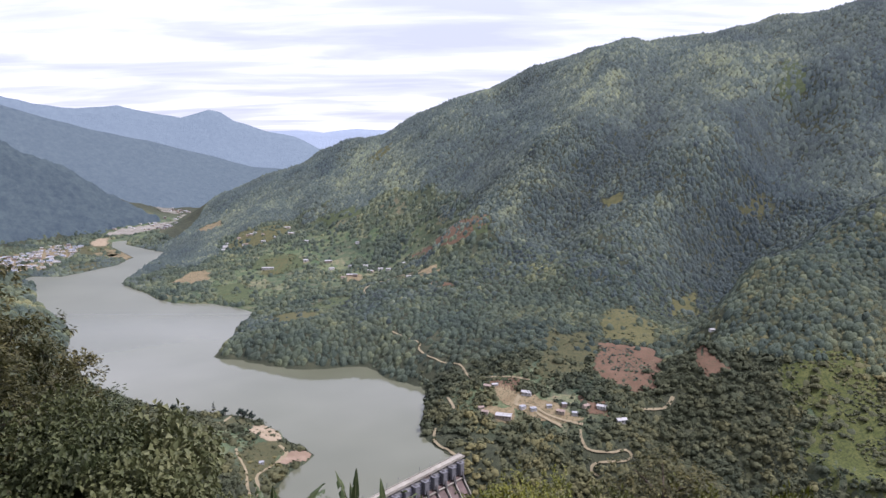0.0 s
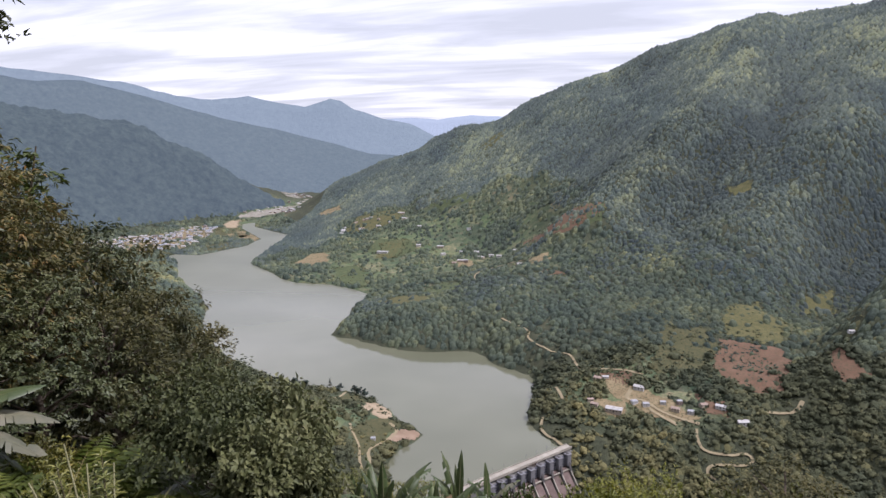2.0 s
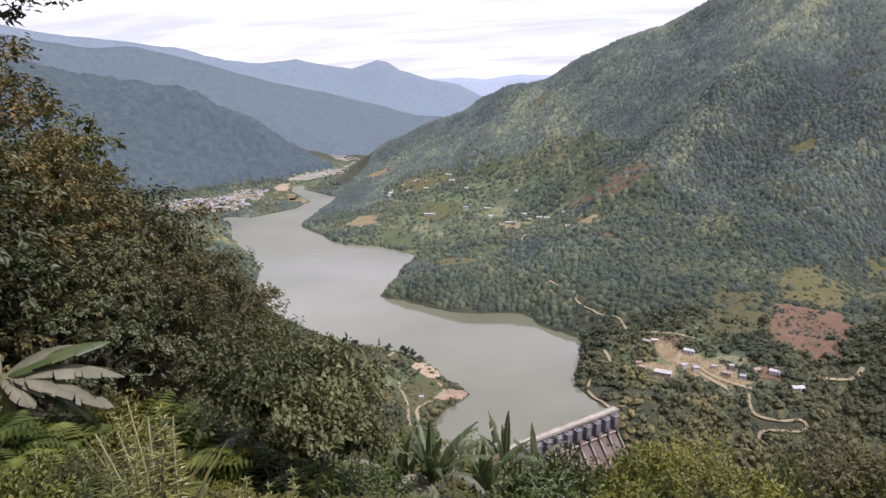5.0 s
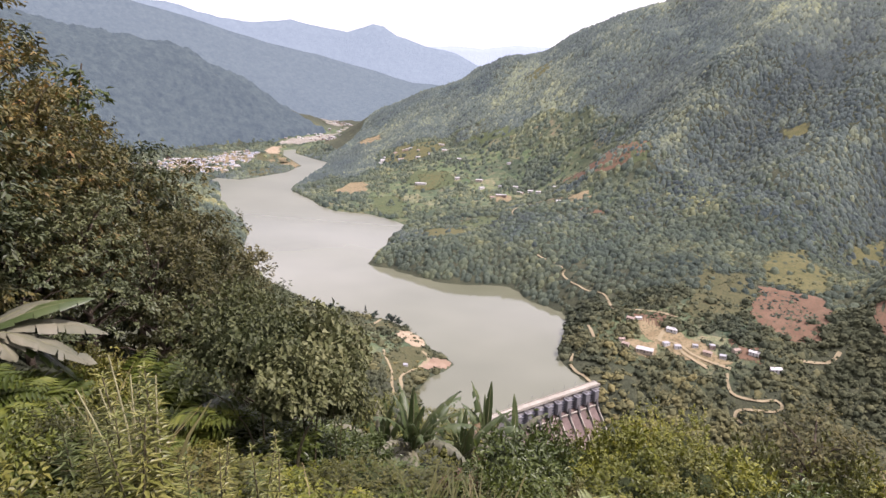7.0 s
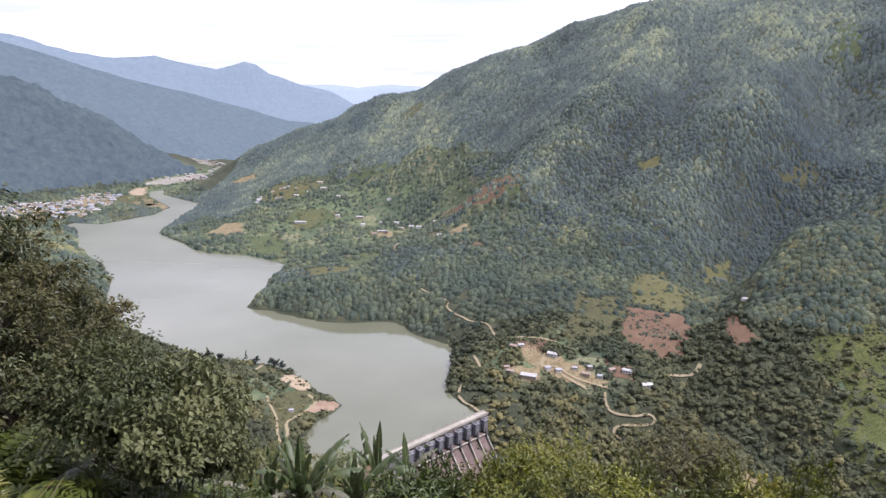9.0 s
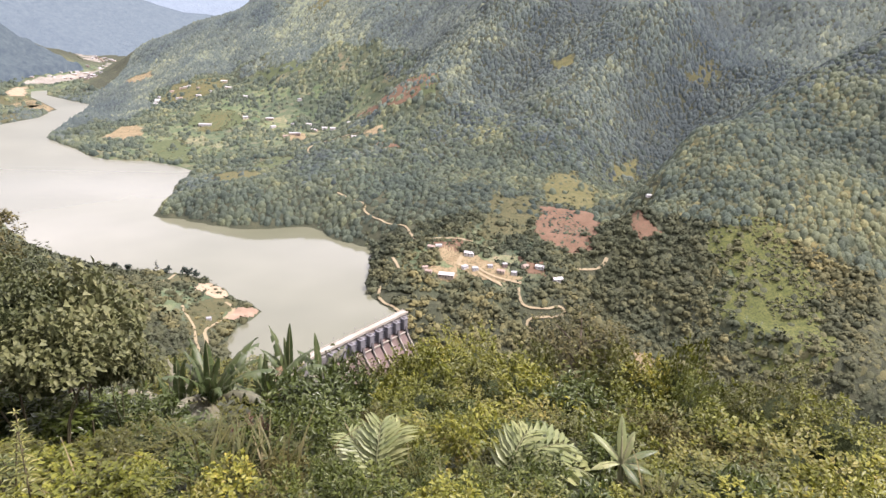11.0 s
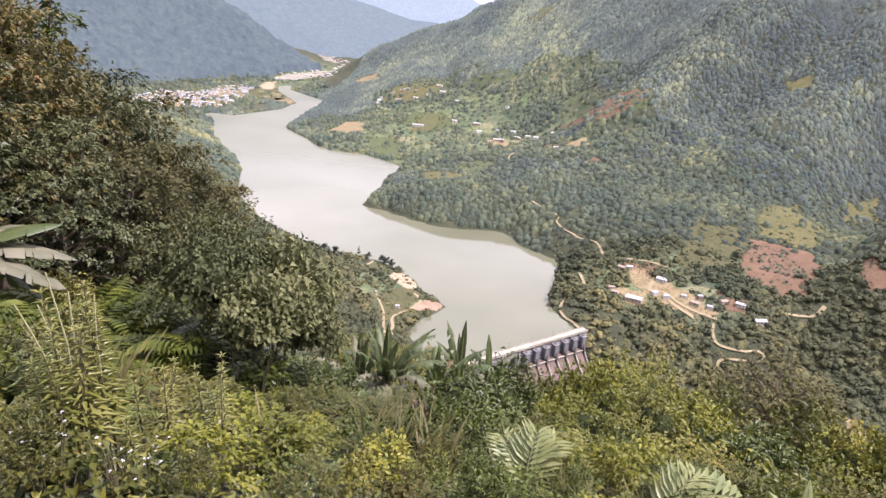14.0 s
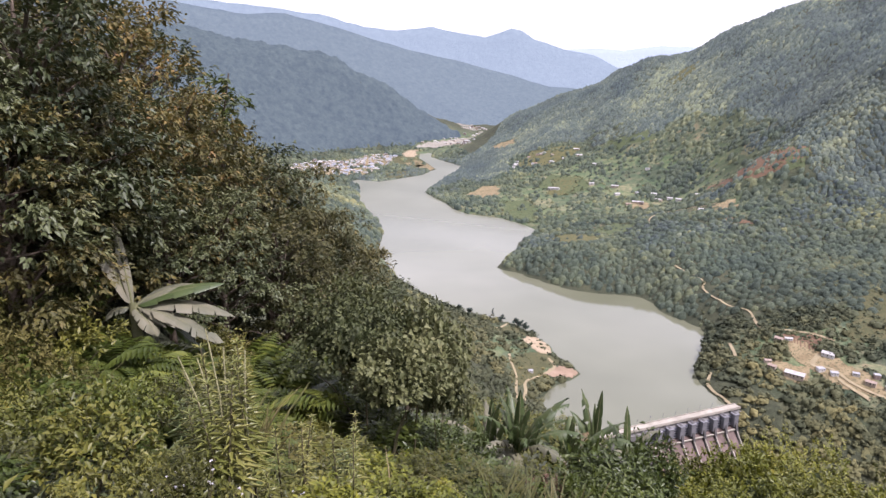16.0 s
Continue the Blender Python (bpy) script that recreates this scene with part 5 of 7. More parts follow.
LEAF_OLIVE = foliage("olive_leaves", [(0.0, (0.040, 0.045, 0.009)), (0.5, (0.079, 0.083, 0.017)), (0.9, (0.140, 0.129, 0.026)), (1.0, (0.198, 0.152, 0.037))], patch=0.5, through_light=0.22, rough=0.46, spec=0.30)
LEAF_TREE = foliage("autumn_tinged_tree_leaves", [(0.0, (0.025, 0.028, 0.011)), (0.45, (0.053, 0.053, 0.021)), (0.8, (0.089, 0.080, 0.029)), (0.95, (0.136, 0.104, 0.038)), (1.0, (0.174, 0.101, 0.036))],
                    patch=0.35, tint=((0.8, 0.9, 0.85), (1.4, 1.25, 0.95)), rough=0.55, spec=0.3, through_light=0.3)
LEAF_DUSK = foliage("grey_olive_tree_leaves", [(0.0, (0.028, 0.038, 0.016)), (0.5, (0.055, 0.065, 0.028)), (0.9, (0.091, 0.101, 0.047)), (1.0, (0.126, 0.126, 0.056))],
                    patch=0.35, tint=((0.75, 0.85, 0.85), (1.3, 1.2, 0.95)), rough=0.5, spec=0.35, through_light=0.2)
LEAF_SAGE = foliage("grey_green_leaves", [(0.0, (0.028, 0.030, 0.006)), (0.6, (0.058, 0.060, 0.013)), (1.0, (0.121, 0.106, 0.029))], patch=0.7, through_light=0.22, rough=0.46, spec=0.30)
LEAF_FERN = foliage("fern_green_leaves", [(0.0, (0.028, 0.040, 0.007)), (0.6, (0.057, 0.072, 0.012)), (1.0, (0.114, 0.122, 0.021))], patch=0.7, through_light=0.22, spec=0.30, rough=0.46)
LEAF_BANANA = foliage("banana_leaves", [(0.0, (0.037, 0.056, 0.019)), (0.5, (0.059, 0.081, 0.031)), (1.0, (0.095, 0.114, 0.049))], patch=1.2, rough=0.45, spec=0.4, through_light=0.3)
LEAF_GREY = foliage("dusty_grey_banana_leaves", [(0.0, (0.084, 0.085, 0.061)), (0.5, (0.124, 0.118, 0.087)), (1.0, (0.168, 0.155, 0.122))], patch=1.2, rough=0.6, spec=0.25, through_light=0.15)
LEAF_PALM = foliage("pale_palm_leaves", [(0.0, (0.125, 0.150, 0.060)), (0.6, (0.190, 0.205, 0.092)), (1.0, (0.275, 0.270, 0.140))], patch=1.0, rough=0.45, spec=0.4)
LEAF_DRY = foliage("brownish_half_dry_leaves", [(0.0, (0.034, 0.030, 0.010)), (0.5, (0.067, 0.060, 0.018)), (0.9, (0.107, 0.092, 0.028)), (1.0, (0.149, 0.108, 0.034))], patch=0.6, through_light=0.15, spec=0.15)
LEAF_DEAD = foliage("dead_brown_leaves", [(0.0, (0.050, 0.031, 0.018)), (1.0, (0.115, 0.078, 0.044))], patch=0.8, through_light=0.1)
GRASS = foliage("coarse_grass_blades", [(0.0, (0.052, 0.060, 0.015)), (0.6, (0.093, 0.088, 0.032)), (1.0, (0.174, 0.133, 0.068))], patch=0.8, through_light=0.3)
STEM = surface("green_brown_stems", [(0.3, (0.07, 0.06, 0.035)), (0.7, (0.13, 0.11, 0.06))], 3, 30)
TRUNK_GREEN = surface("banana_stem", [(0.3, (0.10, 0.11, 0.05)), (0.7, (0.18, 0.17, 0.09))], 3, 25)


def unit(v):
    return v / np.maximum(np.linalg.norm(v, axis=-1, keepdims=True), 1e-9)


def leaf_blades(base, way, up, length, width, fold=0.25, curl=0.15, small=False, oval=False):
    """Folded pointed leaves: base places, directions, upper sides, lengths and widths. Small ones are plain blades."""
    side = unit(np.cross(way, up))
    nrm = unit(np.cross(side, way))
    length, width = length[:, None], width[:, None]
    mid = base + way * length * 0.42
    if small:
        v = np.stack([base + side * width * 0.5, base - side * width * 0.5, base + way * length - nrm * length * curl], axis=1).reshape(-1, 3)
        return v, np.arange(len(base))[:, None] * 3 + np.array([[0, 1, 2]])
    if oval:  # broad leaves with a rounded outline
        wide, out = side * width * 0.5 + nrm * width * fold, base + way * length
        v = np.stack([base, base + way * length * 0.28 + wide * 0.9, base + way * length * 0.68 - nrm * length * curl * 0.4 + wide * 0.8, out - nrm * length * curl,
                      base + way * length * 0.68 - nrm * length * curl * 0.4 - side * width * 0.4 + nrm * width * fold * 0.8, base + way * length * 0.28 - side * width * 0.45 + nrm * width * fold * 0.9], axis=1).reshape(-1, 3)
        k = np.arange(len(base))[:, None] * 6
        return v, np.concatenate([k + np.array([[0, 1, 2]]), k + np.array([[0, 2, 3]]), k + np.array([[0, 3, 4]]), k + np.array([[0, 4, 5]])])
    v = np.stack([base, mid + side * width * 0.5 + nrm * width * fold, base + way * length - nrm * length * curl,
                  mid - side * width * 0.5 + nrm * width * fold], axis=1).reshape(-1, 3)
    k = np.arange(len(base))[:, None] * 4
    f = np.concatenate([k + np.array([[0, 1, 2]]), k + np.array([[0, 2, 3]])])
    return v, f


def tube(points, r0, r1, sides=6):
    """A tapered branch along points."""
    pts = np.array(points, dtype=float)
    v, f = [], []
    for i, p in enumerate(pts):
        d = unit(pts[min(i + 1, len(pts) - 1)] - pts[max(i - 1, 0)])
        a = unit(np.cross(d, (0.31, 0.17, 0.93) if abs(d[2]) < 0.9 else (1.0, 0, 0)))
        b = np.cross(d, a)
        r = r0 + (r1 - r0) * i / (len(pts) - 1)
        for s in range(sides):
            t = 2 * math.pi * s / sides
            v.append(p + (a * math.cos(t) + b * math.sin(t)) * r)
        if i:
            for s in range(sides):
                f.append(((i - 1) * sides + s, (i - 1) * sides + (s + 1) % sides, i * sides + (s + 1) % sides, i * sides + s))
    return np.array(v), np.array(f)


def join(pieces):
    v, f, n = [], [], 0
    for a, b in pieces:
        v.append(a)
        f.append(b + n)
        n += len(a)
    return np.concatenate(v), np.concatenate(f)


def child(name, piece, mat, parent, label="", smooth=False):
    ob = new(name, mesh_of(name, piece[0], piece[1], mat, smooth))
    ob.parent = parent
    return tagged(ob, label)


def twig_leaves(rng, tips, outward, per, length, width, droop, spread, small=False, oval=False):
    """Leaves in rosettes round twig tips."""
    n = len(tips) * per
    t = np.repeat(tips, per, axis=0)
    o = np.repeat(outward, per, axis=0)
    way = unit(o * (1, 1, 0.5) + rng.normal(size=(n, 3)) * spread * (1, 1, 0.6) + np.array([0, 0, -0.6 * droop]))
    base = t + rng.normal(size=(n, 3)) * length * 0.35 - o * (rng.random((n, 1)) * length * 1.6)
    up = unit(np.array([0, 0, 1.0]) + o * 0.5 + rng.normal(size=(n, 3)) * 0.33)
    ln = length * (0.6 + 0.7 * rng.random(n))
    return leaf_blades(base, way, up, ln, ln * width, small=small, oval=oval)


# near-black green that paints the shade inside bushes
SHADE_CORE = foliage("painted_shade_core", [(0.0, (0.020, 0.027, 0.011)), (1.0, (0.040, 0.048, 0.020))], patch=2.0, through_light=0.0, rough=0.9, spec=0.1, relief=(9.0, 1.0, 0.15))


SHRUB_KINDS = {  # leaf material, leaf length, width share, droop, spread, leaves a twig, twigs for each square metre
    "broad": (LEAF_BROAD, 0.165, 0.80, 0.30, 0.75, 9, 38),
    "glossy": (LEAF_DARK, 0.25, 0.42, 0.6, 0.6, 9, 22),
    "yellow": (LEAF_YELLOW, 0.18, 0.52, 0.3, 0.6, 9, 26),
    "olive": (LEAF_OLIVE, 0.18, 0.52, 0.35, 0.6, 9, 26),
    "sage": (LEAF_SAGE, 0.13, 0.6, 0.2, 0.7, 10, 34),
    "lime": (LEAF_FERN, 0.16, 0.5, 0.25, 0.6, 10, 28),
    "dry": (LEAF_DRY, 0.15, 0.5, 0.3, 0.8, 8, 26),
}
SHRUB_LABELS = {"broad": "leafy shrub with broad dusty green leaves on the bank", "glossy": "dark glossy shrub with drooping narrow leaves",
                "yellow": "yellow-green leafy bush on the slope", "olive": "dull olive-green bush on the slope",
                "sage": "low grey-green shrub with tiny leaves", "lime": "bright lime-green young bush", "dry": "half-dry brownish shrub with sparse leaves"}


def shrub_shape(kind, width, height, seed, extra=1.0):
    """A shrub on its roots at the origin: stems and leaves."""
    mat, leaf, ratio, droop, spread, per, dense = SHRUB_KINDS[kind]
    rng = np.random.default_rng(seed)
    base = new("shrub")
    mid, half = (0.64, 0.36) if kind == "broad" else (0.46, 0.52)  # broad-leaved shrubs stand on bare stems
    area = 2.6 * width * width + 3.0 * width * height
    leaf *= 0.52 if width < 1.0 else 0.66
    small = kind == "sage"
    if small:
        leaf, dense = leaf * 0.8, dense * 1.5
    n = int(area * dense * (1.6 if width < 1.0 else 0.9) * extra)
    d = rng.normal(size=(n, 3))
    d[:, 2] = np.abs(d[:, 2]) * 1.1 - 0.28
    d = unit(d)
    lobes = unit(rng.normal(size=(13, 3)) + (0, 0, 0.5))
    near_lobe = np.max(np.clip(d @ lobes.T, 0, 1) ** 10, axis=1)
    full = rng.random(n) < 0.38 + 0.85 * near_lobe  # sprays stand on the lobes, with hollows between
    d, near_lobe = d[full], near_lobe[full]
    n = len(d)
    bulge = (0.46 + 0.60 * near_lobe) if kind == "broad" else (0.56 + 0.48 * near_lobe)
    depth = 1 - 0.45 * rng.random(n) ** 1.5
    tips = d * (bulge * depth)[:, None] * np.array([width, width, height * half]) + np.array([0, 0, height * mid])
    tips[:, 2] = np.maximum(tips[:, 2], 0.03)
    child("leaves", twig_leaves(rng, tips, unit(d + (0, 0, 0.25)), per, leaf, ratio, droop, spread, small, kind == "glossy"), mat, base)
    # solid core added in larger bushes; its dark colour stands for shade between leaves
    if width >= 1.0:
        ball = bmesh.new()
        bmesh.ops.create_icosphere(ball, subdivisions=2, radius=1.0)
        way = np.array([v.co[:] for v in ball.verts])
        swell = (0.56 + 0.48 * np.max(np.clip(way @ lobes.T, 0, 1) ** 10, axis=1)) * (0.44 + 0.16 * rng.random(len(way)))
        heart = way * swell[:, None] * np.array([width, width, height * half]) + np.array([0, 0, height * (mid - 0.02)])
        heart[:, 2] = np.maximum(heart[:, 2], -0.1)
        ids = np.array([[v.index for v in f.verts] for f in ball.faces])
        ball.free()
        child("inner_leaves", (heart, ids), SHADE_CORE, base)
    stems = []
    for k in range(2):
        e = tips[rng.integers(0, n)] * 0.85
        stems.append(tube([(0, 0, -0.3), e * (0.35, 0.35, 0.45), e * (0.7, 0.7, 0.8), e], 0.006 + 0.008 * height, 0.004, 5))
    for piece in stems:
        child("stem", piece, STEM, base)
    tagged(base, SHRUB_LABELS[kind], "shrub", "shrubs on the bank")
    return base


def at_bank(az, r):
    x, y = r * math.sin(radians(az)), r * math.cos(radians(az))
    return x, y, float(ground_z(x, y))


SHRUB_STORE = {}


def plant(kind, az, r, height, width, turn=None):
    """Plants a shrub of that height and half width; the nearest of a few grown shapes is reused."""
    x, y, z = at_bank(az, r)
    size = 0 if width < 1.0 else (1 if width < 1.9 else 2)
    w0 = (0.75, 1.4, 2.4)[size]
    form = int(abs(az) * 7 + r * 13) % 2
    key = (kind, size, form)
    m = Matrix.Translation((x, y, z)) @ Matrix.Rotation(radians(turn if turn is not None else (az * 37 + r * 91) % 360), 4, "Z")
    h0 = w0 * 1.35
    scale = Matrix.Diagonal((width / w0, width / w0, height / h0, 1))
    if key not in SHRUB_STORE:
        SHRUB_STORE[key] = shrub_shape(kind, w0, h0, 70 + size * 5 + form + len(kind) * 11, extra=(0.9, 0.9, 0.6)[size])
        ob = SHRUB_STORE[key]
    else:
        ob = copy_thing(SHRUB_STORE[key], m)
    ob.matrix_basis = m @ scale


def plant_to(kind, az, r, top_el, width):
    """Plants a shrub whose top stands at an angle against the eye's level."""
    x, y, z = at_bank(az, r)
    plant(kind, az, r, max(0.7, (280 + r * math.tan(radians(top_el)) - z) / 0.92), width)


# -- taller trees on the spur
def bank_tree_shape(height, width, mat, seed, leaf=0.15, name="broadleaf_tree", twigs=900):
    rng = np.random.default_rng(seed)
    base = new(name)
    pieces = [tube([(0, 0, -0.6), (0.1, 0.05, height * 0.25), (-0.12, 0.1, height * 0.5), (0.05, -0.05, height * 0.8)], 0.16, 0.05, 8)]
    clumps = []
    for k in range(30):
        a, t = k * 2.399 + rng.random() * 0.6, (k + 0.5) / 30
        rad = width * (0.95 - 0.55 * t) * (0.55 + 0.55 * rng.random())
        c = np.array([math.cos(a) * rad, math.sin(a) * rad, height * (0.22 + 0.74 * t)])
        clumps.append((c, width * (0.21 + 0.14 * rng.random())))
        s = np.array([0, 0, height * (0.12 + 0.6 * t)])
        pieces.append(tube([s, s * 0.5 + c * 0.5 + (0, 0, 0.25), c], 0.055, 0.015, 5))
    child("trunk", join(pieces), BARK, base)
    per = max(6, twigs // 30)
    tips, outs = [], []
    for c, rr in clumps:
        d = unit(rng.normal(size=(per, 3)) + (0, 0, 0.75))  # sprays lie in tiers, bare below
        rough = (0.55 + 0.65 * rng.random((per, 1)))
        tips.append(c + d * rr * rough * (1.15, 1.15, 0.5))
        outs.append(unit(d + unit(c - (0, 0, height * 0.4)) * 0.6))
    child("crown", twig_leaves(rng, np.concatenate(tips), np.concatenate(outs), 9, leaf, 0.5, 0.75, 0.6), mat, base)
    tagged(base, "leafy hillside tree with dark and rust-tinged foliage", "tree", "trees on the spur")
    return base


TREES = []


def spur_tree(az, r, top_el, width, kind):
    x, y, z = at_bank(az, r)
    top = 280 + r * math.tan(radians(top_el))
    height = max(3.0, top - z)
    m = Matrix.Translation((x, y, z)) @ Matrix.Rotation(radians((az * 53 + r * 17) % 360), 4, "Z") @ Matrix.Diagonal((width / 3.0, width / 3.0, height / 7.0, 1))
    if TREES[kind][1]:
        copy_thing(TREES[kind][0], m).matrix_basis = m
    else:
        TREES[kind][1] = True
        TREES[kind][0].matrix_basis = m


TREES += [[bank_tree_shape(7.0, 3.0, LEAF_TREE, 3, 0.175), False], [bank_tree_shape(7.0, 3.0, LEAF_DUSK, 4, 0.165), False], [bank_tree_shape(7.0, 3.0, LEAF_TREE, 6, 0.185), False]]
SPUR_TREES = [(-66, 16, 19.0, 3.20, 2), (-60, 20, 15.0, 3.40, 0), (-57, 14, 9.5, 2.80, 1), (-55, 24, 10.0, 3.50, 2), (-51, 19, 6.3, 2.86, 0), (-49.5, 24, 3.8, 3.30, 1), (-47, 17, -0.8, 2.31, 2),
               (-43.5, 19, -3.6, 2.42, 0), (-45.5, 22, -1.0, 2.42, 1), (-40.5, 20, -5.4, 2.53, 1), (-38, 22, -7.4, 2.53, 2), (-35.5, 21, -11.0, 2.31, 0), (-33, 23, -14.2, 2.31, 0), (-30.5, 24, -17.4, 2.31, 1)]
SPUR_TREES += [(-28, 26, -20.4, 2.42, 2), (-26, 29, -22.8, 2.60, 1), (-55, 15, 2.0, 2.40, 0), (-50, 15.5, -4.0, 2.00, 2), (-44, 16, -9.0, 1.90, 1), (-39, 17, -11.7, 2.09, 0), (-35, 18, -16.2, 1.98, 2),
               (-63, 12, 6.0, 2.40, 1), (-59, 12.5, -2.0, 2.00, 2), (-54, 14, -7.0, 1.80, 0), (-48.5, 14.8, -9.0, 1.80, 1), (-72, 14, 18.0, 3.20, 0), (-31, 17.5, -18.2, 1.87, 1), (20.4, 23, -25.2, 2.9, 0)]
for az, r, el, width, kind in SPUR_TREES:
    spur_tree(az, r, el, width, kind)


def hanging_tree():
    """The slim leaning tree that stands clear of the spur's edge."""
    x, y, z = at_bank(-44.4, 20.5)
    base = new("slim_tree")
    base.location = (x, y, z)
    rng = np.random.default_rng(8)
    top = 280.1 - z
    stem = [(0, 0, -0.3), (0.1, 0.1, top * 0.4), (0.35, 0.1, top * 0.75), (0.75, 0.2, top)]
    child("trunk", tube(stem, 0.07, 0.02, 6), BARK, base)
    tips, outs = [], []
    for k in range(34):
        t = 0.62 + 0.38 * rng.random()
        c = np.array([0.75 * t ** 2, 0.2 * t, top * t])
        d = unit(rng.normal(size=3) * (1, 1, 0.35))
        tips.append(c + d * (0.2 + 0.75 * rng.random()) * (1.2 - 0.5 * (t - 0.62) / 0.38))
        outs.append(unit(d + (0, 0, 0.2)))
    child("crown", twig_leaves(rng, np.array(tips), np.array(outs), 9, 0.26, 0.5, 0.4, 0.6), LEAF_DARK, base)
    tagged(base, "slim leaning tree with loose dark leaf rosettes", "tree", "trees on the spur")


hanging_tree()


def overhanging_tree():
    """A taller tree whose outer branch reaches over the spur."""
    x, y, z = at_bank(-60.0, 12.5)
    base = new("overhanging_tree")
    base.location = (x, y, z)
    rng = np.random.default_rng(18)

    def place(az, el, r=11.5):
        return np.array([r * math.sin(radians(az)) - x, r * math.cos(radians(az)) - y, 280 + r * math.tan(radians(el)) - z])

    high = place(-58.5, 21, 12.0)
    child("trunk", join([tube([(0, 0, -0.5), high * (0.2, 0.2, 0.5), high], 0.16, 0.07, 8), tube([high * 0.9, place(-55, 17), place(-50, 13), place(-46, 9.8), place(-44.6, 8.9)], 0.07, 0.008, 6),
                         tube([place(-52, 14.5), place(-49, 11), place(-47, 8)], 0.03, 0.006, 5)]), BARK, base)
    tips, outs = [], []
    for k in range(150):
        t = rng.random() ** 0.8
        az, el = -60 + 15.2 * t, 21 - 12 * t ** 0.9
        c = place(az, el) + rng.normal(size=3) * (0.15 + 0.75 * (1 - t)) * (1, 1, 0.5)
        tips.append(c)
        outs.append(unit(np.array([0.6, 0.4, -0.2]) + rng.normal(size=3) * 0.6))
    for k in range(22):
        t = rng.random()
        tips.append(place(-52 + 5.3 * t, 14.0 - 6.2 * t) + rng.normal(size=3) * 0.16)
        outs.append(unit(rng.normal(size=3) + (0, 0, -0.3)))
    child("crown", twig_leaves(rng, np.array(tips), np.array(outs), 8, 0.15, 0.45, 0.5, 0.8), LEAF_TREE, base)
    tagged(base, "leafy tree reaching a thin branch over the spur", "tree", "trees on the spur")


overhanging_tree()


# -- banana plants and palms
def banana_leaf(rng, length, width, rise_angle, sag, tear):
    """A long blade on an arched midrib, its two halves torn into strips."""
    n = 18
    t = np.linspace(0, 1, n + 1)
    ang = rise_angle - sag * t ** 1.3
    step = length / n
    x = np.concatenate([[0], np.cumsum(np.cos(ang[:-1]) * step)])
    z = np.concatenate([[0], np.cumsum(np.sin(ang[:-1]) * step)])
    prof = np.clip(np.sin(np.pi * np.clip(t * 0.95 + 0.04, 0, 1)) ** 0.75, 0.02, 1) * width / 2
    prof[t < 0.10] = 0.03
    pieces = []
    for s in (-1, 1):
        k = 1
        while k < n:
            m = min(n, k + (int(rng.integers(2, 5)) if rng.random() > tear else 1))
            lift = -0.15 - (0.25 + 1.1 * tear) * rng.random()
            shift = (0.02 + 0.03 * rng.normal()) * length * (tear > 0.15)
            idx = np.arange(k, m + 1)
            inner = np.stack([x[idx], np.zeros(len(idx)), z[idx]], axis=1)
            mid = np.stack([x[idx] + shift * 0.3, s * prof[idx] * 0.55, z[idx] + prof[idx] * 0.12], axis=1)
            mean = x[idx].mean()  # torn strips narrow towards their outer ends
            outer = np.stack([mean + (x[idx] - mean) * (1 - 0.75 * min(tear, 0.8)) + shift, s * prof[idx], z[idx] + prof[idx] * lift], axis=1)
            v = np.concatenate([inner, mid, outer])
            w = len(idx)
            f = [(a + b, a + b + 1, a + b + w + 1, a + b + w) for b in (0, w) for a in range(w - 1)]
            pieces.append((v, np.array(f)))
            k = m
    rib = tube([(x[i], 0, z[i] - 0.01) for i in range(n + 1)], 0.028, 0.006, 5)
    return join(pieces), rib


def banana(az, r, crown_z, leaves, mat, label, seed, trunk=0.09):
    """A banana plant: stem, and leaves given as (heading, rise, sag, length, width, tear)."""
    x, y, z = at_bank(az, r)
    rng = np.random.default_rng(seed)
    base = new("banana_plant")
    base.location = (x, y, z)
    h = max(0.5, crown_z - z)
    child("stem", tube([(0, 0, -0.3), (0.03, 0, h * 0.5), (0, 0, h + 0.1)], trunk * 1.2, trunk * 0.6, 9), TRUNK_GREEN, base)
    for heading, up, sag, length, width, tear, *own in leaves:
        blade, rib = banana_leaf(rng, length, width, radians(up), radians(sag), tear)
        a = radians(90 - heading)
        m = np.array([[math.cos(a), -math.sin(a), 0], [math.sin(a), math.cos(a), 0], [0, 0, 1]])
        lift = np.array([0, 0, h])
        leaf = child("leaf", (blade[0] @ m.T + lift, blade[1]), own[0] if own else mat, base, smooth=True)
        child("midrib", (rib[0] @ m.T + lift, rib[1]), TRUNK_GREEN, leaf)
    tagged(base, label, "banana plant", "banana plants on the bank")


# headings are compass-like: 0 straight ahead, 90 to the right
banana(-51.3, 12.6, 275.65, [(290, 76, 12, 1.75, 0.20, 0.0), (262, 66, 26, 1.75, 0.36, 0.05), (42, 20, 26, 1.75, 0.50, 0.05, LEAF_BANANA), (25, 26, 40, 1.3, 0.44, 0.15), (44, 4, 42, 1.95, 0.50, 0.15),
                             (62, -12, 34, 1.8, 0.52, 0.2), (92, -20, 45, 0.8, 0.36, 0.2), (58, -26, 38, 1.8, 0.34, 0.3, LEAF_DARK), (228, 5, 80, 0.7, 0.3, 0.3), (70, -2, 50, 1.2, 0.36, 0.3)], LEAF_GREY,
       "banana plant with long dusty grey-green torn leaves", 21, 0.12)
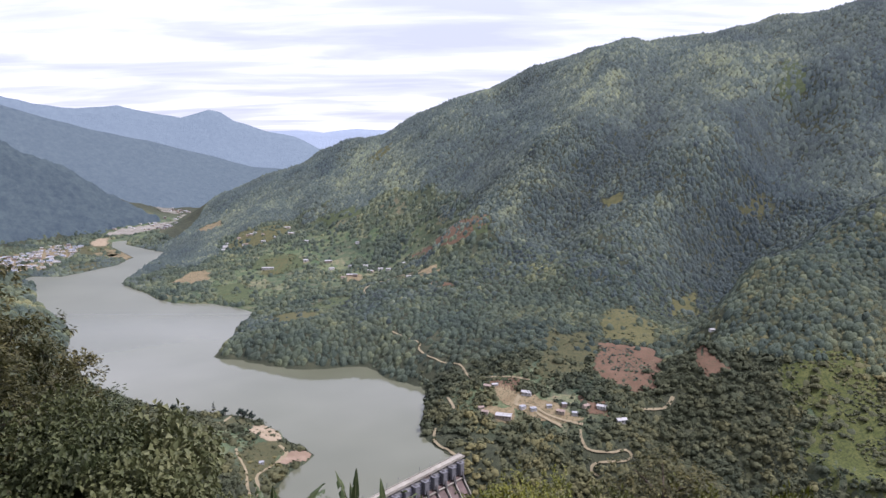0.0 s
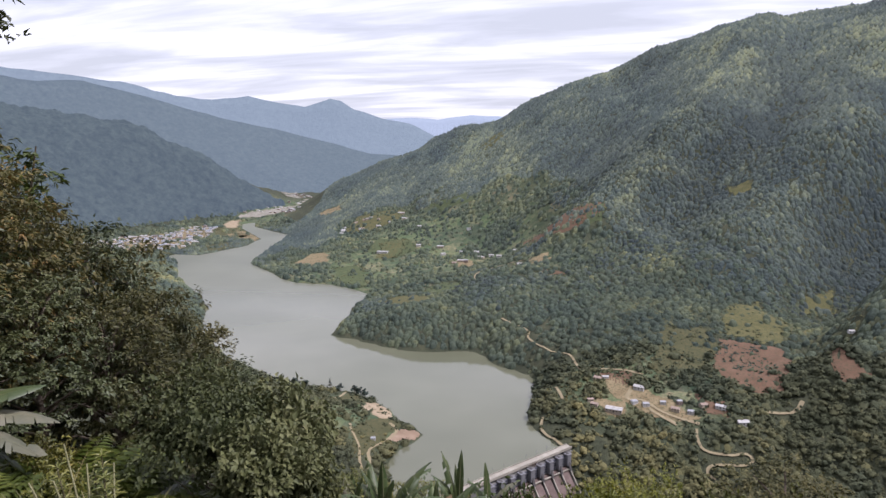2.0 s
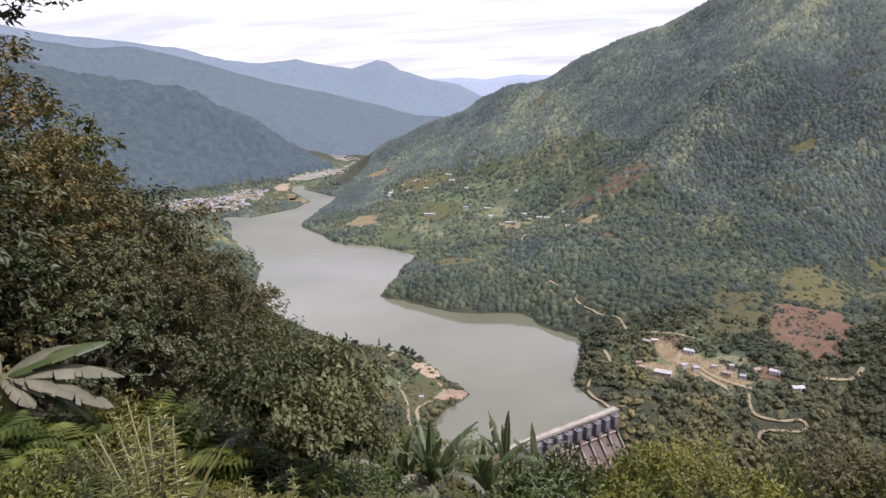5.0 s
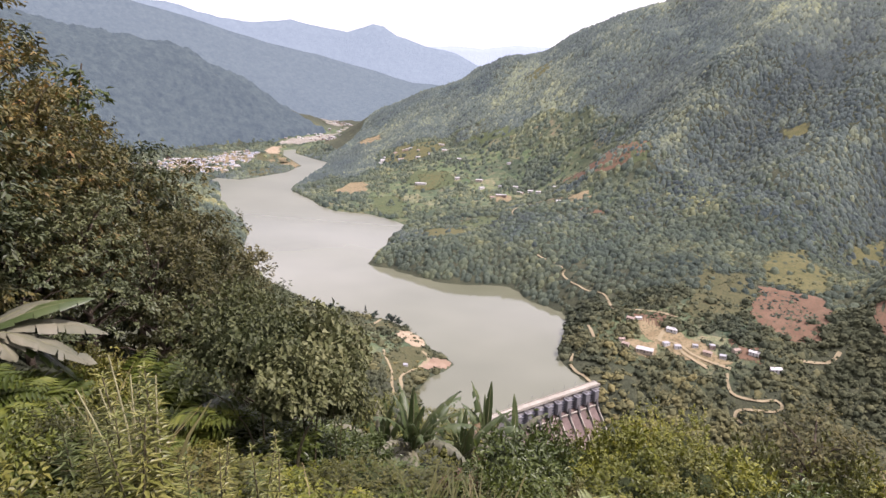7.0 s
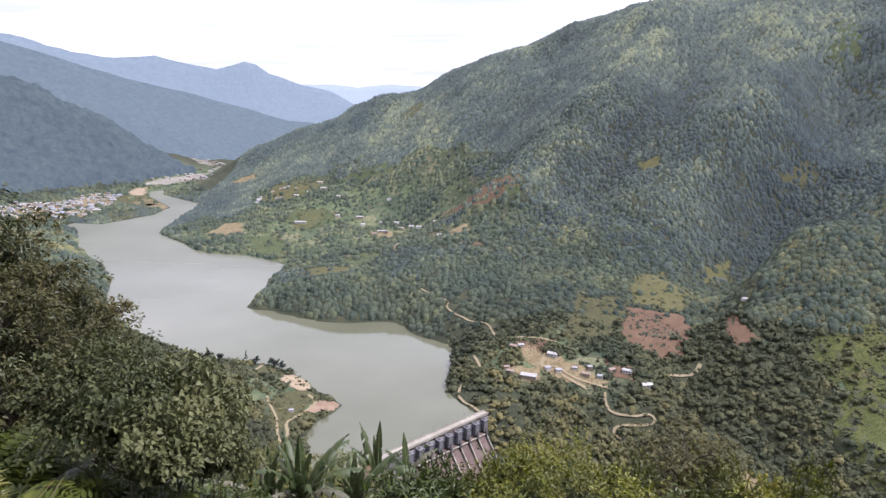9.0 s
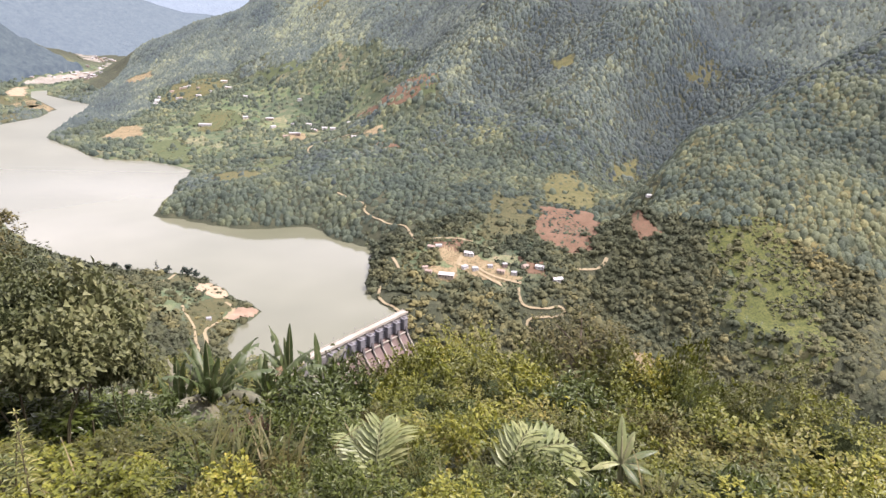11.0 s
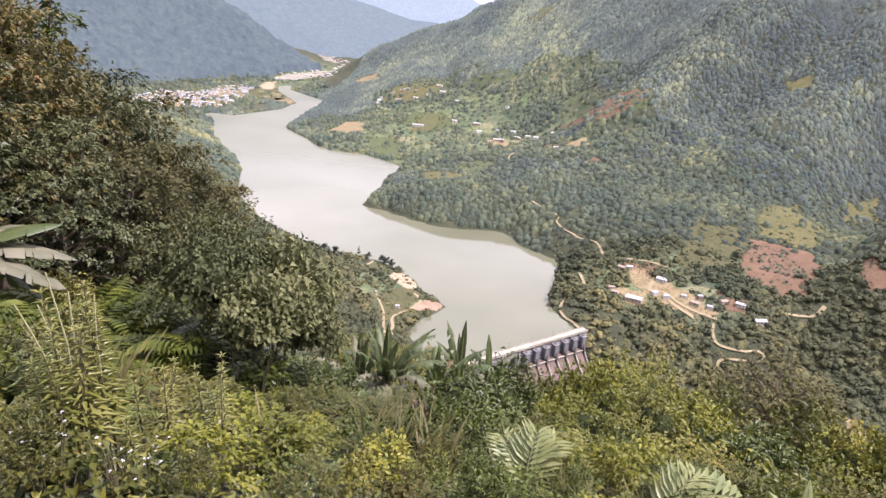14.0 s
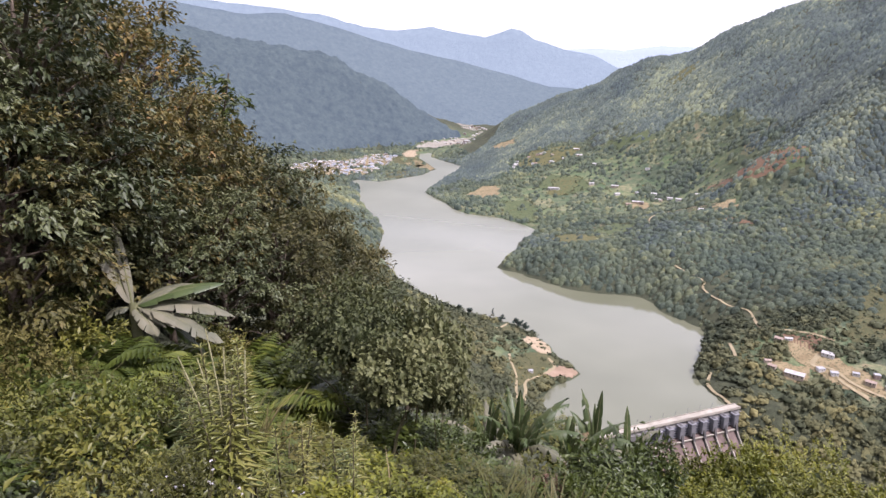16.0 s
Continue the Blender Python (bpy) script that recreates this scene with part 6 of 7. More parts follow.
def banana_crown(count, seed, length, width, tear, low=0.4):
    """Leaves all round: the young ones upright, the old ones hanging."""
    rng = random.Random(seed)
    out = []
    for k in range(count):
        t = k / (count - 1)
        pale = (LEAF_GREY,) if t > 0.55 and rng.random() < low else ((LEAF_DEAD,) if t > 0.8 and rng.random() < 0.4 else ())
        out.append((k * 137.5 + rng.uniform(-25, 25), 86 - 40 * t ** 0.9 + rng.uniform(-9, 9), 12 + 78 * t ** 0.9 + rng.uniform(-16, 20), length * rng.uniform(0.8, 1.1), width * rng.uniform(0.8, 1.15),
                    tear * (0.3 + 0.9 * t)) + pale)
    return out


banana(-15.9, 17.5, 268.75, banana_crown(15, 1, 2.3, 0.34, 1.0, 0.62) + [(205, 6, 30, 1.4, 0.45, 0.1, LEAF_GREY), (165, -6, 30, 1.3, 0.42, 0.1, LEAF_GREY), (240, 10, 36, 1.5, 0.42, 0.1, LEAF_GREY)], LEAF_BANANA,
       "banana plant with torn green arching leaves", 22, 0.13)
banana(-19.0, 18.5, 267.9, banana_crown(10, 4, 2.3, 0.34, 1.0, 0.6), LEAF_BANANA, "banana plant with torn green arching leaves", 25, 0.11)
banana(-10.8, 18.0, 268.1, banana_crown(10, 6, 2.0, 0.34, 1.0, 0.6) + [(70, 20, 80, 1.3, 0.3, 0.7, LEAF_DEAD), (120, 10, 80, 1.2, 0.3, 0.7, LEAF_DEAD)], LEAF_BANANA, "banana plant with torn and withered leaves", 28, 0.12)
banana(-8.5, 19.0, 268.3, [(-60, 74, 16, 2.0, 0.32, 0.25), (10, 86, 10, 2.0, 0.26, 0.15), (-30, 82, 12, 1.5, 0.2, 0.1)] + banana_crown(7, 2, 1.6, 0.34, 0.7, 0.2)[2:], LEAF_BANANA, "banana plant with upright young leaves", 23, 0.12)
banana(-5.6, 20.5, 267.3, [(-30, 84, 12, 1.8, 0.26, 0.15)] + banana_crown(6, 3, 1.5, 0.32, 0.7, 0.2)[2:], LEAF_BANANA, "banana plant with upright young leaves", 24, 0.10)
banana(27.6, 8.6, 273.75, [(-50, 45, 35, 0.62, 0.15, 0.1, LEAF_PALM), (5, 72, 16, 0.72, 0.15, 0.0, LEAF_PALM), (50, 64, 20, 0.52, 0.15, 0.0, LEAF_PALM), (85, 30, 35, 0.6, 0.15, 0.1), (-95, 8, 45, 0.5, 0.14, 0.1, LEAF_PALM), (150, -10, 40, 0.45, 0.14, 0.1), (110, 5, 45, 0.5, 0.14, 0.1)], LEAF_BANANA,
       "small banana plant with pale upright leaves", 26, 0.06)


def palm(az, r, base_z, fronds, label, seed):
    """A stemless palm: arched fronds with strap-shaped leaflets along both sides."""
    x, y, z = at_bank(az, r)
    rng = np.random.default_rng(seed)
    base = new("palm")
    base.location = (x, y, z)
    h = max(0.2, base_z - z)
    child("stem", tube([(0, 0, -0.3), (0, 0, h * 0.6), (0, 0, h)], 0.10, 0.06, 8), TRUNK_GREEN, base)
    for heading, up, sag, length in fronds:
        n = 12
        t = np.linspace(0, 1, n)
        ang = radians(up) - radians(sag) * t ** 1.2
        px = np.concatenate([[0], np.cumsum(np.cos(ang[:-1]))]) * length / n
        pz = np.concatenate([[0], np.cumsum(np.sin(ang[:-1]))]) * length / n
        a = radians(90 - heading)
        m = np.array([[math.cos(a), -math.sin(a), 0], [math.sin(a), math.cos(a), 0], [0, 0, 1]])
        base_p, ways, ups, lens = [], [], [], []
        for i in range(2, n):
            along = np.array([math.cos(ang[i]), 0, math.sin(ang[i])])
            nrm = np.array([-math.sin(ang[i]), 0, math.cos(ang[i])])
            for s in (-1, 1):
                w = along * (0.55 + 0.5 * t[i]) + np.array([0, s, 0]) * 0.95 + nrm * 0.22 + rng.normal(size=3) * 0.06
                base_p.append((px[i], 0, pz[i]))
                ways.append(w)
                ups.append(nrm + np.array([0, -s * 0.35, 0]))
                lens.append(length * 0.46 * (0.55 + 0.6 * math.sin(math.pi * (0.15 + 0.75 * t[i]))))
        v, f = leaf_blades(np.array(base_p), unit(np.array(ways)), unit(np.array(ups)), np.array(lens), np.array(lens) * 0.23, 0.16, 0.22)
        leaf = child("frond", (v @ m.T + (0, 0, h), f), LEAF_PALM, base)
        rib = tube([(px[i], 0, pz[i]) for i in range(n)], 0.018, 0.005, 5)
        child("midrib", (rib[0] @ m.T + (0, 0, h), rib[1]), TRUNK_GREEN, leaf)
    tagged(base, label, "palm", "palms on the bank")


palm(16.2, 8.2, 273.15, [(70, 55, 80, 1.35), (88, 40, 80, 1.5), (108, 18, 65, 1.35), (40, 70, 70, 1.0)], "stemless palm with pale arching feather fronds", 31)
palm(2.4, 7.1, 273.85, [(-80, 25, 50, 0.95), (10, 72, 40, 0.85), (40, 66, 45, 0.85), (-40, 60, 50, 0.8)], "stemless palm with pale arching feather fronds", 32)


# -- ferns and grass
def fern_shape(size, seed):
    rng = np.random.default_rng(seed)
    base = new("fern")
    pieces = []
    for k in range(15):
        heading, up, sag = k * 2.4 + rng.random(), 1.15 - 0.5 * rng.random(), 1.2 + 0.6 * rng.random()
        length = size * (0.7 + 0.5 * rng.random())
        n = 15
        t = np.linspace(0, 1, n)
        ang = up - sag * t
        px, pz = np.cumsum(np.cos(ang)) * length / n, np.cumsum(np.sin(ang)) * length / n
        c, s = math.cos(heading), math.sin(heading)
        b, w, u, l = [], [], [], []
        for i in range(2, n):
            along = np.array([c * math.cos(ang[i]), s * math.cos(ang[i]), math.sin(ang[i])])
            side = np.array([-s, c, 0])
            for q in (-1, 1):
                b.append((c * px[i], s * px[i], pz[i] + 0.05))
                w.append(along * 0.35 + side * q + (0, 0, -0.15))
                u.append((0, 0, 1.0))
                l.append(length * 0.26 * math.sin(math.pi * (0.12 + 0.86 * t[i])) ** 0.8 + 0.02)
        pieces.append(leaf_blades(np.array(b), unit(np.array(w)), np.array(u), np.array(l), np.array(l) * 0.30, 0.1, 0.15))
    child("fronds", join(pieces), LEAF_FERN, base)
    tagged(base, "green fern with arching fronds on the bank", "fern", "ferns on the bank")
    return base


def grass_shape(height, blades, seed):
    rng = np.random.default_rng(seed)
    base = new("grass_clump")
    pieces = []
    for k in range(blades):
        a, lean, h = rng.random() * 6.28, 0.15 + 0.6 * rng.random(), height * (0.5 + 0.6 * rng.random())
        p0 = np.array([rng.normal() * 0.08, rng.normal() * 0.08, -0.05])
        pts = [p0 + (math.cos(a) * lean * h * t ** 1.8, math.sin(a) * lean * h * t ** 1.8, h * (t - 0.25 * lean * t ** 3)) for t in (0, 0.35, 0.7, 1.0)]
        s = np.array([-math.sin(a), math.cos(a), 0]) * 0.011
        v = np.array([pts[0] - s, pts[0] + s, pts[1] - s, pts[1] + s, pts[2] - s * 0.7, pts[2] + s * 0.7, pts[3] - s * 0.15, pts[3] + s * 0.15])
        pieces.append((v, np.array([(0, 1, 3, 2), (2, 3, 5, 4), (4, 5, 7, 6)])))
    child("blade", join(pieces), GRASS, base)
    tagged(base, "tuft of long coarse grass blades", "grass", "grass tufts on the bank")
    return base


FERNS, TUFTS = [], []


def put_low(store, make, az, r, size, turn, tilt=0.0):
    x, y, z = at_bank(az, r)
    m = Matrix.Translation((x, y, z)) @ Matrix.Rotation(radians(turn), 4, "Z") @ Matrix.Scale(size, 4)
    k = int(turn) % 3
    while len(store) < 3:
        store.append([make(len(store)), False])
    if store[k][1]:
        copy_thing(store[k][0], m).matrix_basis = m
    else:
        store[k][1] = True
        store[k][0].matrix_basis = m


def put_fern(az, r, size, turn):
    put_low(FERNS, lambda k: fern_shape(0.8, 60 + k), az, r, size, turn)


def put_grass(az, r, size, turn):
    put_low(TUFTS, lambda k: grass_shape(0.8, 34, 64 + k), az, r, size, turn)


# the shrubs that stand out, row by row up the bank: kind, heading, distance, angle of the top, half width
SHRUB_ROWS = [("broad", -30.5, 11.6, -18.9, 1.9), ("broad", -26, 12.2, -21.5, 1.6), ("broad", -28, 10.4, -24.5, 1.3), ("broad", -23.5, 12.8, -24.5, 1.2), ("glossy", -31, 12.8, -28.5, 1.0),
               ("glossy", -27, 13.0, -30, 1.0), ("glossy", -23.5, 13.4, -31.5, 1.0), ("glossy", -35.5, 12.6, -26.5, 1.0), ("glossy", -29, 11.6, -31.5, 0.9), ("glossy", -6.0, 10.4, -31.0, 1.1), ("glossy", -4.0, 9.8, -33.5, 1.0),
               ("glossy", -7.6, 9.4, -34.8, 1.0), ("yellow", 5.3, 20, -28.0, 1.7), ("yellow", 9.0, 21, -27.2, 2.3), ("yellow", 13.3, 20, -27.9, 1.8), ("yellow", 6.5, 17, -29.8, 1.8), ("yellow", 1.6, 18, -29.6, 1.4), ("olive", -0.9, 18, -30.6, 1.2), ("glossy", -3.0, 14, -29.6, 1.15), ("yellow", 3.8, 17, -28.4, 1.5),
               ("olive", 11.5, 17.5, -29.6, 1.7), ("olive", 23.2, 22, -26.0, 1.8), ("olive", 16.2, 21, -27.4, 1.6)]
SHRUB_ROWS += [("yellow", 30.3, 20, -25.5, 1.3), ("yellow", 27.8, 19.5, -27.6, 1.6), ("lime", 31.5, 18, -27.6, 1.2), ("yellow", 34.5, 20, -27.3, 1.8), ("olive", 38.5, 19, -25.6, 2.1), ("yellow", 43, 18, -26.5, 2.2),
               ("olive", 25.2, 20, -27.6, 1.4), ("yellow", 16.8, 16, -29.8, 1.7), ("glossy", 20.5, 16, -30.2, 1.5), ("yellow", 25.5, 16.2, -30.0, 1.6), ("olive", 30.2, 15, -31.2, 1.5), ("yellow", 35, 15, -30.6, 1.7),
               ("olive", 40, 14.5, -30.2, 1.7), ("yellow", 46, 15, -30, 1.8), ("yellow", 1.5, 14.5, -32.4, 1.2), ("yellow", 6, 13.6, -32.4, 1.3), ("olive", 21.5, 12.5, -33.6, 1.1), ("olive", 9.5, 13.5, -32.6, 1.1),
               ("glossy", 5.5, 11.4, -35.2, 1.0), ("olive", 17.5, 12.6, -33.4, 1.2), ("sage", 19, 11, -36, 1.2), ("yellow", 31, 12, -33.6, 1.1)]
SHRUB_ROWS += [("olive", 34.5, 11.5, -33.8, 1.3), ("olive", 39.0, 11, -34, 1.3), ("yellow", 44, 11, -34, 1.4), ("glossy", -21.5, 12.4, -37.2, 0.9), ("glossy", -28.0, 14.5, -30.5, 1.4), ("glossy", -24.8, 15.2, -31.0, 1.4), ("glossy", -22.2, 15.8, -30.8, 1.3), ("glossy", -19.8, 16.6, -32.0, 1.2), ("lime", -47.5, 8.4, -26.5, 0.6), ("dry", -37.5, 7.6, -33.5, 0.8), ("sage", -33.5, 7.6, -35, 0.9), ("yellow", -29.5, 7.6, -36.5, 0.7), ("sage", -20, 8.6, -38, 1.2), ("sage", -15, 8.4, -38.5, 1.2),
               ("sage", -10.5, 8.6, -38.5, 1.0), ("sage", -24, 8.2, -37.5, 0.8), ("glossy", -18.5, 10.4, -37.2, 1.0), ("glossy", -57, 8.6, -27.5, 1.0), ("olive", 1.5, 8.8, -38.2, 0.95), ("olive", 8.0, 9.2, -37.6, 0.9),
               ("sage", 17, 8.6, -39, 1.1), ("olive", 21.5, 9.0, -38, 1.0), ("yellow", 31, 8.6, -39, 1.0), ("olive", 33, 8.4, -38.5, 1.1)]
SHRUB_ROWS += [("yellow", 39, 8.2, -39, 1.1), ("glossy", -3.5, 9.6, -37.8, 0.9), ("olive", 4.8, 9.9, -37, 0.9), ("yellow", -21.5, 6.6, -37.5, 0.45)]
for kind, az, r, el, width in SHRUB_ROWS:
    plant_to(kind, az, r, el, width)


def undergrowth():
    rng = random.Random(77)
    # bushes in patches of a kind, with hollows left between them
    placed = []
    tries = 0
    while len(placed) < 175 and tries < 6000:
        tries += 1
        az, r = rng.uniform(-66, 52), 4.3 + 10.5 * rng.random() ** 1.1
        x, y = r * math.sin(radians(az)), r * math.cos(radians(az))
        w = (0.30 + 0.032 * r) * rng.uniform(0.7, 1.5)
        if -43 < az < -10 and r > 9.0 or -56 < az < -45 and r > 9.2:
            continue
        if math.hypot(x - 2.5, y - 7.9) < w + 0.5 or math.hypot(x - 0.3, y - 7.1) < w + 0.35 or math.hypot(x - 4.0, y - 7.5) < w + 0.3:
            continue
        if any(math.hypot(x - a, y - b) < 0.72 * (w + c) for a, b, c in placed):
            continue
        placed.append((x, y, w))
        k = float(fbm(np.array([x * 9 + 700]), np.array([y * 9 + 300]), 22, 53)[0]) + rng.uniform(-0.07, 0.07)
        if az < -36:
            kind = "dry" if k < 0.38 else ("sage" if k < 0.47 else ("lime" if k < 0.58 else "olive"))
        elif az < -18:
            kind = "sage" if k < 0.42 else ("dry" if k < 0.50 else ("yellow" if k < 0.57 else "olive"))
        elif az > 22:
            kind = "glossy" if k < 0.42 else ("olive" if k < 0.52 else ("yellow" if k < 0.60 else "dry"))
        else:
            kind = "glossy" if k < 0.38 else ("olive" if k < 0.48 else ("yellow" if k < 0.56 else ("dry" if k < 0.6 else "lime")))
        tall = w * rng.uniform(1.1, 2.0) + 0.15
        if -43 < az < -8:  # low in front of the hollow under the broad-leaved shrubs
            tall = min(tall, max(0.3, 280 - r * math.tan(radians(36.5)) - at_bank(az, r)[2]))
        plant(kind, az, r, tall, min(0.98, w), rng.uniform(0, 360))
    # low seedlings in the hollows
    for k in range(40):
        az, r = rng.uniform(-66, 52), 4.0 + 8.5 * rng.random()
        plant(rng.choice(("sage", "olive", "glossy")), az, r, 0.25 + 0.2 * rng.random(), 0.3 + 0.25 * rng.random(), rng.uniform(0, 360))
    for k in range(7):
        put_fern(-54 + 1.1 * k, 11.2 - 0.2 * (k % 3), 1.5, 50 * k)
    for k in range(70):
        put_fern(rng.uniform(-66, -40), 6.8 + 6.7 * rng.random(), 0.65 + 0.4 * rng.random(), rng.uniform(0, 360))
    for k in range(26):
        put_fern(rng.uniform(-43.5, -37), 11.0 + 4 * rng.random(), 1.6 + 0.8 * rng.random(), rng.uniform(0, 360))
    for k in range(8):
        put_fern(rng.uniform(-30, 40), 8.0 + 5 * rng.random(), 0.8 + 0.4 * rng.random(), rng.uniform(0, 360))
    for k in range(12):
        put_grass(rng.uniform(-62, 48), 4.5 + 5.0 * rng.random(), 0.8 + 0.5 * rng.random(), rng.uniform(0, 360))
    for az, r in ((-42, 8.0), (-44, 7.8), (-46.5, 8.4), (-40, 7.6), (-14, 7.0), (-11, 6.7), (-8, 7.2)):
        put_grass(az, r, 1.6, az * 7 % 360)
    # taller cover on the slope that falls away behind
    for k in range(20):
        az, r = rng.uniform(-24, 50), 23 + 16 * rng.random()
        plant(rng.choice(("olive", "yellow", "olive")), az, r, 2.2 + rng.random(), 1.9 + 0.8 * rng.random(), rng.uniform(0, 360))


def plume_grass(az, r, height, seed):
    """A clump of coarse grass with reddish feathery plumes."""
    rng = np.random.default_rng(seed)
    base = grass_shape(height * 0.7, 26, seed)
    x, y, z = at_bank(az, r)
    base.name = "plume_grass"
    base.matrix_basis = Matrix.Translation((x, y, z))
    for k in range(4):
        a, lean = rng.random() * 6.28, 0.1 + 0.2 * rng.random()
        tip = np.array([math.cos(a) * lean, math.sin(a) * lean, 1.0]) * height * (0.85 + 0.3 * rng.random())
        stalk = child("stalk", tube([(0, 0, 0), tip * (0.3, 0.3, 0.5), tip], 0.006, 0.003, 4), STEM, base)
        t = 0.68 + 0.36 * rng.random(70)
        at = tip[None, :] * t[:, None]
        child("plume", leaf_blades(at, unit(tip[None, :] + rng.normal(size=(70, 3)) * 0.45), unit(rng.normal(size=(70, 3))), np.full(70, 0.11), np.full(70, 0.014), small=True), PLUME, stalk, "dull red feathery plume")
    tagged(base, "coarse grass clump with dull red plumes", "grass", "grass tufts on the bank")


def cane(az0, el0, az1, el1, r):
    """A dry pale cane standing out of the bushes."""
    foot, tip = polar(az0, r, 280 + r * math.tan(radians(el0))), polar(az1, r * 1.01, 280 + r * 1.01 * math.tan(radians(el1)))
    x, y, z = foot[0], foot[1], float(ground_z(foot[0], foot[1]))
    base = new("cane")
    base.location = (x, y, z)
    rise_to = (0.0, 0.0, foot[2] - z)
    end = (tip[0] - x, tip[1] - y, tip[2] - z)
    child("stalk", tube([(-0.3 * end[0], -0.3 * end[1], -0.2), rise_to, tuple((rise_to[k] + end[k]) / 2 + (0.02 if k == 2 else 0) for k in range(3)), end], 0.010, 0.006, 6), CANE, base)
    tagged(base, "dry pale cane among the bushes", "cane", "canes on the bank")


CANE = surface("dry_cane", [(0.3, (0.20, 0.19, 0.10)), (0.7, (0.32, 0.30, 0.17))], 3, 30)
for az0, el0, az1, el1 in ((-43.8, -27.8, -45.6, -24.7), (-42.8, -27.8, -43.9, -25.0), (-42.1, -26.5, -42.9, -22.5), (-41.5, -26.5, -41.4, -24.3), (-39.7, -26.8, -39.4, -24.7)):
    cane(az0, el0 - 2, az1, el1, 5.25)
PLUME = foliage("dull_red_plumes", [(0.0, (0.15, 0.085, 0.065)), (1.0, (0.24, 0.15, 0.12))], patch=1.0, through_light=0.3)
plume_grass(-9.2, 8.3, 0.95, 91)
plume_grass(-11.6, 8.7, 0.85, 92)


LEAF_STALK = foliage("pale_weed_leaves", [(0.0, (0.070, 0.088, 0.034)), (0.6, (0.110, 0.126, 0.052)), (1.0, (0.165, 0.172, 0.080))], patch=1.0, rough=0.5, through_light=0.3)


def leafy_stalk(az, r, height, seed, mat=None, whorls=9, size=1.0):
    """A tall weed: one stem with whorls of long pointed leaves."""
    rng = np.random.default_rng(seed)
    x, y, z = at_bank(az, r)
    base = new("tall_weed")
    base.location = (x, y, z)
    lean = rng.normal(size=2) * 0.08
    child("stem", tube([(0, 0, -0.2), (lean[0] * 0.4, lean[1] * 0.4, height * 0.5), (lean[0], lean[1], height)], 0.012, 0.005, 6), STEM, base)
    b, w, u, l = [], [], [], []
    for k in range(whorls):
        t = 0.35 + 0.65 * k / (whorls - 1)
        for j in range(5):
            a = j * 1.257 + k * 0.6 + rng.normal() * 0.15
            b.append((lean[0] * t, lean[1] * t, height * t))
            w.append((math.cos(a), math.sin(a), 0.05 + 0.9 * (t - 0.35) + rng.normal() * 0.1))
            u.append((-0.3 * math.cos(a), -0.3 * math.sin(a), 1.0))
            l.append((0.27 - 0.15 * (t - 0.35) / 0.65) * rng.uniform(0.8, 1.15) * size)
    child("leaves", leaf_blades(np.array(b), unit(np.array(w)), unit(np.array(u)), np.array(l), np.array(l) * 0.24, 0.2, 0.3), mat or LEAF_STALK, base)
    tagged(base, "upright cane with long lime-green leaves" if mat else "tall weed with whorls of long pale green leaves", "weed", "tall weeds on the bank")


PETAL = surface("white_petals", [(0.3, (0.40, 0.38, 0.40)), (0.7, (0.56, 0.54, 0.56))], 5, 40)


def flower_shape(seed):
    """A low weed with a few small white flower heads."""
    rng = np.random.default_rng(seed)
    base = new("flowering_weed")
    for k in range(7):
        a, h = rng.random() * 6.28, 0.34 + 0.25 * rng.random()
        tip = np.array([math.cos(a) * 0.22 * rng.random(), math.sin(a) * 0.22 * rng.random(), h])
        stalk = child("stalk", tube([(0, 0, -0.1), tip * (0.4, 0.4, 0.5), tip], 0.004, 0.003, 4), STEM, base)
        way = unit(rng.normal(size=(9, 3)) * (1, 1, 0.25) + (0, 0, 0.25))
        child("flower_head", leaf_blades(np.repeat(tip[None], 9, axis=0), way, unit(rng.normal(size=(9, 3)) * 0.2 + (0, 0, 1)), np.full(9, 0.014), np.full(9, 0.009)), PETAL, stalk, "small white flower head")
    n = 40
    at = rng.normal(size=(n, 3)) * (0.14, 0.14, 0) + np.stack([np.zeros(n), np.zeros(n), 0.05 + 0.32 * rng.random(n)], axis=1)
    child("leaves", leaf_blades(at, unit(rng.normal(size=(n, 3)) * (1, 1, 0.3)), unit(rng.normal(size=(n, 3)) * 0.3 + (0, 0, 1)), np.full(n, 0.09), np.full(n, 0.05)), LEAF_OLIVE, base)
    tagged(base, "low weed with small white flower heads", "weed", "flowering weeds on the bank")
    return base


FLOWERS = []


LEAF_LIME = foliage("lime_cane_leaves", [(0.0, (0.076, 0.086, 0.019)), (0.5, (0.128, 0.132, 0.034)), (1.0, (0.203, 0.186, 0.062))], patch=1.0, rough=0.42, through_light=0.22, spec=0.42)


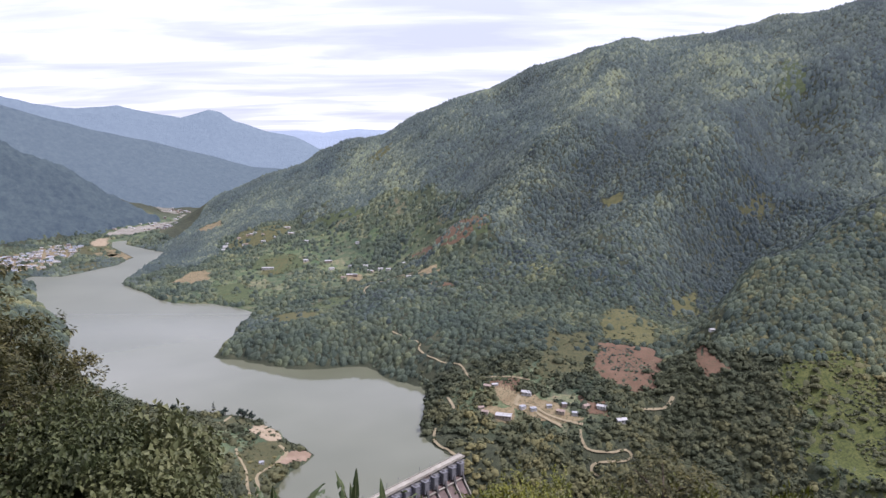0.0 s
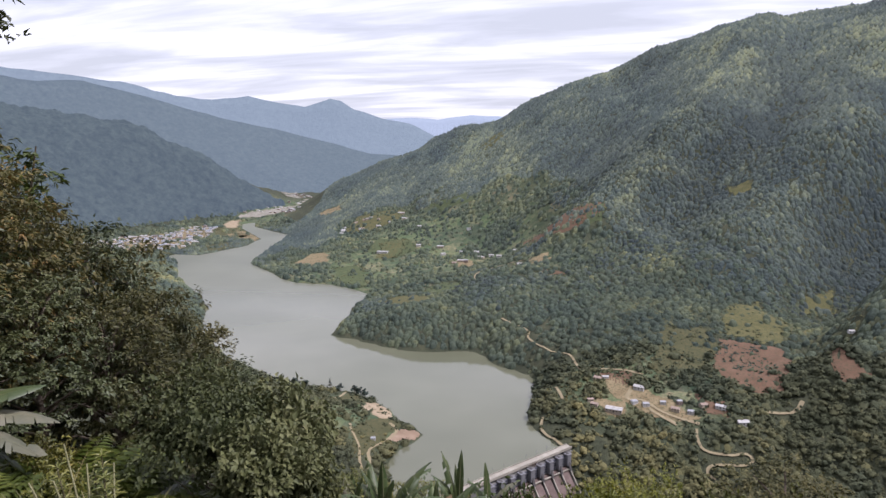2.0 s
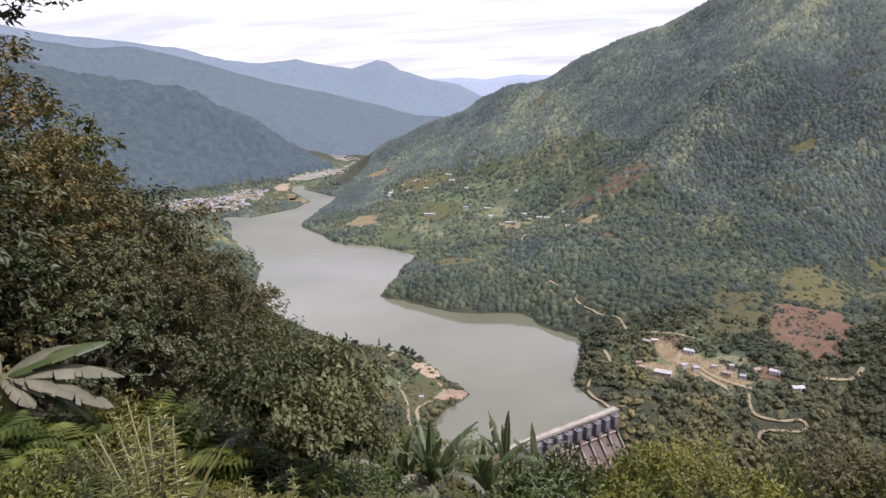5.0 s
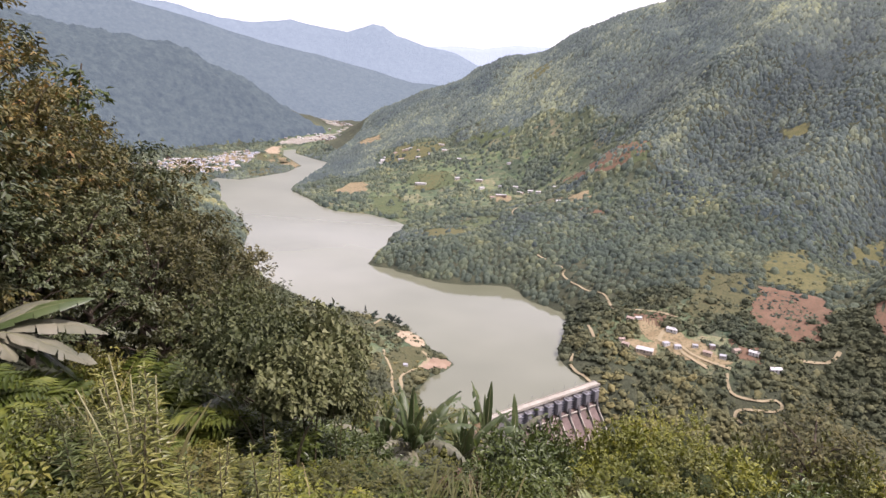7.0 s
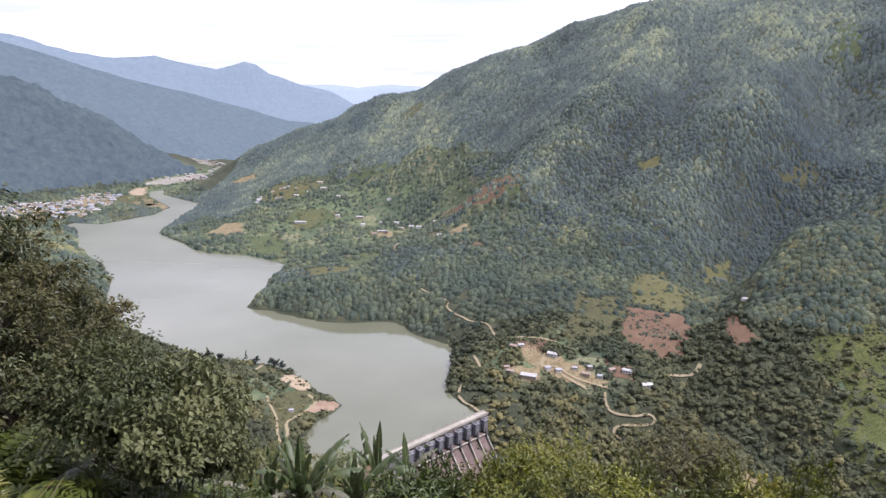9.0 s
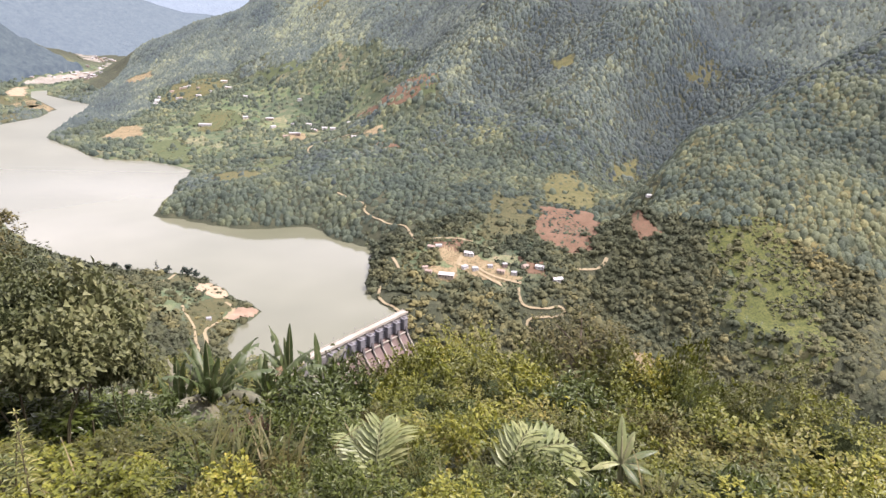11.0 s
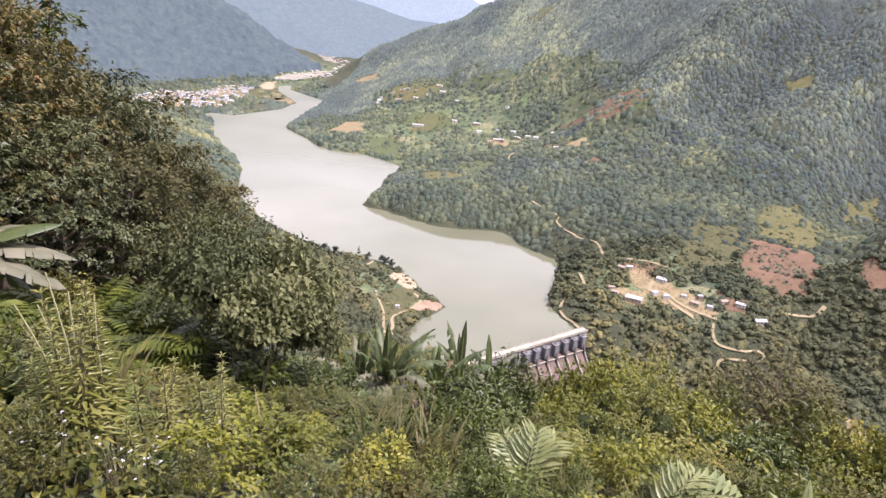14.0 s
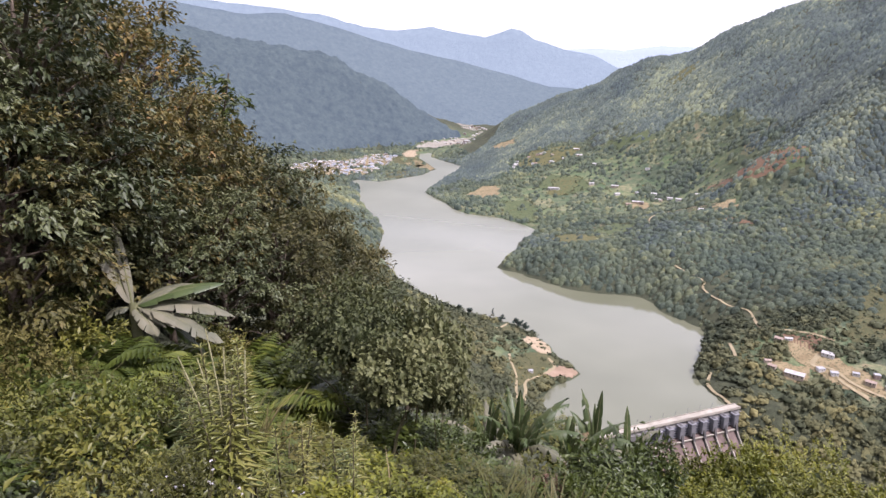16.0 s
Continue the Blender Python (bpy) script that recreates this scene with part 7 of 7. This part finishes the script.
def weeds_that_stand_out():
    rng = random.Random(5)
    # a clump of lime-green leafy canes close below the camera, and lower ones beside it
    for k in range(17):
        az, r = -41.6 + rng.uniform(-4.2, 2.2), 5.2 + rng.uniform(-0.35, 0.4)
        z = at_bank(az, r)[2]
        leafy_stalk(az, r, 277.60 - 0.05 * (az + 41.2) ** 2 - z + rng.uniform(-0.25, 0.1), 400 + k, LEAF_LIME, 15, 0.78)
    for k in range(9):
        az, r = -34.0 + rng.uniform(-4.0, 5.0), 5.6 + rng.uniform(-0.4, 0.6)
        leafy_stalk(az, r, 276.55 - at_bank(az, r)[2] + rng.uniform(-0.3, 0.1), 430 + k, LEAF_LIME, 9, 0.6)
    for az, r, height in ((-46.6, 7.4, 0.9), (-44.2, 6.9, 0.7), (-53.0, 7.6, 0.8), (-31.0, 7.2, 0.75), (-6.5, 7.6, 0.7)):
        leafy_stalk(az, r, height, int(az * -3) + 200)
    for k in range(9):
        put_low(FLOWERS, lambda n: flower_shape(300 + n), rng.uniform(-47, -27), 4.3 + 1.0 * rng.random(), 0.9 + 0.4 * rng.random(), rng.uniform(0, 360))


def ground_cover():
    """Creeping weeds and fallen leaves that close the soil of the bank."""
    rng = np.random.default_rng(12)
    for name, mat, label, count, rise, size in (("weeds", LEAF_DUSK, "low creeping dark green weeds", 17000, 0.22, 0.12), ("weeds", LEAF_OLIVE, "low creeping olive weeds", 9000, 0.28, 0.14),
                                                ("leaf_litter", LEAF_DEAD, "dry brown fallen leaves", 7000, 0.03, 0.09)):
        az, r = np.radians(rng.uniform(-68, 54, count)), 2.6 + 11.5 * rng.random(count) ** 0.8
        x, y = r * np.sin(az), r * np.cos(az)
        up = np.clip(fbm(x * 9 + 200, y * 9 + 90, 9, 13) * 2 - 0.5, 0.1, 1.2)
        base = np.stack([x, y, ground_z(x, y) + rise * up * rng.random(count)], axis=1)
        way = unit(rng.normal(size=(count, 3)) * (1, 1, 0.5) + (0, 0, 0.35 if rise > 0.1 else 0))
        v, f = leaf_blades(base, way, unit(rng.normal(size=(count, 3)) * 0.3 + (0, 0, 1)), size * (0.6 + 0.8 * rng.random(count)), size * 0.45 * (0.6 + 0.8 * rng.random(count)))
        tagged(new(name, mesh_of(name, v, f, mat)), label, "ground cover", kind="stuff")


undergrowth()
weeds_that_stand_out()
ground_cover()
